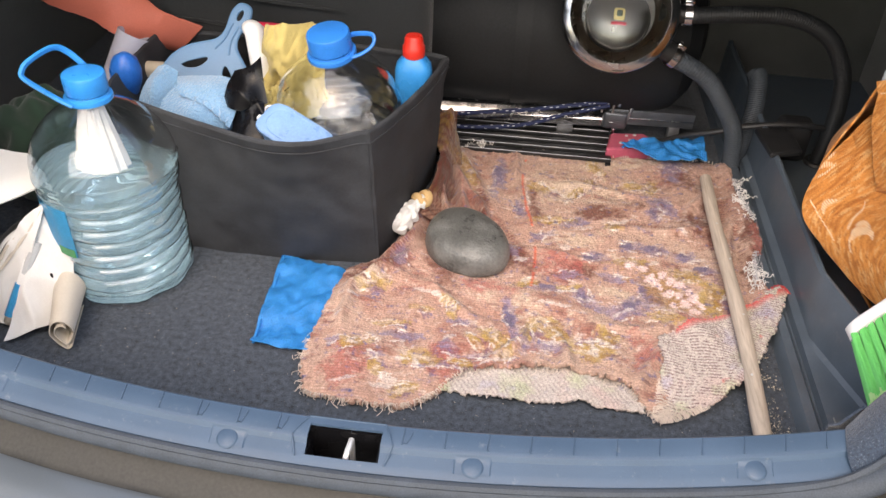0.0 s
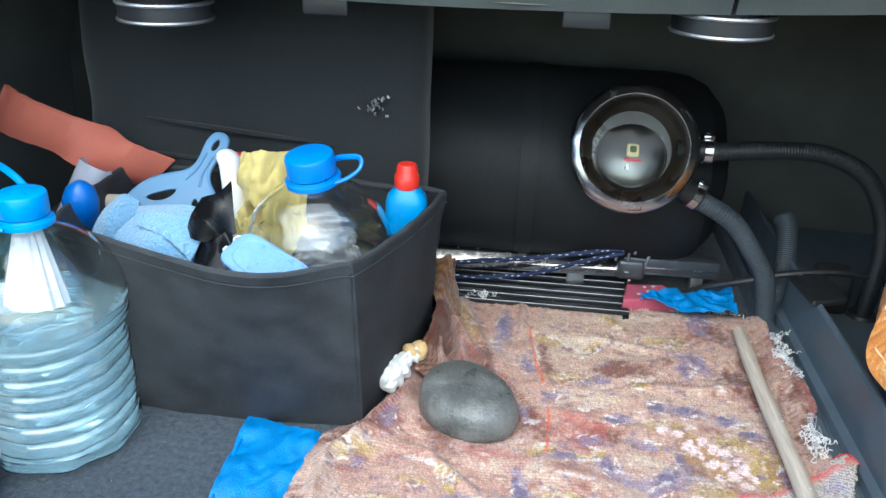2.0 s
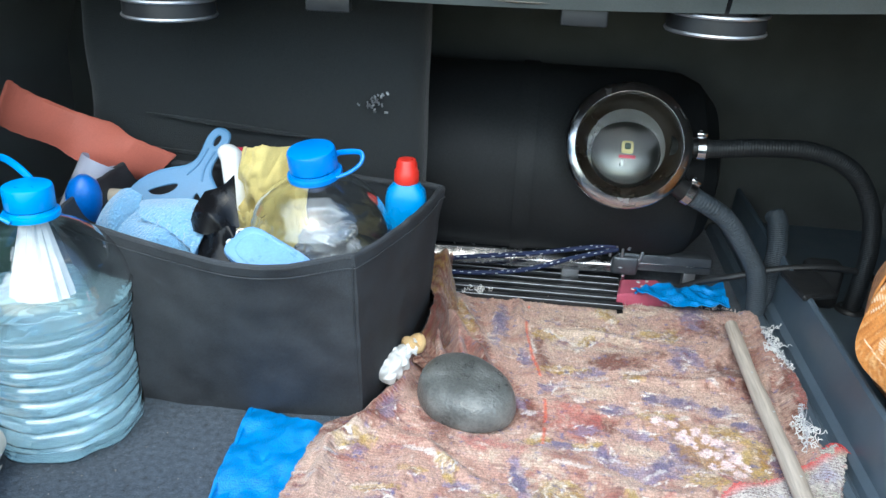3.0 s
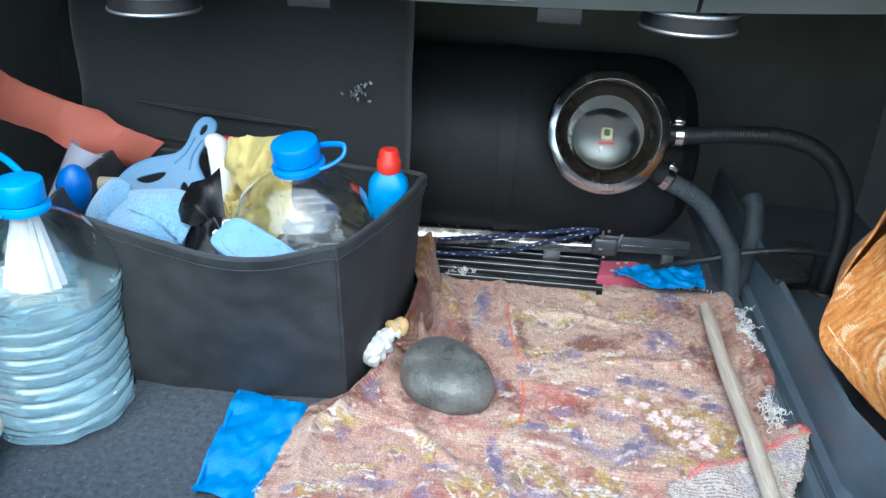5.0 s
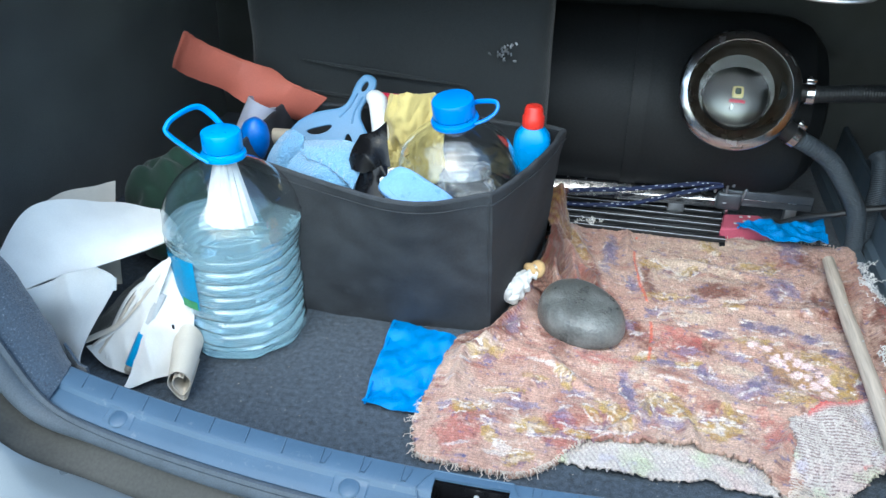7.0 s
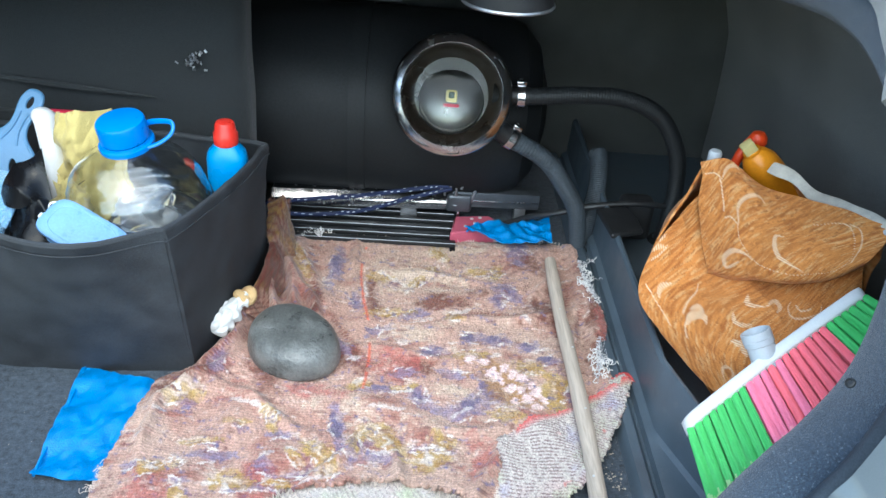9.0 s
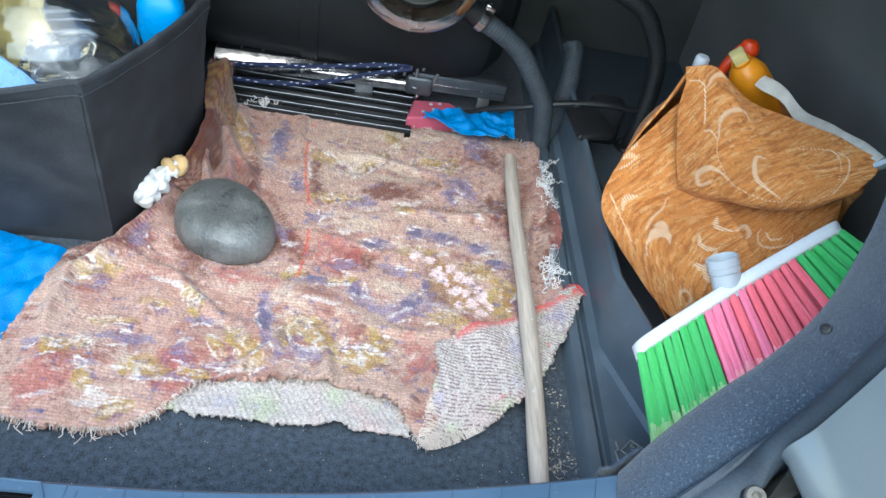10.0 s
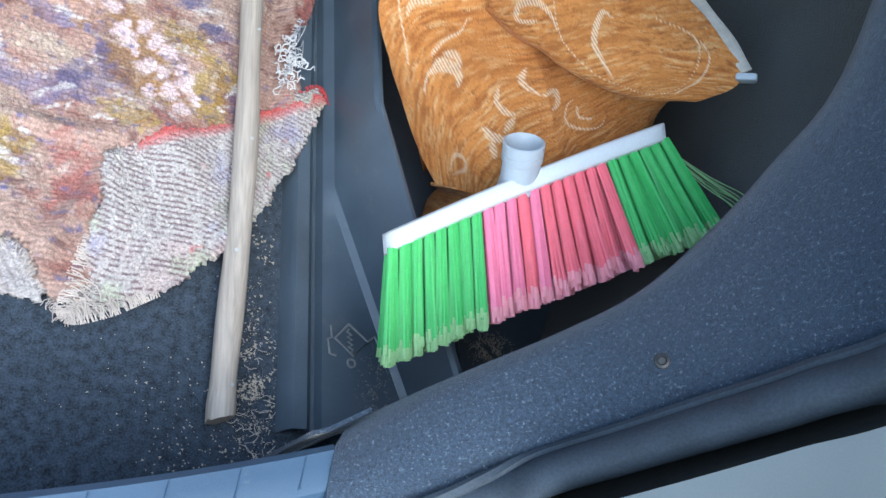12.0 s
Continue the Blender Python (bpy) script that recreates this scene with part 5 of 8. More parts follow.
for k, (dx, h) in enumerate(((0.0, 0.096), (0.02, 0.092))):
    part("hook", tube([(0.278 + dx, 0.80, 0.07), (0.279 + dx, 0.80, h), (0.283 + dx, 0.798, h + 0.005), (0.288 + dx, 0.796, h), (0.287 + dx, 0.796, h - 0.006)], 0.0026, 8, 16), STEEL, arm, "bent steel hook")


def bungee(name, pts, label):
    b = thing(name, label, "bungee cord", pts[0], group="bungee cords")
    path = spline(pts, 90)
    part("cord", tube(path, 0.0042, 10), BUNGEE, b)
    flecks = []
    for i in range(2, 86, 3):
        p, q = path[i], path[i + 1].lerp(path[i + 2], 0.3)
        t = (q - p).normalized()
        s = Vector((0, -0.75, 0.66))
        a = i * 0.9
        off = (s * math.cos(math.sin(a)) + t.cross(s) * math.sin(math.sin(a))) * 0.0036
        flecks.append(tube([p + off, q + off], 0.0010, 5))
    part("flecks", join(*flecks), BUNGEEWHITE, b, "white flecks woven into the cord")
    return b


bungee("bungee_cord", [(-0.04, 0.785, 0.042), (0.05, 0.785, 0.056), (0.137, 0.786, 0.068), (0.22, 0.79, 0.083), (0.285, 0.797, 0.092)], "navy bungee cord with white flecks hooked on the jack")
bungee("bungee_cord", [(-0.04, 0.782, 0.022), (0.06, 0.78, 0.028), (0.137, 0.782, 0.040), (0.215, 0.788, 0.066), (0.29, 0.797, 0.086)], "navy bungee cord with white flecks slung below the other")

tray = thing("slatted_tray", "black slatted plastic tray under the rails", "tray", (0.15, 0.78, 0.0))
for k in range(5):
    y = 0.715 + k * 0.026
    part("slat", block((-0.02, y, 0.012), (0.30, y + 0.014, 0.02), 0.0015), RUBBER, tray)
    part("slat_edge", tube([(-0.02, y, 0.0205), (0.30, y, 0.0205)], 0.0006, 6), STEEL, tray, "thin bright line along the slat edge")
part("rail", block((-0.02, 0.71, 0.0), (-0.01, 0.84, 0.012), 0.001), BLACK, tray)
part("rail", block((0.29, 0.71, 0.0), (0.30, 0.84, 0.012), 0.001), BLACK, tray)

card = thing("spotted_card", "pink card with white dots stuck beside the rug", "card", (0.35, 0.77, 0.0))
part("sheet", plate([(0.290, 0.735), (0.385, 0.762), (0.382, 0.785), (0.362, 0.806), (0.300, 0.797)], 0.0, 0.030, 0.003), PINKDOT, card)
for x, y in ((0.318, 0.762), (0.335, 0.775), (0.352, 0.763), (0.366, 0.778), (0.381, 0.765), (0.33, 0.79), (0.345, 0.795)):
    part("dot", lathe([(0.0, 0.0012), (0.003, 0.001), (0.0034, 0.0)], 12), LABELWHITE, card, local=True).location = (x - 0.35, y - 0.77, 0.030)

# ---------------------------------------------------------------- parcel shelf speakers and fittings
def speaker(x, y, name, z):
    s = thing(name, "round speaker magnet hanging under the parcel shelf", "speaker", (x, y, z), group="shelf speakers")
    part("magnet", lathe([(0.0, 0.0), (0.046, 0.0), (0.0485, 0.002), (0.0485, 0.018), (0.046, 0.02)], 48), RUBBER, s, local=True)
    part("back_plate", lathe([(0.044, -0.001), (0.0565, -0.001), (0.058, 0.001), (0.057, 0.003), (0.044, 0.003)], 48, cap=False), STEEL, s, "bright rim of the magnet", local=True)
    part("front_plate", lathe([(0.044, 0.019), (0.0575, 0.019), (0.0585, 0.021), (0.0575, 0.023), (0.044, 0.023)], 48, cap=False), STEEL, s, "bright plate", local=True)
    part("basket", lathe([(0.05, 0.022), (0.062, 0.05), (0.075, 0.056), (0.078, 0.058)], 48, cap=False), BLACK, s, local=True)
    part("core", lathe([(0.0, 0.001), (0.045, 0.001), (0.0555, 0.002), (0.0555, 0.02)], 48), RUBBER, s, local=True)
    return s


speaker(0.322, 0.5, "speaker", 0.498)
speaker(-0.33, 0.5, "speaker", 0.480)
for x, w in ((-0.123, 0.026), (0.17, 0.026)):
    lone("shelf_tab", block((x - w, 0.46, 0.500), (x + w, 0.475, 0.524), 0.002), RUBBER, "black plastic tab under the parcel shelf edge", "tab", group="shelf tabs")
for x, w in ((0.10, 0.05), (-0.055, 0.022), (-0.26, 0.02)):
    o = lathe([(0.0, 0.0), (0.8, 0.0), (1.0, 0.12), (0.8, 0.2)], 28)
    o.transform(Matrix.Translation((x, 0.462, 0.5225)) @ Matrix.Diagonal((w, 0.012, 0.012, 1)))
    lone("shelf_grommet", o, OLDRUBBER, "dull grey oval grommet in the parcel shelf edge", "grommet", group="shelf grommets")

# ---------------------------------------------------------------- black upholstered seat back behind the box
seat = thing("seat_back", "black cloth seat back folded up behind the box", "seat back", (-0.28, 0.68, 0.0))
def seat_f(u, v):
    a = 2 * math.pi * u
    c, s = math.cos(a), math.sin(a)
    x = -0.285 + 0.255 * math.copysign(abs(c) ** 0.25, c)
    y = 0.665 + 0.05 * math.copysign(abs(s) ** 0.5, s) + 0.03 * v
    z = 0.50 * v
    y += 0.007 * math.sin(z * 30 + x * 4) * math.exp(-((z - 0.30) / 0.12) ** 2) + 0.005 * n3(x * 9, z * 9)
    return (x, y, z)
part("cushion", lattice([[seat_f(k / 72, j / 24) for k in range(72)] for j in range(25)], close_v=True, cap=True), SEATBACK, seat, angle=1.0)
for zz, sx in ((0.305, 0.03), (0.255, -0.02)):
    part("crease_seam", tube([(-0.47 + sx, 0.633, zz + 0.01), (-0.3, 0.627, zz), (-0.16, 0.631, zz - 0.012)], lambda u: 0.0008 + 0.0035 * math.sin(math.pi * u), 8, 20), SEATBACK, seat, "sewn crease")
for k in range(26):
    part("foil_scrap", block((-0.0026, -0.0008, -0.0016), (0.0026, 0.0008, 0.0016), 0.0005, pose(-0.100 + 0.016 * n3(k * 3.73, 1.5) * 2 + 0.0003 * k, 0.6185 + 0.00018 * k, 0.343 + 0.0010 * k + 0.016 * n3(k * 2.13, 7.0), k * 73, k * 47, k * 59)), STEEL, seat,
         "shiny scrap stuck on the cloth")

# ---------------------------------------------------------------- the old terry rug
RUG = [(-0.112, 0.098), (-0.128, 0.16), (-0.122, 0.24), (-0.118, 0.30), (-0.108, 0.345), (-0.072, 0.372), (-0.05, 0.40), (-0.038, 0.46), (-0.022, 0.53), (-0.012, 0.62),
       (0.0, 0.70), (0.02, 0.735), (0.04, 0.725), (0.06, 0.742), (0.10, 0.735), (0.16, 0.738), (0.24, 0.732), (0.34, 0.742), (0.43, 0.748), (0.475, 0.752), (0.50, 0.742), (0.512, 0.71), (0.508, 0.65), (0.512, 0.60),
       (0.52, 0.56), (0.528, 0.52), (0.522, 0.47), (0.50, 0.44), (0.505, 0.41), (0.515, 0.385), (0.49, 0.30), (0.44, 0.22), (0.40, 0.17), (0.345, 0.14), (0.335, 0.124), (0.32, 0.132),
       (0.298, 0.166), (0.25, 0.178), (0.19, 0.182), (0.13, 0.172), (0.08, 0.158), (0.058, 0.122), (0.03, 0.098), (0.01, 0.09), (-0.03, 0.088), (-0.07, 0.09)]


def rug_height(x, y):
    """Lie of the cloth: flat, with creases and a rise where it is pushed against the box (numpy)."""
    z = 0.012 + 0.0 * x
    for x0, y0, ang, length, width, h in ((0.065, 0.60, 112, 0.12, 0.012, 0.016), (0.035, 0.60, 118, 0.10, 0.012, 0.016), (0.10, 0.62, 95, 0.10, 0.014, 0.010), (-0.02, 0.36, 60, 0.10, 0.020, 0.010), (0.0, 0.25, 70, 0.12, 0.022, 0.008), (0.10, 0.22, 20, 0.10, 0.02, 0.007),
                                          (0.16, 0.50, 80, 0.14, 0.012, 0.005), (0.20, 0.30, 160, 0.12, 0.02, 0.006), (0.35, 0.58, 10, 0.14, 0.02, 0.006), (0.28, 0.48, 0, 0.12, 0.018, 0.005), (0.42, 0.52, 15, 0.10, 0.018, 0.006),
                                          (0.17, 0.165, 5, 0.10, 0.016, 0.012), (0.27, 0.165, -5, 0.06, 0.02, 0.010), (0.38, 0.30, 130, 0.10, 0.02, 0.006), (-0.07, 0.18, 100, 0.08, 0.02, 0.006), (0.45, 0.68, 60, 0.08, 0.02, 0.008)):
        c, s = math.cos(radians(ang)), math.sin(radians(ang))
        a = (x - x0) * c + (y - y0) * s
        b = -(x - x0) * s + (y - y0) * c
        z = z + h * np.exp(-(a / length) ** 2 * 1.6 - (b / width) ** 2)
    # gathers running out from the corner of the box, and the ripples of cloth that was thrown down
    for x0, y0, ang, length, width, h in ((0.012, 0.56, 105, 0.11, 0.008, 0.018), (0.045, 0.54, 112, 0.10, 0.009, 0.014), (-0.012, 0.50, 85, 0.08, 0.009, 0.014), (0.085, 0.50, 120, 0.09, 0.008, 0.009), (-0.035, 0.40, 70, 0.09, 0.009, 0.010),
                                          (-0.06, 0.33, 55, 0.08, 0.010, 0.009), (0.13, 0.66, 100, 0.09, 0.009, 0.008), (0.30, 0.62, 172, 0.13, 0.008, 0.005), (0.36, 0.51, 8, 0.13, 0.008, 0.006), (0.23, 0.42, 175, 0.11, 0.008, 0.004), (0.44, 0.60, 70, 0.09, 0.009, 0.007),
                                          (0.48, 0.52, 85, 0.10, 0.009, 0.008), (0.30, 0.27, 15, 0.10, 0.009, 0.005), (0.05, 0.29, 150, 0.09, 0.009, 0.006), (-0.09, 0.25, 100, 0.08, 0.008, 0.006), (0.14, 0.20, 60, 0.07, 0.008, 0.008), (0.22, 0.20, 110, 0.05, 0.008, 0.008), (0.33, 0.20, 75, 0.08, 0.008, 0.008)):
        c, s = math.cos(radians(ang)), math.sin(radians(ang))
        a = (x - x0) * c + (y - y0) * s
        b = -(x - x0) * s + (y - y0) * c + 0.006 * np.sin(a * 40)
        z = z + h * (1.9 if x0 < 0.12 else 1.4) * np.exp(-(a / length) ** 2 * 1.6 - (b / width) ** 2)
    z = z + 0.007 * (fbm(x + 1, y + 1, 14, 201) - 0.5) + 0.003 * (fbm(x + 1, y + 1, 45, 203) - 0.5)
    z = z + 0.003 * np.sin(x * 31 + 2 * np.sin(y * 19)) * np.sin(y * 37 + 1.7 * np.sin(x * 23))
    z = z + 0.010 * np.exp(-((x - 0.03) / 0.02) ** 2 - ((y - 0.64) / 0.085) ** 2)
    z = z + 0.014 * np.clip((x - 0.488) / 0.016, 0, 1)
    return z


rng = np.random.default_rng(7)


def fbm(x, y, s, seed):
    """Cheap smooth value noise over arrays."""
    out = 0.0 * x
    amp = 1.0
    r = np.random.default_rng(seed)
    for o in range(4):
        g = r.random((64, 64))
        g[63], g[:, 63] = g[0], g[:, 0]
        fx, fy = (x * s) % 63, (y * s) % 63
        ix, iy = fx.astype(int), fy.astype(int)
        ux, uy = fx - ix, fy - iy
        ux, uy = ux * ux * (3 - 2 * ux), uy * uy * (3 - 2 * uy)
        v = (g[ix, iy] * (1 - ux) + g[ix + 1, iy] * ux) * (1 - uy) + (g[ix, iy + 1] * (1 - ux) + g[ix + 1, iy + 1] * ux) * uy
        out = out + amp * v
        amp *= 0.5
        s *= 2.1
    return out / 1.875


def cover(col, mask, colour):
    m = np.clip(mask, 0, 1)[..., None]
    return col * (1 - m) + np.array(colour) * m


def spots(x, y, rows, wob=0.5, soft=0.25, seed=3):
    """A mask of ragged ovals: centre x, y, half length, half width, degrees."""
    m = 0 * x
    n = fbm(x, y, 55, seed) - 0.5 + 0.8 * (fbm(x, y, 170, seed + 1) - 0.5)
    for cx, cy, a, b, ang in rows:
        c, s = math.cos(radians(ang)), math.sin(radians(ang))
        k = (np.abs(x - cx) < 2.6 * a + 0.004) & (np.abs(y - cy) < 2.6 * a + 0.004)
        xs, ys = x[k] - cx, y[k] - cy
        d = np.sqrt(((xs * c + ys * s) / a) ** 2 + ((-xs * s + ys * c) / b) ** 2) + wob * 2.2 * n[k]
        m[k] = np.maximum(m[k], np.clip((1.05 - d) / soft, 0, 1))
    return m


def rug_dye(x, y):
    """The printed flowers of the rug, faded and worn: rows of centre x, y, half length, half width, degrees."""
    gold1 = [(0.268, 0.704, 0.024, 0.012, 92), (0.26, 0.647, 0.018, 0.011, 93), (0.283, 0.678, 0.019, 0.009, 93), (0.172, 0.615, 0.024, 0.014, 161), (0.229, 0.6, 0.025, 0.009, 45), (0.043, 0.634, 0.067, 0.013, 112), (0.163, 0.348, 0.024, 0.012, 33), (0.219, 0.351, 0.022, 0.007, 13), (0.195, 0.514, 0.034, 0.011, 14), (0.292, 0.51, 0.015, 0.012, 16), (0.335, 0.644, 0.019, 0.015, 16), (0.367, 0.645, 0.031, 0.012, 88), (0.357, 0.301, 0.028, 0.015, 161), (0.399, 0.404, 0.023, 0.016, 162), (0.431, 0.356, 0.047, 0.019, 88), (0.202, 0.254, 0.035, 0.017, 140), (0.258, 0.219, 0.032, 0.022, 9), (0.276, 0.249, 0.02, 0.013, 162)]
    gold2 = [(0.175, 0.259, 0.031, 0.014, 77), (0.124, 0.218, 0.035, 0.014, 137), (0.098, 0.21, 0.029, 0.008, 131), (0.058, 0.275, 0.024, 0.009, 118), (0.03, 0.174, 0.028, 0.017, 163), (-0.026, 0.143, 0.013, 0.013, 48), (-0.067, 0.182, 0.015, 0.012, 8), (-0.041, 0.19, 0.011, 0.008, 105), (0.016, 0.116, 0.021, 0.013, 23), (0.082, 0.17, 0.018, 0.009, 9), (-0.022, 0.232, 0.027, 0.006, 10), (0.017, 0.262, 0.018, 0.008, 13), (-0.061, 0.31, 0.033, 0.014, 12), (0.142, 0.192, 0.019, 0.01, 36), (0.315, 0.422, 0.031, 0.01, 11)]
    pur1 = [(0.318, 0.458, 0.02, 0.014, 15), (0.357, 0.461, 0.018, 0.015, 13), (0.261, 0.428, 0.025, 0.012, 12), (0.405, 0.453, 0.02, 0.015, 11), (0.427, 0.422, 0.018, 0.012, 9), (0.25, 0.326, 0.024, 0.017, 132), (0.307, 0.316, 0.046, 0.019, 24), (0.342, 0.354, 0.038, 0.016, 115), (0.142, 0.262, 0.054, 0.01, 103), (0.167, 0.226, 0.022, 0.012, 100), (0.145, 0.535, 0.029, 0.009, 98), (0.366, 0.555, 0.016, 0.012, 90), (0.405, 0.712, 0.037, 0.024, 87), (0.383, 0.581, 0.035, 0.015, 130), (0.103, 0.627, 0.071, 0.013, 88), (0.235, 0.517, 0.026, 0.01, 28), (0.18, 0.471, 0.023, 0.008, 40), (0.199, 0.342, 0.043, 0.009, 11)]
    pur2 = [(0.12, 0.438, 0.045, 0.01, 129), (0.243, 0.239, 0.028, 0.007, 8), (0.063, 0.195, 0.013, 0.012, 9), (-0.035, 0.163, 0.02, 0.007, 9), (-0.003, 0.21, 0.025, 0.011, 9), (0.074, 0.25, 0.018, 0.008, 9), (0.058, 0.162, 0.02, 0.007, 9), (-0.029, 0.37, 0.036, 0.011, 85), (0.103, 0.185, 0.031, 0.008, 9), (0.224, 0.38, 0.016, 0.011, 11), (0.29, 0.382, 0.022, 0.009, 162), (0.018, 0.718, 0.049, 0.007, 101), (0.188, 0.216, 0.025, 0.012, 9), (-0.089, 0.186, 0.012, 0.006, 9)]
    white1 = [(0.207, 0.602, 0.037, 0.006, 134), (0.223, 0.584, 0.037, 0.005, 63), (0.154, 0.573, 0.03, 0.004, 98), (0.219, 0.449, 0.015, 0.011, 11), (0.197, 0.303, 0.03, 0.004, 176), (0.25, 0.326, 0.025, 0.005, 175), (0.368, 0.321, 0.033, 0.006, 162), (0.42, 0.444, 0.017, 0.01, 13), (0.287, 0.445, 0.011, 0.006, 15), (0.407, 0.504, 0.017, 0.007, 144), (0.05, 0.652, 0.055, 0.004, 115), (0.162, 0.356, 0.031, 0.004, 40), (0.064, 0.212, 0.011, 0.008, 10), (0.021, 0.168, 0.014, 0.005, 107), (0.259, 0.218, 0.016, 0.008, 97), (0.205, 0.245, 0.02, 0.007, 96), (-0.061, 0.181, 0.009, 0.006, 13)]
    white2 = [(-0.01, 0.13, 0.01, 0.006, 11), (0.126, 0.179, 0.037, 0.004, 24), (-0.015, 0.119, 0.021, 0.005, 8), (0.155, 0.405, 0.014, 0.006, 12), (0.293, 0.304, 0.024, 0.004, 35), (-0.079, 0.277, 0.014, 0.005, 12), (0.024, 0.297, 0.027, 0.004, 163), (0.308, 0.527, 0.022, 0.006, 30), (0.199, 0.475, 0.016, 0.005, 15), (0.252, 0.507, 0.026, 0.005, 29), (0.349, 0.429, 0.008, 0.007, 14), (0.205, 0.228, 0.017, 0.005, 10), (0.003, 0.169, 0.014, 0.004, 8), (-0.065, 0.12, 0.021, 0.005, 11)]
    dark1 = [(0.029, 0.372, 0.066, 0.021, 110), (0.422, 0.675, 0.047, 0.042, 16), (0.438, 0.538, 0.053, 0.04, 87), (0.513, 0.522, 0.081, 0.024, 84), (0.502, 0.437, 0.035, 0.019, 83), (0.141, 0.402, 0.049, 0.024, 148), (-0.012, 0.675, 0.1, 0.022, 102), (-0.074, 0.339, 0.059, 0.029, 20), (0.168, 0.541, 0.078, 0.014, 97), (0.282, 0.556, 0.077, 0.022, 14), (0.081, 0.533, 0.052, 0.012, 100), (0.244, 0.395, 0.038, 0.024, 12)]
    rose1 = [(0.327, 0.222, 0.052, 0.021, 91), (0.062, 0.171, 0.033, 0.031, 102), (-0.066, 0.146, 0.036, 0.035, 10), (0.215, 0.395, 0.042, 0.039, 11), (0.524, 0.504, 0.064, 0.012, 84), (0.393, 0.307, 0.037, 0.016, 11), (0.103, 0.333, 0.041, 0.016, 177)]
    pale1 = [(0.244, 0.62, 0.099, 0.058, 15), (0.2, 0.272, 0.061, 0.018, 10), (0.239, 0.466, 0.055, 0.025, 13), (0.143, 0.3, 0.047, 0.024, 11), (0.291, 0.35, 0.045, 0.021, 10), (0.311, 0.72, 0.088, 0.03, 16)]
    petal = [(0.315, 0.41, 0.012, 0.008, 48), (0.334, 0.408, 0.009, 0.009, 13), (0.346, 0.393, 0.013, 0.007, 58), (0.365, 0.403, 0.01, 0.007, 90), (0.376, 0.388, 0.013, 0.007, 72), (0.389, 0.38, 0.01, 0.008, 84), (0.357, 0.374, 0.01, 0.009, 90), (0.368, 0.359, 0.011, 0.007, 56), (0.383, 0.357, 0.01, 0.008, 90), (0.399, 0.365, 0.009, 0.007, 84), (0.375, 0.334, 0.011, 0.007, 56), (0.392, 0.341, 0.01, 0.008, 90), (0.407, 0.351, 0.01, 0.008, 90), (0.402, 0.324, 0.009, 0.007, 84), (0.416, 0.339, 0.008, 0.007, 83), (0.353, 0.386, 0.009, 0.008, 90)]
    # the weave: motif edges step along the weft rows, and wander a little
    weft = np.random.default_rng(77).random(4000) - 0.5
    rows = np.floor((y + 0.01 * np.sin(x * 9)) / 0.0030).astype(int) % 4000
    x0, y0 = x, y
    x = x + 0.004 * weft[rows] + 0.010 * (fbm(x0, y0, 42, 301) - 0.5) + 0.008 * (fbm(x0, y0, 130, 303) - 0.5)
    y = y + 0.009 * (fbm(x0, y0, 42, 305) - 0.5) + 0.007 * (fbm(x0, y0, 130, 307) - 0.5)
    base = np.zeros(x.shape + (3,)) + np.array((0.455, 0.285, 0.23))
    base = cover(base, (fbm(x, y, 10, 11) - 0.45) * 2.6, (0.49, 0.345, 0.28))
    base = cover(base, (fbm(x, y, 18, 12) - 0.58) * 3.0, (0.35, 0.155, 0.12))
    base = cover(base, spots(x, y, pale1, 0.9, 0.8, 51) * 0.75, (0.55, 0.435, 0.345))
    base = cover(base, (fbm(x * 0.6, y * 1.8, 26, 13) - 0.60) * 5 * 0.7, (0.27, 0.105, 0.085))
    base = cover(base, spots(x, y, dark1, 0.8, 0.8, 31) * 0.9, (0.17, 0.068, 0.05))
    base = cover(base, spots(x, y, rose1, 0.8, 0.7, 41) * 0.7, (0.38, 0.12, 0.105))
    def moved(rows, dx, dy, k):
        return [(cx + dx, cy + dy, a * k, b * k, g) for cx, cy, a, b, g in rows]

    # each motif with its offset shadow and its pale rim
    base = cover(base, spots(x, y, moved(pur1 + pur2, 0.006, -0.005, 1.1), 0.8, 0.6, 63) * 0.55 * (fbm(x, y, 90, 64) > 0.46), (0.24, 0.10, 0.10))
    base = cover(base, spots(x, y, pur1 + pur2, 0.6, 0.3, 61) * 0.80 * np.clip(0.6 + 1.1 * (fbm(x * 1.6, y, 110, 823) - 0.35), 0, 1), (0.225, 0.19, 0.29))
    base = cover(base, spots(x, y, moved(pur1, -0.004, 0.004, 0.55), 0.9, 0.5, 67) * 0.8, (0.15, 0.115, 0.19))
    base = cover(base, spots(x, y, moved(gold1 + gold2, -0.005, 0.004, 1.15), 0.8, 0.4, 73) * 0.7 * (fbm(x, y, 75, 74) > 0.56), (0.58, 0.46, 0.38))
    base = cover(base, spots(x, y, moved(gold1 + gold2, 0.006, -0.004, 1.0), 0.9, 0.4, 75) * 0.7 * (fbm(x, y, 85, 76) > 0.52), (0.19, 0.11, 0.17))
    base = cover(base, spots(x, y, gold1 + gold2, 0.6, 0.3, 71) * 0.80 * np.clip(0.55 + 1.1 * (fbm(x * 1.6, y, 110, 821) - 0.35), 0, 1), (0.41, 0.275, 0.075))
    base = cover(base, spots(x, y, [(cx, cy, a * 0.62, b * 0.26, g) for cx, cy, a, b, g in gold1 + gold2], 0.7, 0.5, 78) * 0.7, (0.62, 0.50, 0.40))
    base = cover(base, spots(x, y, moved(gold1, 0.005, -0.003, 0.45), 0.9, 0.4, 79) * 0.5, (0.30, 0.16, 0.035))
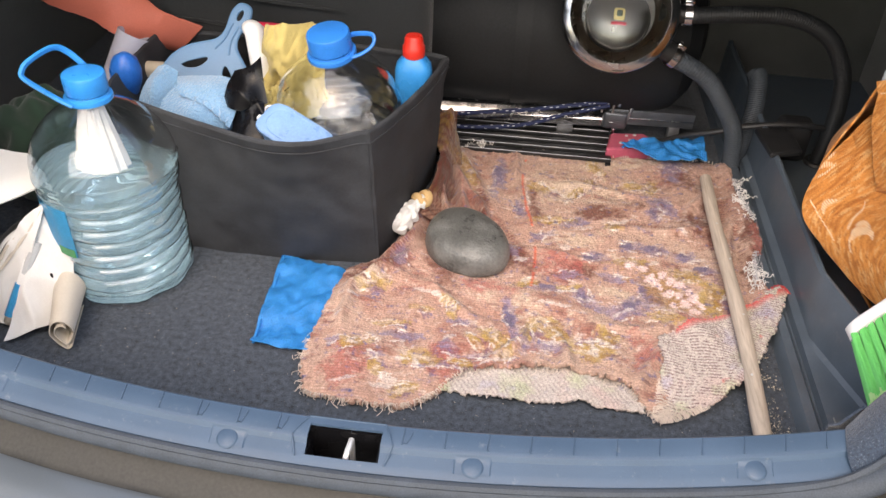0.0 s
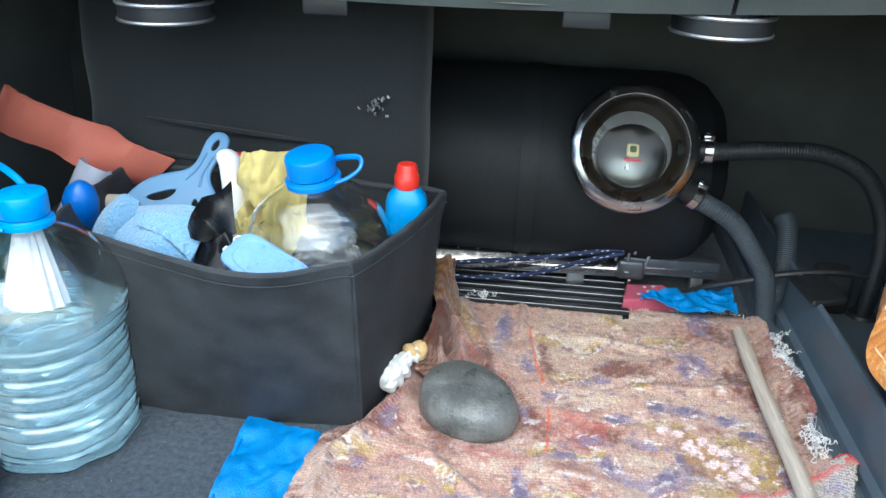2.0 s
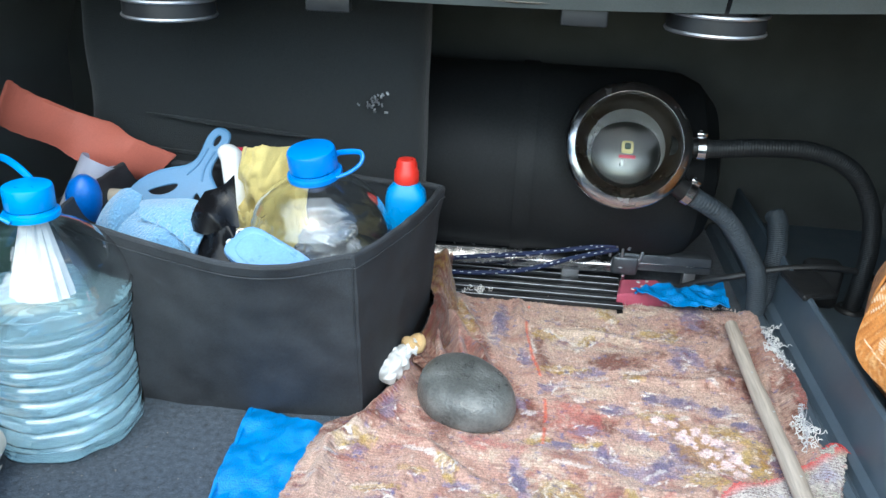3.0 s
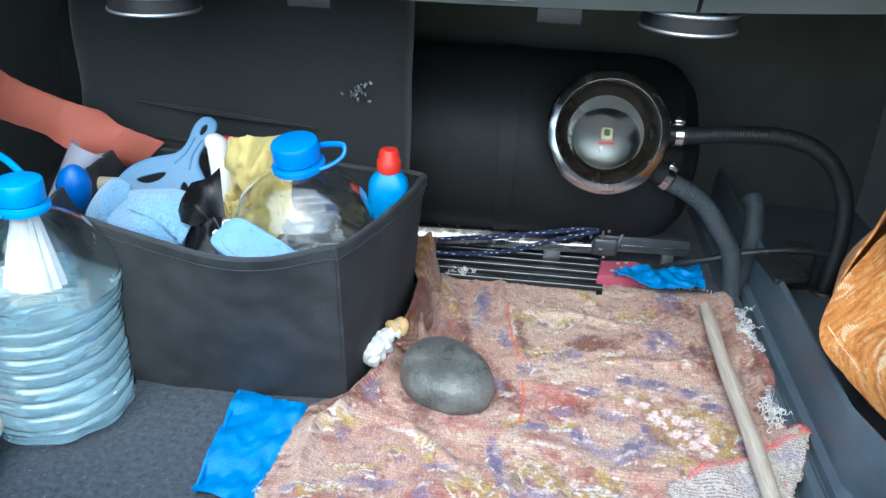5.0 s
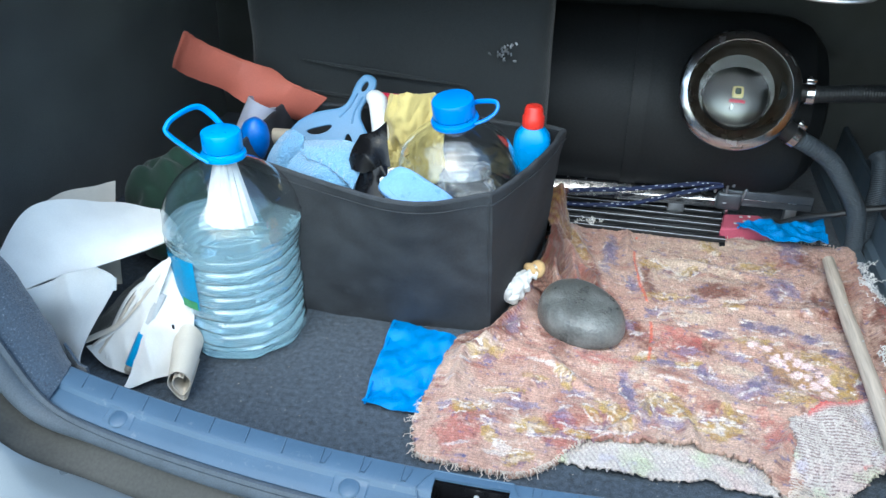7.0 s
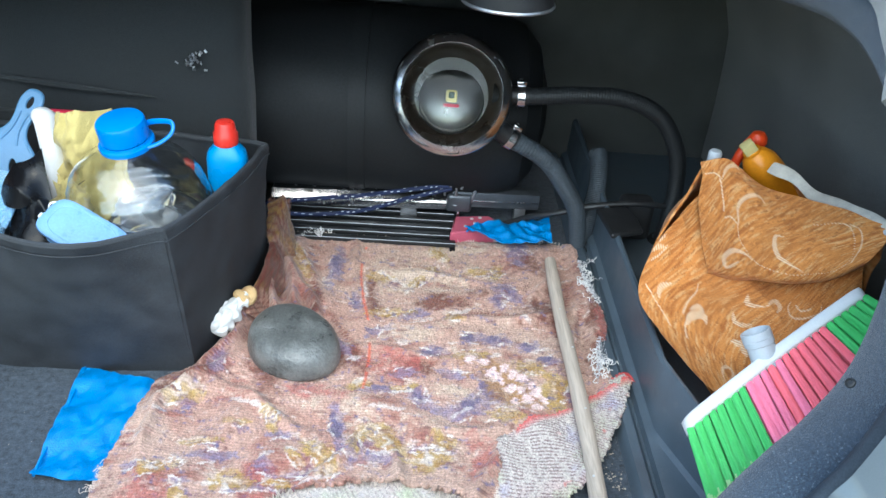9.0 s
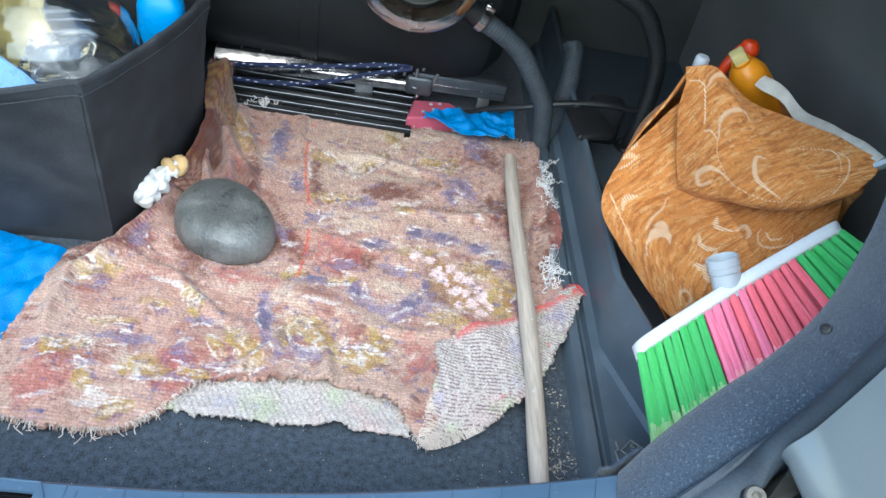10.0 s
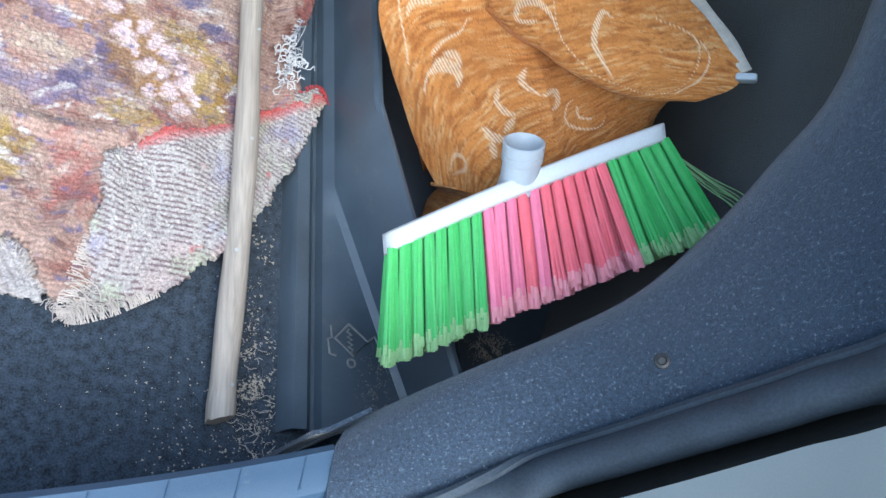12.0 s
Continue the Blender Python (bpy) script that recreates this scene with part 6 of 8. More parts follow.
    # dark red stripes along the gathers: parted pile, with fold shade painted in
    for gx, gy, ang, length, off in ((0.012, 0.56, 105, 0.10, 0.007), (0.045, 0.54, 112, 0.09, 0.008), (0.03, 0.60, 110, 0.08, -0.006), (0.085, 0.50, 120, 0.09, 0.006), (0.075, 0.56, 116, 0.09, -0.004), (-0.03, 0.44, 78, 0.08, 0.0), (-0.02, 0.40, 70, 0.08, 0.008), (0.13, 0.46, 128, 0.07, 0.0), (0.37, 0.52, 8, 0.10, 0.006), (0.47, 0.56, 82, 0.09, 0.0), (0.49, 0.50, 85, 0.08, 0.006)):
        c, s = math.cos(radians(ang)), math.sin(radians(ang))
        ga = (x - gx) * c + (y - gy) * s
        gb = -(x - gx) * s + (y - gy) * c + 0.005 * np.sin(ga * 45) - off
        comb = 0.55 + 0.45 * np.sin(ga * 2 * math.pi / 0.0055)
        base = cover(base, np.exp(-(ga / length) ** 2 * 1.5 - (gb / 0.0055) ** 2) * comb * 0.9, (0.19, 0.055, 0.045))
    part_m = np.clip((fbm(x * 0.5, y * 3.0, 60, 601) - 0.5) * 8, 0, 1) * np.clip((fbm(x, y, 16, 603) - 0.52) * 6, 0, 1)
    base = cover(base, part_m * np.clip((0.16 - x) / 0.08, 0, 1) * 0.5, (0.30, 0.09, 0.075))
    base = cover(base, spots(x, y, [(cx, cy, a, b * 0.75, g) for cx, cy, a, b, g in white1 + white2], 0.7, 0.5, 81) * 0.6, (0.66, 0.60, 0.57))
    # thin raw threads drawn along one side of each motif, in broken hooks
    hooks = []
    pick = random.Random(12)
    for cx, cy, a, b, g in gold1 + gold2 + pur1 + pur2:
        for _ in range(3):
            side, slide = pick.choice((-1, 1)), pick.uniform(-0.5, 0.5)
            c, s = math.cos(radians(g)), math.sin(radians(g))
            hooks.append((cx + c * a * slide - s * b * side * pick.uniform(0.6, 1.2), cy + s * a * slide + c * b * side * pick.uniform(0.6, 1.2), pick.uniform(0.006, 0.013), pick.uniform(0.0012, 0.0021), g + pick.uniform(-35, 35)))
    base = cover(base, spots(x, y, hooks, 0.55, 0.5, 97) * 0.8, (0.70, 0.64, 0.60))
    base = cover(base, spots(x, y, [(0.362, 0.372, 0.062, 0.040, 128)], 0.6, 0.5, 99) * 0.8, (0.34, 0.19, 0.085))
    base = cover(base, spots(x, y, petal, 0.2, 0.35, 91) * 0.95, (0.72, 0.55, 0.55))
    x, y = x0, y0
    # a drawn red thread
    yy = np.clip(y, 0.30, 0.70)
    line = 0.158 + 0.012 * np.sin((yy - 0.3) * 14) - 0.02 * (yy - 0.5)
    m = np.clip(1 - np.abs(x - line) / 0.0035, 0, 1) * ((y > 0.33) & (y < 0.70)) * (fbm(x, y, 30, 17) > 0.4)
    base = cover(base, m * 0.8, (0.60, 0.10, 0.05))
    # short streaks of worn pile, raw threads showing
    worn = (fbm(x * 1.2, y * 2.0, 60, 23) - 0.66) * 7
    base = cover(base, worn * 0.6, (0.60, 0.48, 0.42))
    worn = (fbm(x * 1.2, y * 2.2, 75, 29) - 0.63) * 7
    base = cover(base, worn * 0.5, (0.19, 0.09, 0.085))
    worn = (fbm(x * 1.3, y * 2.0, 80, 39) - 0.66) * 8
    base = cover(base, worn * 0.6, (0.17, 0.14, 0.24))
    # browner and darker towards the corner by the box
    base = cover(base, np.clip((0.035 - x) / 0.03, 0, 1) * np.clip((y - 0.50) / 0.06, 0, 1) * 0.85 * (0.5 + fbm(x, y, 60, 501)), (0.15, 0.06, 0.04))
    grey = np.array((0.40, 0.245, 0.20))
    base = np.clip(grey + 1.12 * (base - grey), 0.015, 0.75)
    # the rows of the weave
    base *= (1 + 0.17 * np.sin(y * 2 * math.pi / 0.0042 + 2 * np.sin(x * 30) + 3 * fbm(x, y, 25, 811)))[..., None]
    # loops of the pile: short tufts leaning along the warp, with shadow between them
    loops = fbm(x * 2.6, y * 0.9, 210, 831) + 0.6 * fbm(x * 1.0, y * 2.4, 190, 833)
    base *= np.clip(0.62 + 0.49 * loops, 0.6, 1.25)[..., None]
    base *= (0.94 + 0.12 * rng.random(x.shape))[..., None]
    return base


def dyed_sheet(name, poly, step, height, dye, mat, parent, thick=0.004, label="", rag=0.004, seed=5, pile=0.0014):
    xs = [p[0] for p in poly]
    ys = [p[1] for p in poly]
    gx = np.arange(min(xs) - 0.01, max(xs) + 0.01, step)
    gy = np.arange(min(ys) - 0.01, max(ys) + 0.01, step)
    X, Y = np.meshgrid(gx, gy, indexing="ij")
    jx = X + rag * 2 * (fbm(X, Y, 60, seed) - 0.5) + rag * (fbm(X, Y, 240, seed + 2) - 0.5)
    jy = Y + rag * 2 * (fbm(X, Y, 60, seed + 1) - 0.5) + rag * (fbm(X, Y, 240, seed + 3) - 0.5)
    ok = inside(poly, jx, jy)
    Z = height(X, Y) + pile * (np.random.default_rng(seed).random(X.shape) - 0.5) * 2
    d = to_poly(poly, X, Y)
    Z = Z - 0.003 * np.exp(-(d / 0.006) ** 2)
    idx = -np.ones(X.shape, int)
    cell = ok[:-1, :-1] & ok[1:, :-1] & ok[1:, 1:] & ok[:-1, 1:]
    use = np.zeros(X.shape, bool)
    use[:-1, :-1] |= cell
    use[1:, :-1] |= cell
    use[1:, 1:] |= cell
    use[:-1, 1:] |= cell
    idx[use] = np.arange(use.sum())
    co = np.stack([X[use], Y[use], Z[use]], -1)
    i, j = np.nonzero(cell)
    quads = np.stack([idx[i, j], idx[i + 1, j], idx[i + 1, j + 1], idx[i, j + 1]], -1)
    me = bpy.data.meshes.new(name)
    off = world_of(parent).translation
    me.from_pydata((co - np.array(off)).tolist(), [], quads.tolist())
    col = dye(X[use], Y[use])
    at = me.color_attributes.new("dye", "FLOAT_COLOR", "POINT")
    at.data.foreach_set("color", np.concatenate([np.clip(col, 0, 1), np.ones((len(col), 1))], 1).astype(np.float32).ravel())
    me.polygons.foreach_set("use_smooth", np.ones(len(quads), bool))
    me.materials.append(mat)
    ob = new(name, me)
    ob.parent = parent
    sol = ob.modifiers.new("thickness", "SOLIDIFY")
    sol.thickness, sol.offset = thick, -1
    if label:
        ob["label"] = label
    return ob


rug = thing("rug", "worn pink terry rug with faded flowers spread on the boot floor", "rug", (0.2, 0.4, 0.0))
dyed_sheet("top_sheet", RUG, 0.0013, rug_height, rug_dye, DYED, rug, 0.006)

HEM = [(0.05, 0.126), (0.075, 0.125), (0.12, 0.118), (0.18, 0.120), (0.24, 0.129), (0.285, 0.124), (0.318, 0.122), (0.325, 0.15), (0.30, 0.185), (0.2, 0.20), (0.1, 0.19), (0.06, 0.16)]
FOLD = [(0.335, 0.116), (0.353, 0.119), (0.38, 0.132), (0.415, 0.159), (0.448, 0.188), (0.475, 0.229), (0.505, 0.29), (0.528, 0.34), (0.542, 0.375), (0.530, 0.388), (0.50, 0.362), (0.46, 0.327), (0.42, 0.306), (0.385, 0.292), (0.368, 0.272), (0.342, 0.258), (0.346, 0.215), (0.338, 0.165)]


def backing_dye(x, y, ribs_x):
    base = np.zeros(x.shape + (3,)) + np.array((0.57, 0.52, 0.49))
    base = cover(base, (fbm(x, y, 22, 5) - 0.55) * 3.0, (0.62, 0.47, 0.45))
    base = cover(base, (fbm(x, y, 30, 6) - 0.6) * 4.0, (0.52, 0.55, 0.40))
    base = cover(base, (fbm(x, y, 34, 8) - 0.66) * 5.0, (0.46, 0.44, 0.56))
    w = x * 0.87 + y * 0.5 if ribs_x else y * 0.93 + x * 0.32 + 0.01 * np.sin(x * 40)
    w = w + 0.0022 * (fbm(x, y, 70, 401) - 0.5) + 0.004 * (fbm(x, y, 20, 403) - 0.5)
    rib = 0.5 + 0.5 * np.sin(w * 2 * math.pi / (0.0060 if ribs_x else 0.0046))
    base = cover(base, np.clip(1.1 - rib * 2.1, 0, 1) * (0.42 if ribs_x else 1.0) * np.clip((fbm(x * 2, y, 130, 9) - 0.34) * 6, 0, 1), (0.20, 0.13, 0.14))
    base *= (0.85 + 0.3 * rng.random(x.shape))[..., None]
    return base


def fold_dye(x, y):
    base = backing_dye(x, y, False)
    edge = np.clip(1 - np.abs((y - 0.28) - (x - 0.378) * 0.6 - 0.006) / 0.02, 0, 1) * (x > 0.37)
    base = cover(base, edge * 1.3 * (fbm(x, y, 60, 14) > 0.3), (0.68, 0.13, 0.12))
    base = cover(base, (fbm(x, y, 70, 15) - 0.70) * 6 * (x > 0.42), (0.6, 0.16, 0.15))
    return base


dyed_sheet("hem_fold", HEM, 0.0014, lambda x, y: 0.0065 + 0.006 * np.exp(-((y - 0.12) / 0.02) ** 2) + 0.003 * np.sin(x * 60), lambda x, y: backing_dye(x, y, True), BACKING, rug, 0.004, "ribbed pale backing of the hem", seed=9)
dyed_sheet("corner_fold", FOLD, 0.0011, lambda x, y: rug_height(x, y) * 0.5 + 0.014 - 0.012 * np.clip((0.20 - y) / 0.07, 0, 1) + 0.006 * np.exp(-(((x - 0.43) * 0.8 - (y - 0.17) * 0.6) / 0.012) ** 2) + 0.002 * np.sin(x * 70 + y * 40), fold_dye, BACKING, rug, 0.004,
           "corner folded over with its ribbed backing up", seed=19)

# loose threads along the torn edges
def fringe(name, pts, count, length, mat, z, parent, seed, label, spread=0.6, curl=0.3, least=0.10):
    r = random.Random(seed)
    path = spline([(x, y, z) for x, y in pts], 200)
    tufts = []
    for i in range(count):
        s = min(198, max(0, r.random() * 198 if i % 3 else round(r.random() * 40) / 40 * 190 + r.gauss(0, 1.2)))
        k = int(s)
        p = path[k].lerp(path[k + 1], s - k)
        t = (path[k + 1] - path[k]).normalized()
        out = Vector((t.y, -t.x, 0))
        d = (out + t * r.uniform(-spread, spread)).normalized()
        ll = length * (least + 1.3 * r.random() ** 4) * (0.5 + 1.0 * abs(n3(s * 0.09, seed)))
        q = [p - d * 0.004, p + d * ll * 0.4 + Vector((0, 0, r.uniform(0, 0.003))), p + d * ll * 0.8 + t * ll * r.uniform(-curl, curl) + Vector((0, 0, r.uniform(-0.003, 0.002))),
             p + d * ll + t * ll * r.uniform(-2 * curl, 2 * curl) + Vector((0, 0, r.uniform(-z * 0.6, 0.001)))]
        tufts.append(tube(q, r.uniform(0.0003, 0.00055), 4, 6))
    return tagged(part(name, join_fast(tufts), mat, parent, label), kind="stuff")


def join_fast(bms):
    verts, faces = [], []
    for b in bms:
        base = len(verts)
        b.verts.index_update()
        verts += [v.co.copy() for v in b.verts]
        faces += [[base + v.index for v in f.verts] for f in b.faces]
        b.free()
    me = bpy.data.meshes.new("piece")
    me.from_pydata(verts, [], faces)
    out = bmesh.new()
    out.from_mesh(me)
    bpy.data.meshes.remove(me)
    return out


fringe("fringe", [(-0.122, 0.20), (-0.128, 0.16), (-0.114, 0.10), (-0.07, 0.09), (-0.03, 0.087), (0.01, 0.089), (0.03, 0.097), (0.058, 0.121), (0.08, 0.157), (0.13, 0.171), (0.19, 0.181), (0.25, 0.177), (0.298, 0.165), (0.318, 0.130), (0.334, 0.116), (0.345, 0.13)],
       380, 0.014, THREAD, 0.009, rug, 3, "frayed raw cotton threads")
fringe("fringe", [(0.340, 0.26), (0.346, 0.215), (0.338, 0.165), (0.333, 0.116), (0.36, 0.12), (0.40, 0.146)][::-1], 340, 0.017, THREAD, 0.009, rug, 5, "frayed raw cotton threads", 0.35, 0.2, 0.75)
fringe("fringe", [(0.52, 0.565), (0.512, 0.60), (0.508, 0.65), (0.510, 0.67)], 70, 0.012, GREYTHREAD, 0.029, rug, 7, "grey and white frayed threads", 0.9, 0.9)
fringe("fringe", [(0.49, 0.37), (0.50, 0.405), (0.503, 0.44), (0.51, 0.46)], 40, 0.012, GREYTHREAD, 0.029, rug, 8, "tangle of grey and white threads", 1.2, 1.2)
fringe("fringe", [(0.51, 0.735), (0.475, 0.753), (0.43, 0.749), (0.34, 0.743), (0.24, 0.733), (0.16, 0.739), (0.10, 0.736), (0.06, 0.743), (0.04, 0.726), (0.02, 0.736), (0.0, 0.70)], 200, 0.008, THREAD, 0.012, rug, 9, "frayed raw cotton threads")
fringe("fringe", [(0.016, 0.710), (0.002, 0.712), (-0.02, 0.706)], 40, 0.010, material("brown_thread", (0.2, 0.1, 0.07), 0.95), 0.090, rug, 14, "frayed brown threads")
fringe("fringe", [(0.055, 0.742), (0.062, 0.745), (0.07, 0.742)][::-1], 26, 0.02, THREAD, 0.016, rug, 12, "tuft of white threads")
fringe("fringe", [(0.542, 0.37), (0.532, 0.388), (0.50, 0.364)][::-1], 60, 0.010, material("red_thread", (0.6, 0.08, 0.08), 0.95), 0.022, rug, 11, "frayed red threads")


def tangle(cx, cy, wx, wy, z, count, seed):
    """Curled loose threads lying over one another at a torn place."""
    r = random.Random(seed)
    curls = []
    for k in range(count):
        p = Vector((r.gauss(cx, wx), r.gauss(cy, wy), z))
        a = r.uniform(0, 6.28)
        line = [p.copy()]
        turn = r.choice((-1, 1))
        for step in range(r.randint(6, 12)):
            a += turn * r.uniform(0.5, 1.5)
            if r.random() < 0.25:
                turn = -turn
            p = p + Vector((math.cos(a), math.sin(a), 0)) * r.uniform(0.0025, 0.0045)
            p.z = z + r.uniform(-0.001, 0.006)
            line.append(p.copy())
        curls.append(tube(line, r.uniform(0.00045, 0.0007), 5, 40))
    return tagged(part("thread_tangle", join_fast(curls), WHITETHREAD, rug, "curled loose white threads"), kind="stuff")


WHITETHREAD = material("white_thread", (0.74, 0.73, 0.72), 0.9, vary=0.2, scale=60, fine=900, bump=0.3)
tangle(0.503, 0.405, 0.008, 0.016, 0.024, 26, 31)
tangle(0.513, 0.610, 0.006, 0.028, 0.026, 34, 33)
tangle(0.066, 0.727, 0.012, 0.003, 0.020, 8, 35)

# ---------------------------------------------------------------- things on and round the rug
st = thing("pumice_stone", "smooth dark grey domed stone lying on the rug", "stone", (0.066, 0.412, 0.012))
def stone_f(u, v):
    a = 2 * math.pi * u
    rx, ry = 0.060, 0.070
    prof = [(0.93, 0.0), (1.0, 0.004), (1.02, 0.012), (1.0, 0.024), (0.945, 0.034), (0.86, 0.0405), (0.73, 0.0450), (0.5, 0.0482), (0.25, 0.0497), (0.0, 0.0500)]
    k = v * (len(prof) - 1)
    i = min(int(k), len(prof) - 2)
    r, z = lerp(prof[i][0], prof[i + 1][0], k - i), lerp(prof[i][1], prof[i + 1][1], k - i)
    w = 1 + 0.05 * math.cos(a - 0.8) + 0.035 * math.cos(2 * a + 2.2) - 0.02 * math.cos(3 * a)
    x, y = rx * r * w * math.cos(a), ry * r * w * math.sin(a)
    c, s = math.cos(radians(35)), math.sin(radians(35))
    z = z * (1 + 1.3 * (0.5 * y - 0.4 * x))
    return (0.066 + c * x - s * y * 1.0, 0.406 + s * x + c * y, 0.014 + z * (1 + 0.05 * n3(x * 20, y * 20)) + 0.0008 * n3(x * 60, y * 60, z * 60))
part("dome", lattice([[stone_f(i / 64, j / 28) for i in range(64)] for j in range(29)], close_v=True), STONE, st, angle=1.2)
part("flat_base", lattice([[stone_f(i / 64, 0) for i in range(64)], [(0.066, 0.412, 0.0135)] * 64], close_v=True), RUBBER, st, "flat underside rim")

stick = thing("wooden_stick", "bare wooden stick lying across the rug's edge", "stick", (0.455, 0.35, 0.0))
sp = spline([(0.4555, 0.048, 0.0125), (0.457, 0.10, 0.013), (0.4575, 0.25, 0.030), (0.456, 0.40, 0.033), (0.454, 0.52, 0.034), (0.456, 0.652, 0.036)], 60)
shaft = tube(sp, lambda u: 0.0112 - 0.0012 * u + 0.0005 * math.sin(u * 30), 20, flat=0.95)
for v in shaft.verts:
    if v.co.y < 0.0505:
        v.co.y += 0.004 * n3(v.co.x * 160, v.co.z * 160, 2) + 0.25 * (v.co.x - 0.4555)
part("shaft", shaft, WOOD, stick, angle=0.9)
for k, (u, s) in enumerate(((0.15, 1), (0.33, -1), (0.46, 0.4), (0.63, 1), (0.78, -0.3))):
    p = sp[int(u * 59)]
    b = lathe([(0.0, 0.0005), (0.0012, 0.0004), (0.0018, 0.0)], 8)
    b.transform(Matrix.Translation(p + Vector((0.004 * s, -0.002, 0.0105))) @ Euler((0, radians(20 * s), k)).to_matrix().to_4x4())
    part("paint_fleck", b, LABELWHITE, stick, "fleck of white paint")

cl = thing("knotted_cloth", "small white knotted rag by the box", "rag", (-0.03, 0.46, 0.02))


def rag(u, v, c, axis, long, wide, seed):
    """A twisted, pinched bundle of rag along an axis."""
    a, t = 2 * math.pi * u, v * 2 - 1
    m = frame_to(Vector(c), axis)
    prof = wide * math.sqrt(max(0.0, 1 - abs(t) ** 2.6)) * (1 - 0.28 * t)
    fold = 1 + 0.55 * abs(n3(math.cos(a) * 1.5, math.sin(a) * 1.5, t * 1.8 + seed)) * 1.5 - 0.22 + 0.06 * math.sin(3 * a + 4 * t) - 0.08 * abs(n3(math.cos(a) * 2.4, math.sin(a) * 2.4, t * 2.2 + seed))
    return m @ Vector((prof * fold * math.cos(a), prof * fold * math.sin(a), long * t))


part("wad", lattice([[rag(i / 44, j / 30, (-0.036, 0.450, 0.042), (0.5, 0.72, 0.42), 0.032, 0.0175, 2.0) for i in range(44)] for j in range(31)], close_v=True), WHITECLOTH, cl, angle=1.4)
part("neck", lattice([[rag(i / 30, j / 20, (-0.016, 0.474, 0.056), (0.6, 0.7, 0.3), 0.012, 0.011, 5.0) for i in range(30)] for j in range(21)], close_v=True), WHITECLOTH, cl, angle=1.4)
part("knot", tube([Vector((-0.014 + 0.010 * math.cos(a), 0.478 + 0.008 * math.sin(a), 0.058 + 0.005 * math.sin(2 * a))) for a in (2 * math.pi * k / 20 for k in range(20))], 0.0075, 10, closed=True), YELLOWTIP, cl, "yellowed knotted end")


def tarp(name, poly, z, label):
    t = thing(name, label, "tarpaulin", (poly[0][0], poly[0][1], 0.0))
    xs, ys = [p[0] for p in poly], [p[1] for p in poly]
    bm = bmesh.new()
    f = bm.faces.new([bm.verts.new((x, y, 0)) for x, y in poly])
    bmesh.ops.triangulate(bm, faces=bm.faces[:])
    bmesh.ops.subdivide_edges(bm, edges=bm.edges[:], cuts=24, use_grid_fill=True)
    for v in bm.verts:
        v.co.z = z + 0.007 * n3(v.co.x * 18, v.co.y * 26) + (0.007 if z < 0.01 else 0.013) * (0.5 - abs(n3(v.co.x * 34 + v.co.y * 12, v.co.y * 30, 4))) + 0.004 * (0.5 - abs(n3(v.co.x * 60 - v.co.y * 40, v.co.y * 55, 9))) + 0.002 * n3(v.co.x * 70, v.co.y * 70) + 0.002 * math.sin(v.co.y * 120) * 0.4 + 0.0006 * n3(v.co.x * 120, v.co.y * 120)
        if z < 0.01 and v.co.x > -0.11:
            v.co.z = 0.002
    bmesh.ops.recalc_face_normals(bm, faces=bm.faces)
    bmesh.ops.solidify(bm, geom=bm.faces[:], thickness=0.0015)
    part("sheet", bm, TARP, t, angle=1.2)
    a, b = Vector((*poly[0], z + 0.002)), Vector((*poly[1], z + 0.002))
    part("hem", tube([a.lerp(b, k / 8) + Vector((0.004, 0, 0.002 * n3(a.lerp(b, k / 8).x * 22, a.lerp(b, k / 8).y * 22))) for k in range(9)], 0.0022, 6), TARP, t, "rolled blue hem")
    return t


tarp("tarpaulin", [(-0.203, 0.172), (-0.213, 0.365), (-0.12, 0.346), (0.02, 0.36), (0.02, 0.2), (-0.13, 0.166)], 0.005, "bright blue woven plastic tarpaulin under the rug")
tarp("tarpaulin", [(0.315, 0.735), (0.325, 0.752), (0.39, 0.772), (0.41, 0.768), (0.44, 0.786), (0.47, 0.79), (0.468, 0.715), (0.40, 0.70)], 0.034, "bright blue tarpaulin end showing behind the rug")

# the rug's edge turned up against the box, its pile parted
edge_rows = drape([[(-0.016, 0.47, 0.030), (-0.014, 0.50, 0.040), (0.0, 0.585, 0.062), (-0.012, 0.65, 0.075), (-0.022, 0.705, 0.086)],
                   [(-0.006, 0.47, 0.028), (-0.003, 0.50, 0.034), (0.010, 0.585, 0.061), (0.004, 0.65, 0.076), (-0.008, 0.712, 0.090)],
                   [(0.002, 0.47, 0.020), (0.004, 0.50, 0.026), (0.020, 0.585, 0.046), (0.016, 0.65, 0.060), (0.008, 0.714, 0.088)],
                   [(0.010, 0.47, 0.013), (0.014, 0.50, 0.014), (0.034, 0.585, 0.016), (0.034, 0.65, 0.018), (0.024, 0.71, 0.022)]], 0.0035, 31)
edge_rows = [[p + Vector((0.7, -0.3, 0.6)) * (0.0016 * math.sin(p.y * 520 + 9 * n3(p.x * 30, p.y * 30)) + 0.003 * n3(p.x * 60, p.y * 60, p.z * 60)) for p in row] for row in edge_rows]
ob = part("turned_up_edge", lattice(edge_rows), DYED, rug, "brown worn edge of the rug turned up", angle=2.0)
place = np.array([v.co for v in ob.data.vertices]) + np.array(world_of(rug).translation)
ex, ey, ez = place[:, 0], place[:, 1], place[:, 2]
tint = np.zeros((len(place), 3)) + np.array((0.30, 0.17, 0.125))
tint = cover(tint, (fbm(ex + ez, ey, 40, 701) - 0.42) * 6, (0.10, 0.04, 0.027))
tint = cover(tint, (fbm(ex + ez, ey, 30, 703) - 0.58) * 6, (0.24, 0.13, 0.035))
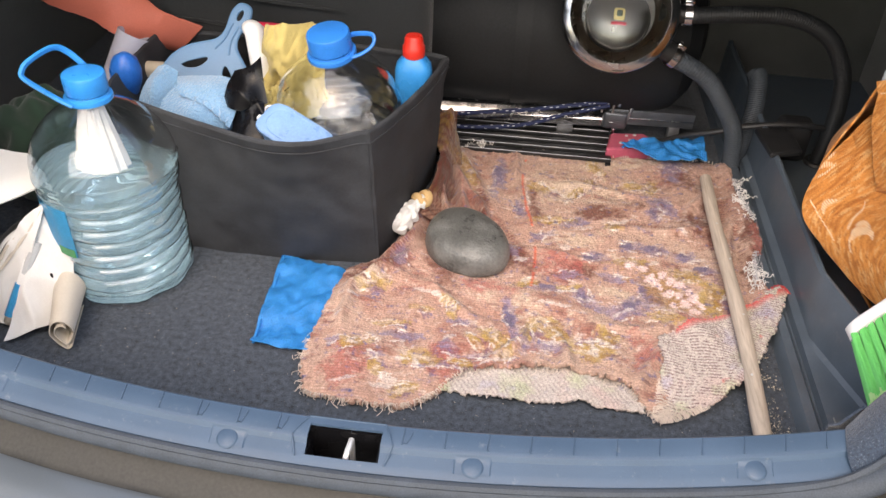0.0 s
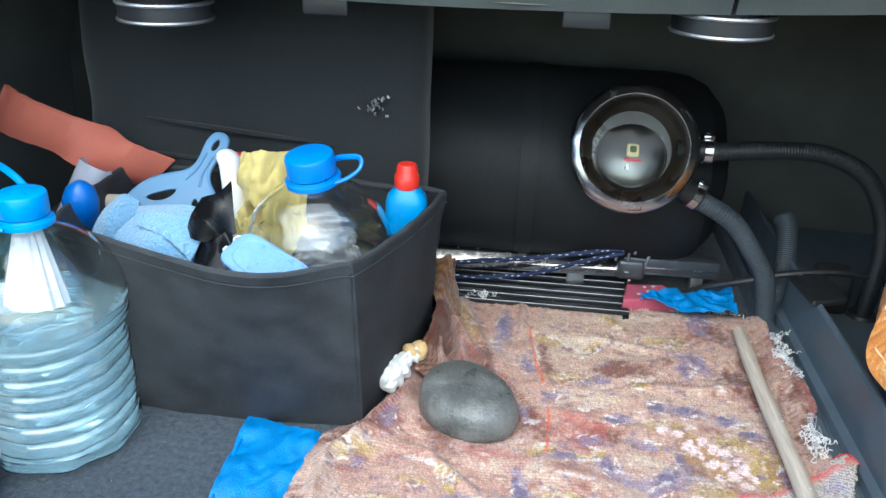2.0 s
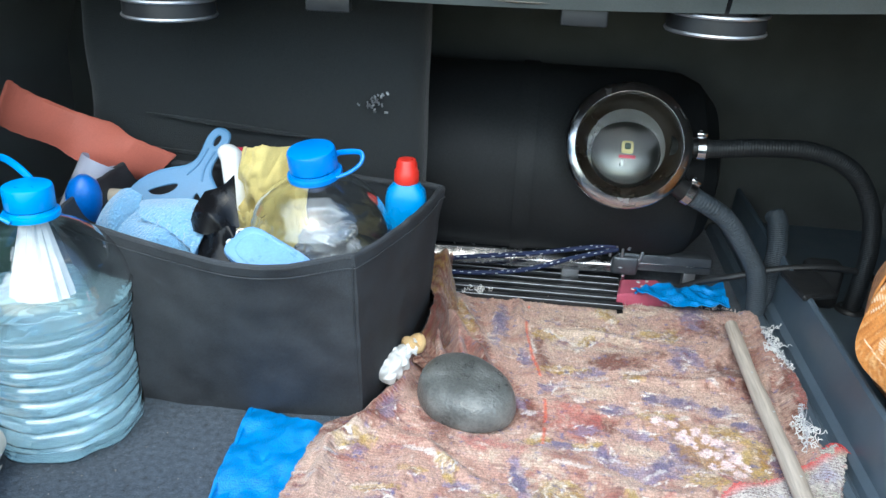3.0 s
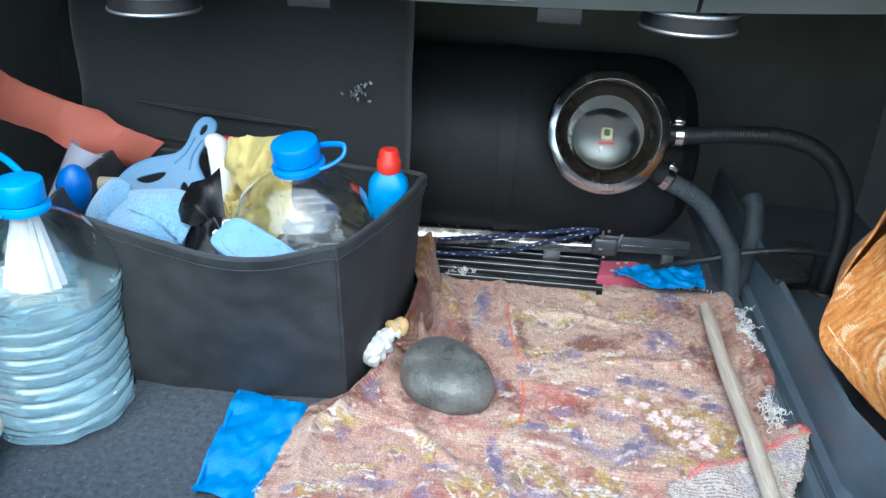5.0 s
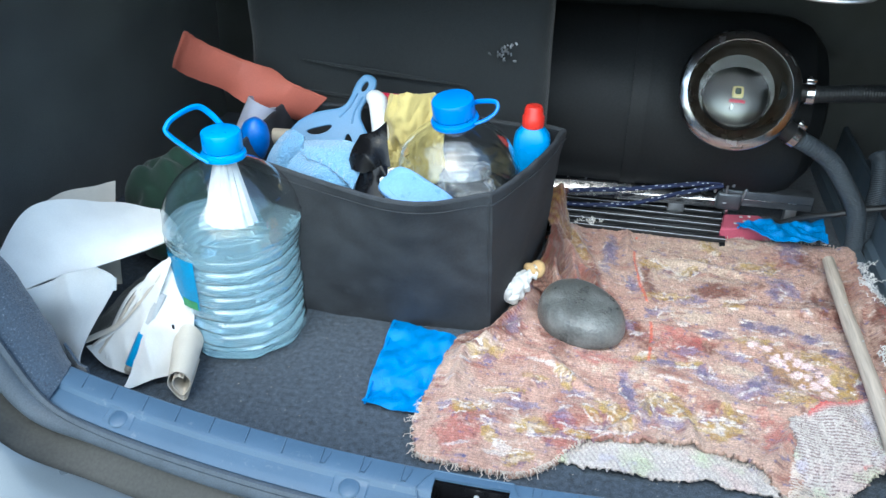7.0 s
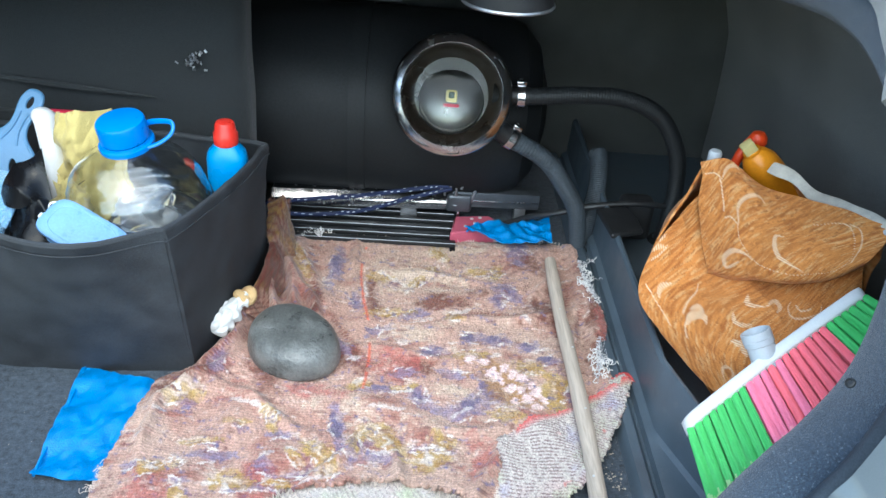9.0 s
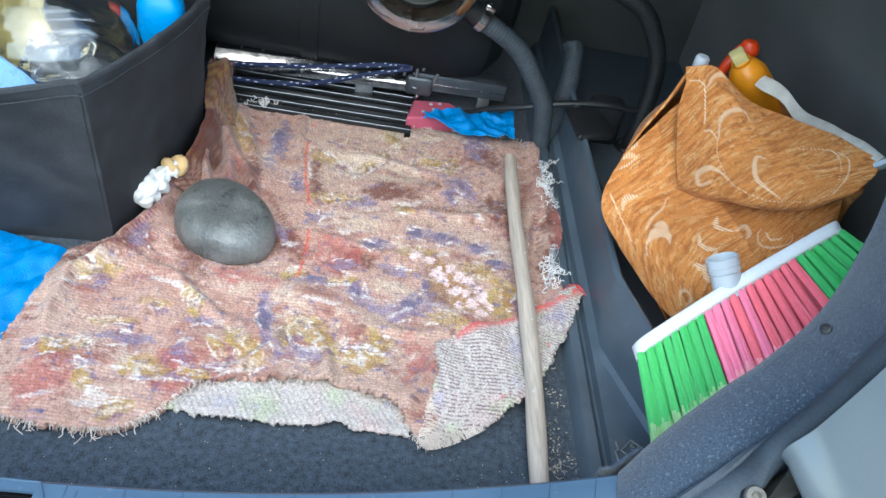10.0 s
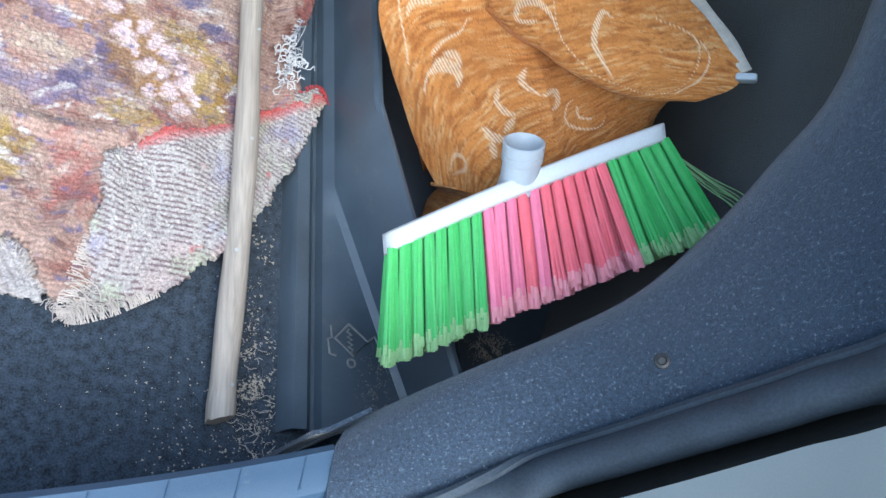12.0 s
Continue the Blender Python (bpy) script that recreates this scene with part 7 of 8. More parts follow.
tint = cover(tint, np.clip(np.sin((ey + 0.9 * ez - 0.6 * ex) * 560 + 7 * fbm(ex + ez, ey, 25, 705)) * 2.0 - 0.4, 0, 1) * 0.8, (0.13, 0.03, 0.022))
tint *= (0.75 + 0.5 * rng.random(len(place)))[:, None]
at = ob.data.color_attributes.new("dye", "FLOAT_COLOR", "POINT")
at.data.foreach_set("color", np.concatenate([np.clip(tint, 0, 1), np.ones((len(place), 1))], 1).astype(np.float32).ravel())
sol = ob.modifiers.new("thickness", "SOLIDIFY")
sol.thickness = 0.004

# ---------------------------------------------------------------- white canvas bag, rolled papers and green cloth at the far side
bag_w = thing("canvas_bag", "white cotton bag slumped in the corner of the boot", "cloth bag", (-0.6, 0.25, 0.0))
part("panel", lattice(drape([[(-0.68, 0.143, 0.177), (-0.68, 0.227, 0.214), (-0.62, 0.309, 0.183), (-0.545, 0.317, 0.177)],
                             [(-0.66, 0.128, 0.165), (-0.64, 0.191, 0.178), (-0.59, 0.235, 0.172), (-0.52, 0.279, 0.171)],
                             [(-0.635, 0.118, 0.151), (-0.61, 0.167, 0.146), (-0.565, 0.216, 0.146), (-0.505, 0.256, 0.161)]], 0.0026, 1, 60, 9.0), thick=0.003), WHITECLOTH, bag_w, angle=1.4)
part("back_panel", lattice(drape([[(-0.72, 0.272, 0.187), (-0.70, 0.308, 0.187), (-0.66, 0.387, 0.177)],
                                  [(-0.70, 0.277, 0.154), (-0.68, 0.302, 0.153), (-0.63, 0.332, 0.150)],
                                  [(-0.70, 0.26, 0.05), (-0.67, 0.28, 0.05), (-0.62, 0.30, 0.05)]], 0.004, 2), thick=0.003), CREAM, bag_w, "cream back of the bag", angle=1.4)
part("lower_panel", lattice(drape([[(-0.63, 0.113, 0.153), (-0.60, 0.145, 0.159), (-0.56, 0.175, 0.166)],
                                   [(-0.62, 0.129, 0.104), (-0.585, 0.144, 0.117), (-0.55, 0.189, 0.131)],
                                   [(-0.62, 0.146, 0.05), (-0.60, 0.141, 0.049), (-0.585, 0.137, 0.045)],
                                   [(-0.62, 0.15, 0.005), (-0.60, 0.145, 0.005), (-0.585, 0.14, 0.005)]], 0.0036, 4, 60, 14.0), thick=0.003), WHITECLOTH, bag_w, angle=1.4)
part("flap", lattice(drape([[(-0.60, 0.15, 0.155), (-0.575, 0.18, 0.155), (-0.552, 0.20, 0.135)], [(-0.59, 0.16, 0.135), (-0.565, 0.175, 0.125), (-0.548, 0.19, 0.12)]], 0.003, 9), thick=0.003), WHITECLOTH, bag_w, "folded flap", angle=1.4)

paper = thing("canvas_strap", "white canvas strap and folded sheet beside the bottle", "folded cloth", (-0.5, 0.18, 0.0))
part("sheet", lattice(drape([[(-0.505, 0.235, 0.135), (-0.485, 0.245, 0.14), (-0.47, 0.25, 0.13)], [(-0.515, 0.19, 0.075), (-0.48, 0.205, 0.075), (-0.455, 0.215, 0.065)], [(-0.525, 0.125, 0.006), (-0.49, 0.15, 0.010), (-0.452, 0.185, 0.008)]], 0.0035, 21, 50, 22.0), thick=0.002), WHITECLOTH, paper, angle=1.4)
part("folded_cloth", lattice(drape([[(-0.512, 0.227, 0.138), (-0.498, 0.231, 0.148), (-0.484, 0.236, 0.156)],
                                    [(-0.537, 0.213, 0.103), (-0.520, 0.207, 0.096), (-0.500, 0.205, 0.098)],
                                    [(-0.572, 0.186, 0.045), (-0.545, 0.187, 0.050), (-0.515, 0.188, 0.055)],
                                    [(-0.604, 0.171, 0.030), (-0.565, 0.158, 0.012), (-0.530, 0.153, 0.008)]], 0.0022, 23, 44, 22.0), thick=0.002), WHITECLOTH, paper, "crumpled white cloth under the straps", angle=1.4)
for k in range(4):
    part("strap", tube([(-0.484 - 0.008 * k, 0.238, 0.163 - 0.012 * k), (-0.514 - 0.010 * k, 0.213, 0.116 - 0.004 * k), (-0.556 - 0.006 * k, 0.190, 0.066 - 0.006 * k), (-0.602 + 0.010 * k, 0.172 - 0.003 * k, 0.042 - 0.007 * k)],
                       lambda u: 0.0055 + 0.0008 * math.sin(u * 9 + k), 8, 30, flat=0.3), WHITECLOTH if k % 2 else CREAM, paper, "flat white strap")
part("print_mark", block((-0.478, 0.192, 0.062), (-0.475, 0.194, 0.074), 0.0005), BLACK, paper, "small dark print")
roll = thing("rolled_paper", "rolled cream card beside the bottle", "paper roll", (-0.45, 0.165, 0.0))
rows = []
for i in range(8):
    u = i / 7
    c = Vector((-0.437, 0.126, 0.0245)).lerp(Vector((-0.462, 0.205, 0.033)), u)
    ax = Vector((0.957, 0.289, 0))
    row = []
    for k in range(60):
        a = 0.9 + k / 59 * 3.4 * math.pi
        r = (0.0095 + 0.0034 * a / math.pi) * (1.0 + 0.35 * u)
        pinch = 1.0 - 0.45 * max(0.0, -math.sin(a))
        row.append(c + ax * r * math.cos(a) * 0.85 * pinch + Vector((0, 0, 0.006 + r * 1.25 * math.sin(a))))
    rows.append(row)
part("card", lattice(rows, thick=0.0012), CREAM, roll, angle=0.9)
brush = thing("paint_brush", "thin blue and white pencil-like brush leaning on the white cloth", "brush", (-0.525, 0.16, 0.01))
part("shaft", tube([(-0.527, 0.160, 0.026), (-0.513, 0.185, 0.066), (-0.498, 0.215, 0.108)], 0.0065, 8, 20), LABELWHITE, brush)
part("grip", tube([(-0.5285, 0.1555, 0.024), (-0.515, 0.1795, 0.062)], 0.0075, 8, 8), LABEL, brush, "blue grip")
part("tip", lathe([(0.0078, -0.004), (0.006, 0.004), (0.002, 0.008), (0.0, 0.0085)], 10), WOOD, brush, "bare wooden tip", local=True).matrix_basis = frame_to(Vector((-0.0045, -0.0065, 0.009)), (-0.35, -0.6, -0.7))
crumple("green_cloth", "dark green cloth bundle behind the bottle", "cloth", GREENCLOTH, (-0.60, 0.44, 0.10), (0.075, 0.05, 0.11), 4.4, 40, 0.22, flat_z=-0.1, scale=1.4)
lone("grey_pouch", surf(lambda u, v: (lerp(-0.62, -0.50, u), lerp(0.19, 0.36, v), 0.03 + 0.03 * math.sin(3.1 * u) * math.sin(3.1 * v) + 0.008 * n3(u * 6, v * 6, 4)), 24, 24, thick=0.006),
     SEAT, "dark grey cloth under the white bag", "cloth")

# ---------------------------------------------------------------- rust cushion bag in the side pocket
# the front folds over in a flap; the body bulges out beside and below it
FLAP = [
    [(0.599, 0.484, 0.312), (0.628, 0.466, 0.325), (0.659, 0.417, 0.315), (0.690, 0.373, 0.321), (0.713, 0.323, 0.335), (0.734, 0.265, 0.349)],
    [(0.596, 0.451, 0.279), (0.619, 0.414, 0.296), (0.644, 0.361, 0.299), (0.673, 0.319, 0.308), (0.701, 0.283, 0.319), (0.731, 0.254, 0.337)],
    [(0.596, 0.414, 0.245), (0.614, 0.367, 0.262), (0.636, 0.322, 0.279), (0.668, 0.292, 0.291), (0.699, 0.271, 0.301), (0.727, 0.254, 0.322)],
    [(0.600, 0.386, 0.211), (0.618, 0.341, 0.229), (0.643, 0.305, 0.247), (0.674, 0.283, 0.260), (0.700, 0.271, 0.276), (0.724, 0.259, 0.304)],
    [(0.607, 0.390, 0.191), (0.630, 0.352, 0.209), (0.662, 0.333, 0.225), (0.699, 0.324, 0.233), (0.729, 0.315, 0.248), (0.747, 0.296, 0.279)],
]
BODY = [
    [(0.605, 0.477, 0.266), (0.618, 0.467, 0.259), (0.641, 0.407, 0.235), (0.691, 0.387, 0.242), (0.727, 0.363, 0.259), (0.758, 0.337, 0.270)],
    [(0.566, 0.440, 0.238), (0.599, 0.433, 0.225), (0.635, 0.376, 0.220), (0.687, 0.355, 0.229), (0.722, 0.334, 0.249), (0.752, 0.313, 0.268)],
    [(0.538, 0.418, 0.204), (0.583, 0.400, 0.192), (0.625, 0.344, 0.206), (0.677, 0.318, 0.228), (0.715, 0.307, 0.246), (0.748, 0.298, 0.262)],
    [(0.531, 0.405, 0.157), (0.574, 0.371, 0.167), (0.615, 0.316, 0.196), (0.669, 0.297, 0.217), (0.710, 0.291, 0.233), (0.752, 0.293, 0.246)],
]
BODY += [
    [(0.547, 0.370, 0.124), (0.578, 0.326, 0.148), (0.611, 0.281, 0.183), (0.660, 0.270, 0.203), (0.704, 0.272, 0.217), (0.752, 0.281, 0.230)],
    [(0.577, 0.317, 0.110), (0.596, 0.278, 0.139), (0.617, 0.246, 0.169), (0.657, 0.243, 0.189), (0.701, 0.254, 0.202), (0.752, 0.271, 0.215)],
    [(0.608, 0.256, 0.100), (0.620, 0.240, 0.128), (0.635, 0.226, 0.153), (0.668, 0.231, 0.173), (0.706, 0.244, 0.185), (0.755, 0.263, 0.198)],
]
# woven scrolls in shares of the cloth's width and height, each with its stroke width in millimetres
FLAP_SCROLLS = [([(0.025, 0.101), (0.094, 0.107), (0.145, 0.17), (0.17, 0.277), (0.164, 0.333)], 1.2),
         ([(0.145, 0.151), (0.182, 0.075), (0.239, 0.019), (0.27, 0.019)], 2.2),
         ([(0.245, 0.403), (0.252, 0.296), (0.302, 0.195), (0.371, 0.132), (0.403, 0.151)], 2.0),
         ([(0.164, 0.377), (0.201, 0.365), (0.239, 0.403), (0.27, 0.497), (0.333, 0.597), (0.421, 0.635), (0.541, 0.673), (0.667, 0.667), (0.805, 0.635), (0.868, 0.535), (0.855, 0.27), (0.824, 0.145), (0.774, 0.126), (0.66, 0.182)], 1.2)]
FLAP_SCROLLS += [([(0.226, 0.66), (0.164, 0.711), (0.145, 0.648), (0.195, 0.591), (0.27, 0.572), (0.327, 0.597)], 2.8),
         ([(0.503, 0.358), (0.465, 0.371), (0.459, 0.459), (0.478, 0.541), (0.528, 0.597), (0.585, 0.654)], 2.4),
         ([(0.824, 0.119), (0.874, 0.151), (0.893, 0.358), (0.881, 0.579)], 1.1)]
BODY_SCROLLS = [([(0.0, 0.321), (0.013, 0.296), (0.05, 0.283)], 2.5),
         ([(0.019, 0.352), (0.044, 0.321), (0.063, 0.277)], 1.4),
         ([(0.006, 0.27), (0.013, 0.226)], 2.4),
         ([(0.038, 0.459), (0.075, 0.503), (0.101, 0.604), (0.094, 0.66)], 1.2),
         ([(0.107, 0.509), (0.113, 0.447), (0.151, 0.421)], 3.2),
         ([(0.195, 0.585), (0.226, 0.522), (0.258, 0.447), (0.264, 0.384)], 1.2),
         ([(0.189, 0.642), (0.226, 0.597), (0.277, 0.585), (0.283, 0.623)], 3.6)]
BODY_SCROLLS += [([(0.132, 0.723), (0.189, 0.629)], 1.1),
         ([(0.233, 0.56), (0.27, 0.541), (0.283, 0.572)], 2.8),
         ([(0.459, 0.396), (0.472, 0.478), (0.516, 0.509)], 2),
         ([(0.522, 0.509), (0.553, 0.465), (0.579, 0.522), (0.56, 0.56)], 2.8),
         ([(0.421, 0.541), (0.415, 0.597), (0.453, 0.629), (0.484, 0.623)], 2.8),
         ([(0.635, 0.484), (0.623, 0.528), (0.648, 0.597), (0.723, 0.623), (0.792, 0.604), (0.805, 0.553)], 1.6),
         ([(0.667, 0.516), (0.704, 0.56), (0.748, 0.56)], 1.4)]
BODY_SCROLLS += [([(0.377, 0.717), (0.409, 0.742), (0.459, 0.736)], 3.2),
         ([(0.453, 0.711), (0.484, 0.642)], 2.6),
         ([(0.409, 0.767), (0.415, 0.818)], 2.8),
         ([(0.157, 0.95), (0.233, 0.881), (0.289, 0.868), (0.27, 0.918), (0.17, 0.962)], 1.8)]

cush = thing("cushion_bag", "rust chenille cushion cover with cream scrolls, stuffed as a bag", "cushion bag", (0.66, 0.36, 0.03))


def chenille(name, grid, wide, high, scrolls, seed, amp, label, n=210):
    """A piece of the chenille cover with its slubs and woven scrolls."""
    rows = drape(grid, amp, seed, n, 16.0)
    ob = part(name, lattice(rows), CHENILLE, cush, label, angle=2.0)
    me = ob.data
    flat = np.array([[(i, j) for j in range(n)] for i in range(n)]).reshape(-1, 2) / (n - 1)
    us, vs_ = flat[:, 0] * wide, flat[:, 1] * high
    sa, sb = us * 0.72 + vs_ * 0.69 + 1, vs_ * 0.72 - us * 0.69 + 1
    dye = np.zeros((n * n, 3)) + np.array((0.57, 0.228, 0.060))
    dye = cover(dye, (fbm(sa * 6, sb * 0.8, 70, 3) - 0.47) * 5, (0.37, 0.125, 0.030))
    dye = cover(dye, (fbm(sa * 7, sb, 75, 4) - 0.55) * 5, (0.64, 0.36, 0.15))
    dye = cover(dye, (fbm(sa * 9, sb * 1.4, 95, 9) - 0.62) * 7, (0.27, 0.09, 0.024))
    dye = cover(dye, (fbm(sa, sb, 16, 6) - 0.55) * 2, (0.47, 0.185, 0.048))
    m = np.zeros(n * n)
    for pts, w in scrolls:
        line = spline([(x * wide, y * high, 0) for x, y in pts], 90)
        for k, q in enumerate(line):
            ww = 0.001 * max(1.0, w * (0.45 + 0.75 * math.sin(math.pi * k / 89) if w > 1.5 else 1.0))
            near = (np.abs(us - q.x) < 0.006) & (np.abs(vs_ - q.y) < 0.006)
            solid = 1.0 if w > 1.5 else 1.45
            m[near] = np.maximum(m[near], solid * np.clip((ww * 1.05 - np.hypot(us[near] - q.x, vs_[near] - q.y)) / 0.0007, 0, 1))
    stripe = 0.52 + 0.48 * np.sin((us * 0.55 - vs_ * 0.83) * 2 * math.pi / 0.0026)
    dye = cover(dye, np.minimum(m * stripe, 0.95), (0.76, 0.60, 0.42))
    dye *= (0.93 + 0.14 * rng.random(n * n))[:, None]
    at = me.color_attributes.new("dye", "FLOAT_COLOR", "POINT")
    at.data.foreach_set("color", np.concatenate([np.clip(dye, 0, 1), np.ones((n * n, 1))], 1).astype(np.float32).ravel())
    sol = ob.modifiers.new("thickness", "SOLIDIFY")
    sol.thickness = 0.003
    return ob


chenille("front_flap", FLAP, 0.227, 0.184, FLAP_SCROLLS, 61, 0.0030, "flap of the cover folded over")
chenille("front_cloth", BODY, 0.281, 0.192, BODY_SCROLLS, 67, 0.0036, "")
chenille("lower_cloth", [BODY[-1], [(0.636, 0.275, 0.070), (0.64, 0.262, 0.085), (0.64, 0.24, 0.095), (0.67, 0.255, 0.105), (0.71, 0.262, 0.115), (0.757, 0.27, 0.13)],
                         [(0.650, 0.290, 0.036), (0.645, 0.280, 0.036), (0.64, 0.255, 0.036), (0.67, 0.26, 0.036), (0.71, 0.27, 0.036), (0.757, 0.28, 0.04)]], 0.17, 0.10, [], 69, 0.002, "", 60)
chenille("back_cloth", [[(0.603, 0.487, 0.300), (0.660, 0.53, 0.285), (0.745, 0.47, 0.290), (0.742, 0.27, 0.340)],
                        [(0.541, 0.424, 0.205), (0.620, 0.565, 0.190), (0.765, 0.52, 0.200), (0.768, 0.31, 0.25)],
                        [(0.556, 0.405, 0.140), (0.620, 0.53, 0.070), (0.765, 0.50, 0.070), (0.775, 0.31, 0.14)],
                        [(0.625, 0.300, 0.060), (0.640, 0.46, 0.034), (0.755, 0.45, 0.034), (0.775, 0.30, 0.06)]], 0.3, 0.3, [], 71, 0.003, "", 50)
part("zip_tape", tube([(0.690, 0.475, 0.314), (0.708, 0.443, 0.316), (0.722, 0.405, 0.310), (0.727, 0.350, 0.329), (0.730, 0.303, 0.341), (0.735, 0.263, 0.350)], lambda u: 0.0085 - 0.003 * u + 0.0012 * math.sin(u * 17), 10, 50, flat=0.25, up=(-0.6, -0.3, 0.7)), ZIPTAPE, cush, "pale zip tape along the open edge", angle=1.0)
part("corner_tab", block((-0.006, -0.003, -0.008), (0.006, 0.003, 0.008), 0.002, pose(0.737, 0.259, 0.347, 30, 30, 20)), GREYPLASTIC, cush, "pale corner tab")

spray = thing("spray_can", "amber spray bottle with an orange red trigger in the bag", "spray bottle", (0.70, 0.52, 0.10))
SM = Matrix.Translation((0.722, 0.537, 0.105)) @ Euler((radians(-2), radians(-8), 0)).to_matrix().to_4x4()
b = lathe([(0.023, 0), (0.025, 0.003), (0.025, 0.155), (0.0235, 0.17), (0.018, 0.182), (0.012, 0.188), (0.012, 0.192)], 32)
BM = Matrix.Translation((0.809, 0.51, 0.184)) @ Euler((0, radians(-45), 0)).to_matrix().to_4x4()
b.transform(BM)
part("bottle", b, ORANGE, spray)
part("collar", block((-0.009, -0.009, 0.188), (0.009, 0.009, 0.206), 0.002, BM), PALEYELLOW, spray, "pale yellow neck")
part("trigger", join(tube([SM @ Vector((-0.034, -0.012, 0.176)), SM @ Vector((-0.026, -0.010, 0.198)), SM @ Vector((-0.014, -0.008, 0.214)), SM @ Vector((-0.002, -0.006, 0.220))], lambda u: 0.0065 + 0.0065 * u ** 3, 12, 24)), TRIGGER, spray, "orange red trigger")
kn = lathe([(0.0, -0.013), (0.008, -0.011), (0.0125, -0.004), (0.0125, 0.004), (0.008, 0.011), (0.0, 0.013)], 24)
kn.transform(SM @ Matrix.Translation((0.0, -0.006, 0.221)))
part("knob", kn, TRIGGER, spray, "rounded knob")
vial = lathe([(0.008, 0), (0.009, 0.002), (0.009, 0.018), (0.007, 0.021), (0.0, 0.0215)], 20)
vial.transform(Matrix.Translation((0.628, 0.515, 0.294)))
lone("bottle_cap", vial, GREYPLASTIC, "pale clear cap peeping out of the cushion bag", "cap")

# ---------------------------------------------------------------- broom head
broom = thing("broom_head", "broom head with green and pink bristles and a white plastic bar", "broom", (0.633, 0.21, 0.1))
BL, BR = Vector((0.533, 0.162, 0.136)), Vector((0.734, 0.256, 0.266))
DL, DM, DR = Vector((0.20, -0.86, -0.46)).normalized(), Vector((0.22, -0.93, -0.28)).normalized(), Vector((0.50, -0.85, -0.04)).normalized()


def bar_at(u):
    return BL.lerp(BR, u) - DM * 0.003 * math.sin(math.pi * u)


def bristle_dir(u):
    return DL.lerp(DM, u * 2) if u < 0.5 else DM.lerp(DR, u * 2 - 1)


along = (BR - BL).normalized()
face = along.cross(DM).normalized()
if face.z < 0:
    face = -face
rows = []
for i in range(49):
    u = i / 48
    c = bar_at(u)
    end = min(1.0, math.sqrt(max(0.0, 1 - (2 * abs(u - 0.5)) ** 14)) + 0.05)
    row = []
    for k in range(24):
        a = 2 * math.pi * k / 24
        p = c + DM * 0.0085 * math.copysign(abs(math.sin(a)) ** 0.35, math.sin(a)) + face * 0.016 * end * math.copysign(abs(math.cos(a)) ** 0.6, math.cos(a))
        row.append(p)
    rows.append(row)
part("bar", lattice(rows, close_v=True, cap=True), WHITEPLASTIC, broom, angle=0.8)
smid = bar_at(0.465)
sax = (Vector((0.622, 0.252, 0.214)) - smid)
sax = (-DM * 0.75 + face * 0.66).normalized()
sb = lathe([(0.0175, -0.004), (0.016, 0.004), (0.0152, 0.020), (0.0166, 0.021), (0.0168, 0.027), (0.0163, 0.0275), (0.0168, 0.028), (0.0168, 0.036), (0.0152, 0.0368), (0.0134, 0.034), (0.0130, 0.010), (0.0, 0.009)], 32, cap=False)
sb.transform(frame_to(smid - DM * 0.004, sax))
part("socket", sb, GREYPLASTIC, broom, "pale grey threaded handle socket")


def tuft_mesh(name, seed, mats):
    """Strands from the origin along -z, a little splayed, with split pale ends."""
    r = random.Random(seed)
    verts, faces, slot = [], [], []
    for s in range(60):
        a0, r0 = r.uniform(0, 6.28), 0.0031 * math.sqrt(r.random())
        x, y = r0 * math.cos(a0), r0 * math.sin(a0)
        sx, sy = x * r.uniform(1.1, 1.5) + r.gauss(0, 0.0006), y * r.uniform(1.2, 2.4) + r.gauss(0, 0.0018)
        wav, pha = r.uniform(0.0, 0.0007), r.uniform(0, 6.28)
        ll = 0.089 * r.uniform(0.91, 1.035)
        w = r.uniform(0.0010, 0.0016)
        base = len(verts)
        lean = r.uniform(-0.22, 0.22)
        for t, ww in ((0, w), (0.3, w), (0.6, w), (0.91, w), (1.0, w * 1.3)):
            q = t ** 1.3
            cx, cy, cz = lerp(x, sx, q) + wav * math.sin(5 * t + pha) * t, lerp(y, sy, q), -ll * t
            for fx, fy in ((-1, 0), (0, -0.22), (1, 0), (0, 0.22)):
                verts.append((cx + ww * (fx - fy * lean), cy + ww * (fy + fx * lean), cz))
        for lev in range(4):
            for k in range(4):
                faces.append((base + lev * 4 + k, base + lev * 4 + (k + 1) % 4, base + lev * 4 + 4 + (k + 1) % 4, base + lev * 4 + 4 + k))
                slot.append(1 if lev == 3 else 0)
    me = bpy.data.meshes.new(name)
    me.from_pydata(verts, [], faces)
    for k in mats:
        me.materials.append(k)
    me.polygons.foreach_set("material_index", slot)
    return me


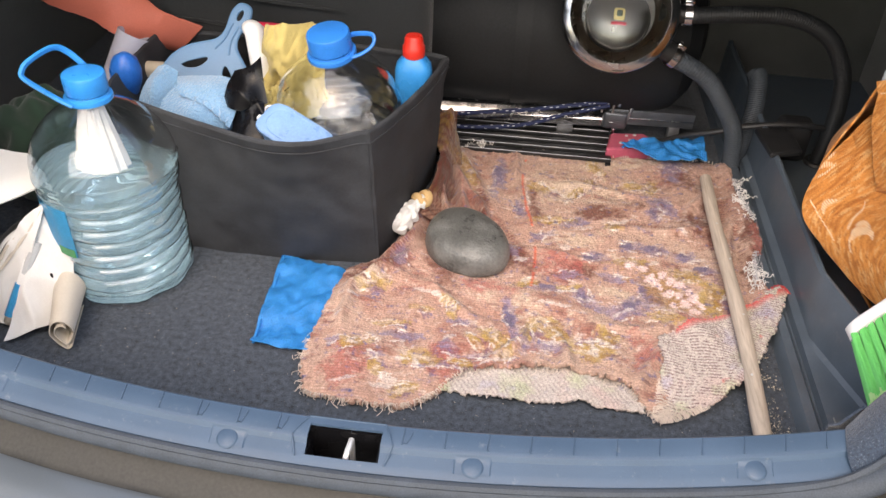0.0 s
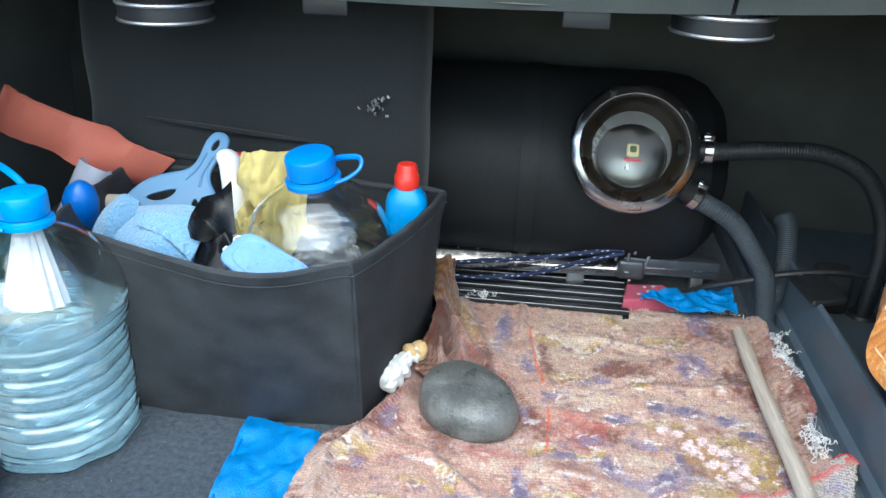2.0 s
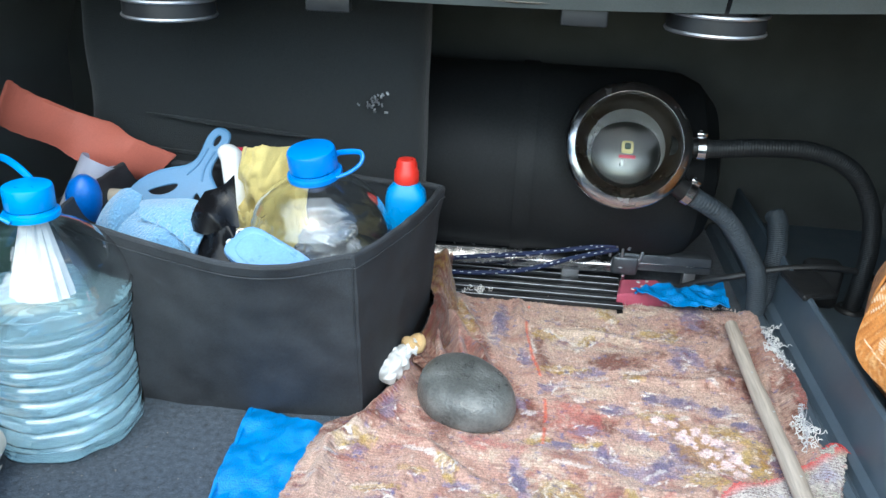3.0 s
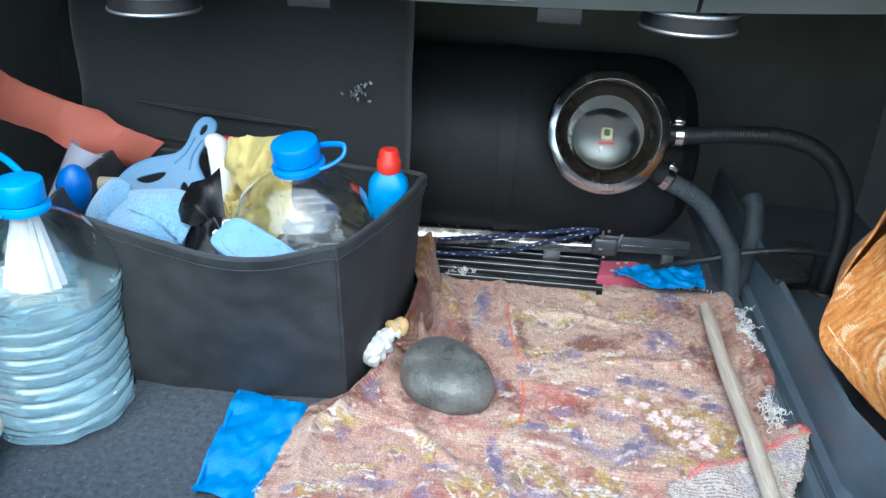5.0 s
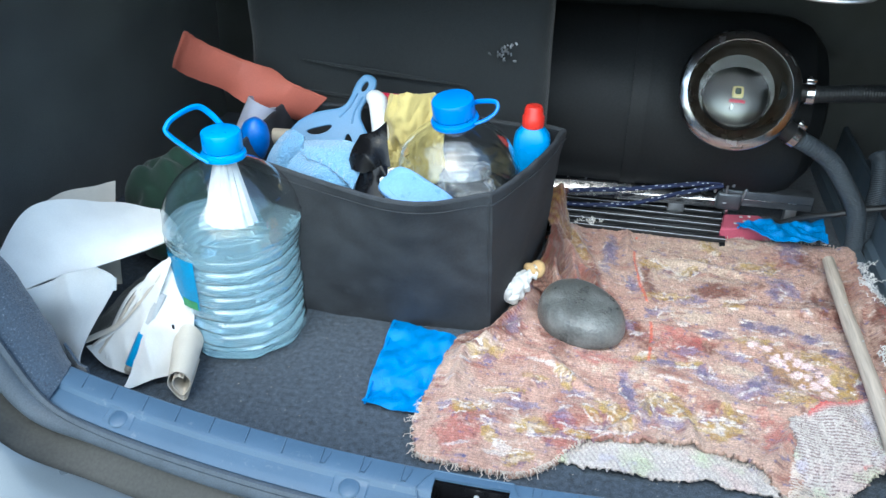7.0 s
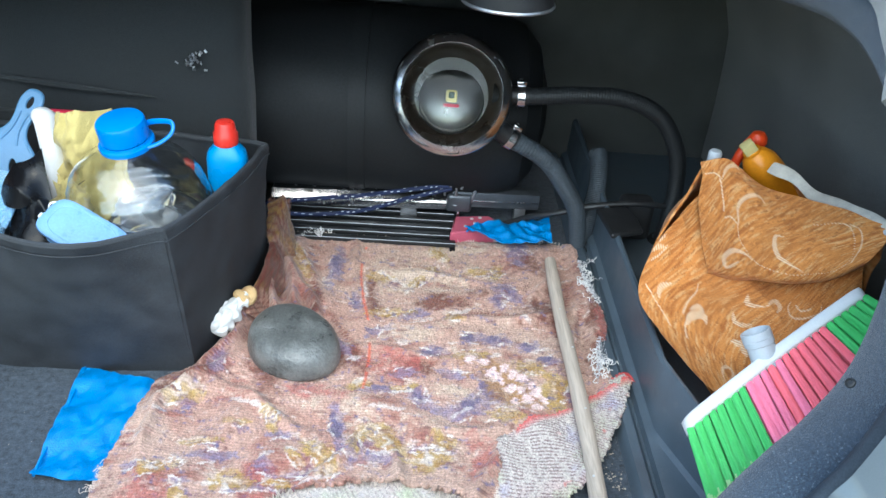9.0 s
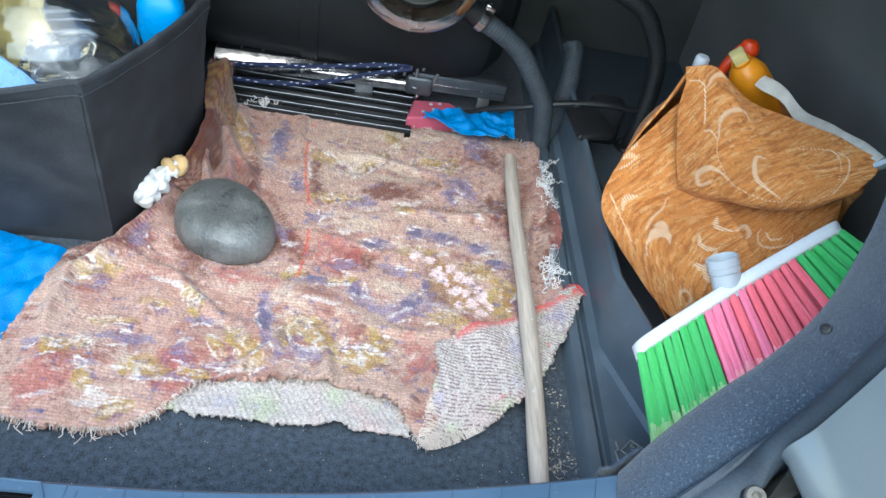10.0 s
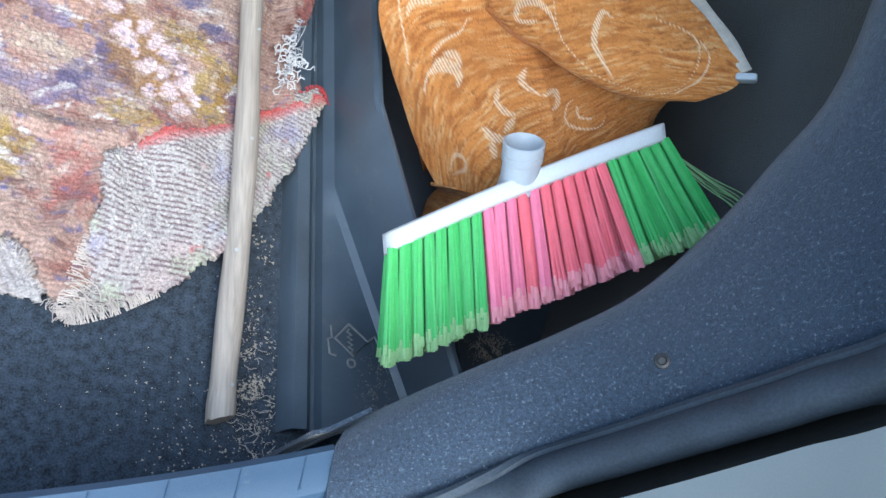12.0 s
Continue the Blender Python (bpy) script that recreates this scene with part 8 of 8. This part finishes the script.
tufts = {c: [tuft_mesh("tuft", 10 * k + n, m) for k in range(4)] for n, (c, m) in enumerate((("green", (GREENBRISTLE, GREENTIP)), ("pink", (PINKBRISTLE, PINKTIP)), ("coral", (CORALBRISTLE, PINKTIP))))}
base_loc = broom.location
r = random.Random(4)
NT = 25
for i in range(NT):
    u = 0.025 + 0.95 * i / (NT - 1)
    lean = along * r.uniform(-0.022, 0.022)
    for row in range(3):
        off = (row - 1) * 0.0095
        d = (bristle_dir(u) + face * (row - 1) * 0.10 + lean + face * r.uniform(-0.03, 0.03)).normalized()
        p = bar_at(u) + face * off + DM * 0.006
        col = "green" if u < 0.31 or u > 0.765 else "pink" if u < 0.44 or i == 12 else "coral"
        ob = new("tuft", tufts[col][(i * 3 + row) % 4])
        ob.parent = broom
        ob.matrix_basis = Matrix.Translation(-base_loc) @ frame_to(p, -d, up=face) @ Matrix.Rotation(math.pi * r.randint(0, 1), 4, "Z") @ Matrix.Diagonal((1, 1, 1.0 - 0.12 * (row == 0) * 0 + r.uniform(-0.02, 0.02), 1))
# a few stray strands at one end
for k in range(9):
    p = bar_at(0.97) + DM * 0.006
    d = (DR + along * r.uniform(0.2, 0.55) + face * r.uniform(-0.1, 0.25)).normalized()
    part("stray_strand", tube([p, p + d * 0.05, p + d * 0.085 + along * r.uniform(-0.004, 0.012), p + d * 0.105 + DR * 0.012], 0.0005, 4, 10), GREENTIP, broom, "loose bent bristle strand")

# ---------------------------------------------------------------- sand and lint on the carpet
r = random.Random(21)
verts, faces = [], []


def grain(x, y, s, z=0.001):
    base = len(verts)
    a = r.uniform(0, 6.28)
    for k in range(3):
        verts.append((x + s * math.cos(a + k * 2.09), y + s * r.uniform(0.6, 1.1) * math.sin(a + k * 2.09), z))
    verts.append((x, y, z + s * 0.9))
    faces.extend([(base, base + 1, base + 3), (base + 1, base + 2, base + 3), (base + 2, base, base + 3), (base, base + 2, base + 1)])


for k in range(2600):
    y = r.gauss(0.13, 0.07) if k % 2 else r.gauss(0.07, 0.022)
    x = 0.488 + r.gauss(0, 0.010)
    if 0.0 < y < 0.36 and 0.466 < x < 0.506 and n3(x * 70, y * 45, 3) + r.uniform(-0.25, 0.25) > 0.02:
        grain(x, y, 0.0003 + 0.0019 * r.random() ** 5)
for k in range(1500):
    x, y = r.gauss(0.717, 0.013), r.gauss(0.137, 0.010)
    if n3(x * 90, y * 90, 5) + r.uniform(-0.2, 0.2) > -0.1:
        grain(x, y, r.uniform(0.0003, 0.0011), 0.0295)
for k in range(900):
    x, y = r.gauss(0.590, 0.010), r.gauss(0.088, 0.016)
    if n3(x * 120, y * 120, 6) + r.uniform(-0.3, 0.3) > 0.0:
        grain(x, y, r.uniform(0.0002, 0.0006), 0.0205)
for k in range(110):
    grain(r.gauss(0.455, 0.03), abs(r.gauss(0.03, 0.025)), r.uniform(0.0005, 0.0017))
for k in range(260):
    grain(r.gauss(0.475, 0.05), r.gauss(0.06, 0.03), r.uniform(0.0003, 0.0011))
for k in range(1300):
    grain(r.uniform(-0.7, 0.5), r.uniform(0.0, 0.45), 0.0002 + 0.0007 * r.random() ** 3)
me = bpy.data.meshes.new("sand")
me.from_pydata(verts, [], faces)
me.materials.append(SAND)
tagged(new("sand", me), "dry sand grains and lint on the boot carpet", "sand", kind="stuff")

# dry grass bits and fibres swept together beside the stick
fibres = []
for k in range(55):
    x, y = r.gauss(0.488, 0.009), abs(r.gauss(0.04, 0.05)) + 0.012
    a, ll = r.uniform(0, 3.14), r.uniform(0.003, 0.012)
    p = Vector((min(x, 0.503), y, 0.0022))
    d = Vector((math.cos(a), math.sin(a), 0)) * ll
    n = Vector((-d.y, d.x, 0)) * r.uniform(-0.3, 0.3)
    fibres.append(tube([p - d * 0.5, p + n, p + d * 0.5], r.uniform(0.0002, 0.00035), 4, 6))
lint = part("dry_fibres", join_fast(fibres), THREAD)
tagged(lint, "pale dry grass bits and fibres on the boot carpet", "fibres", kind="stuff")
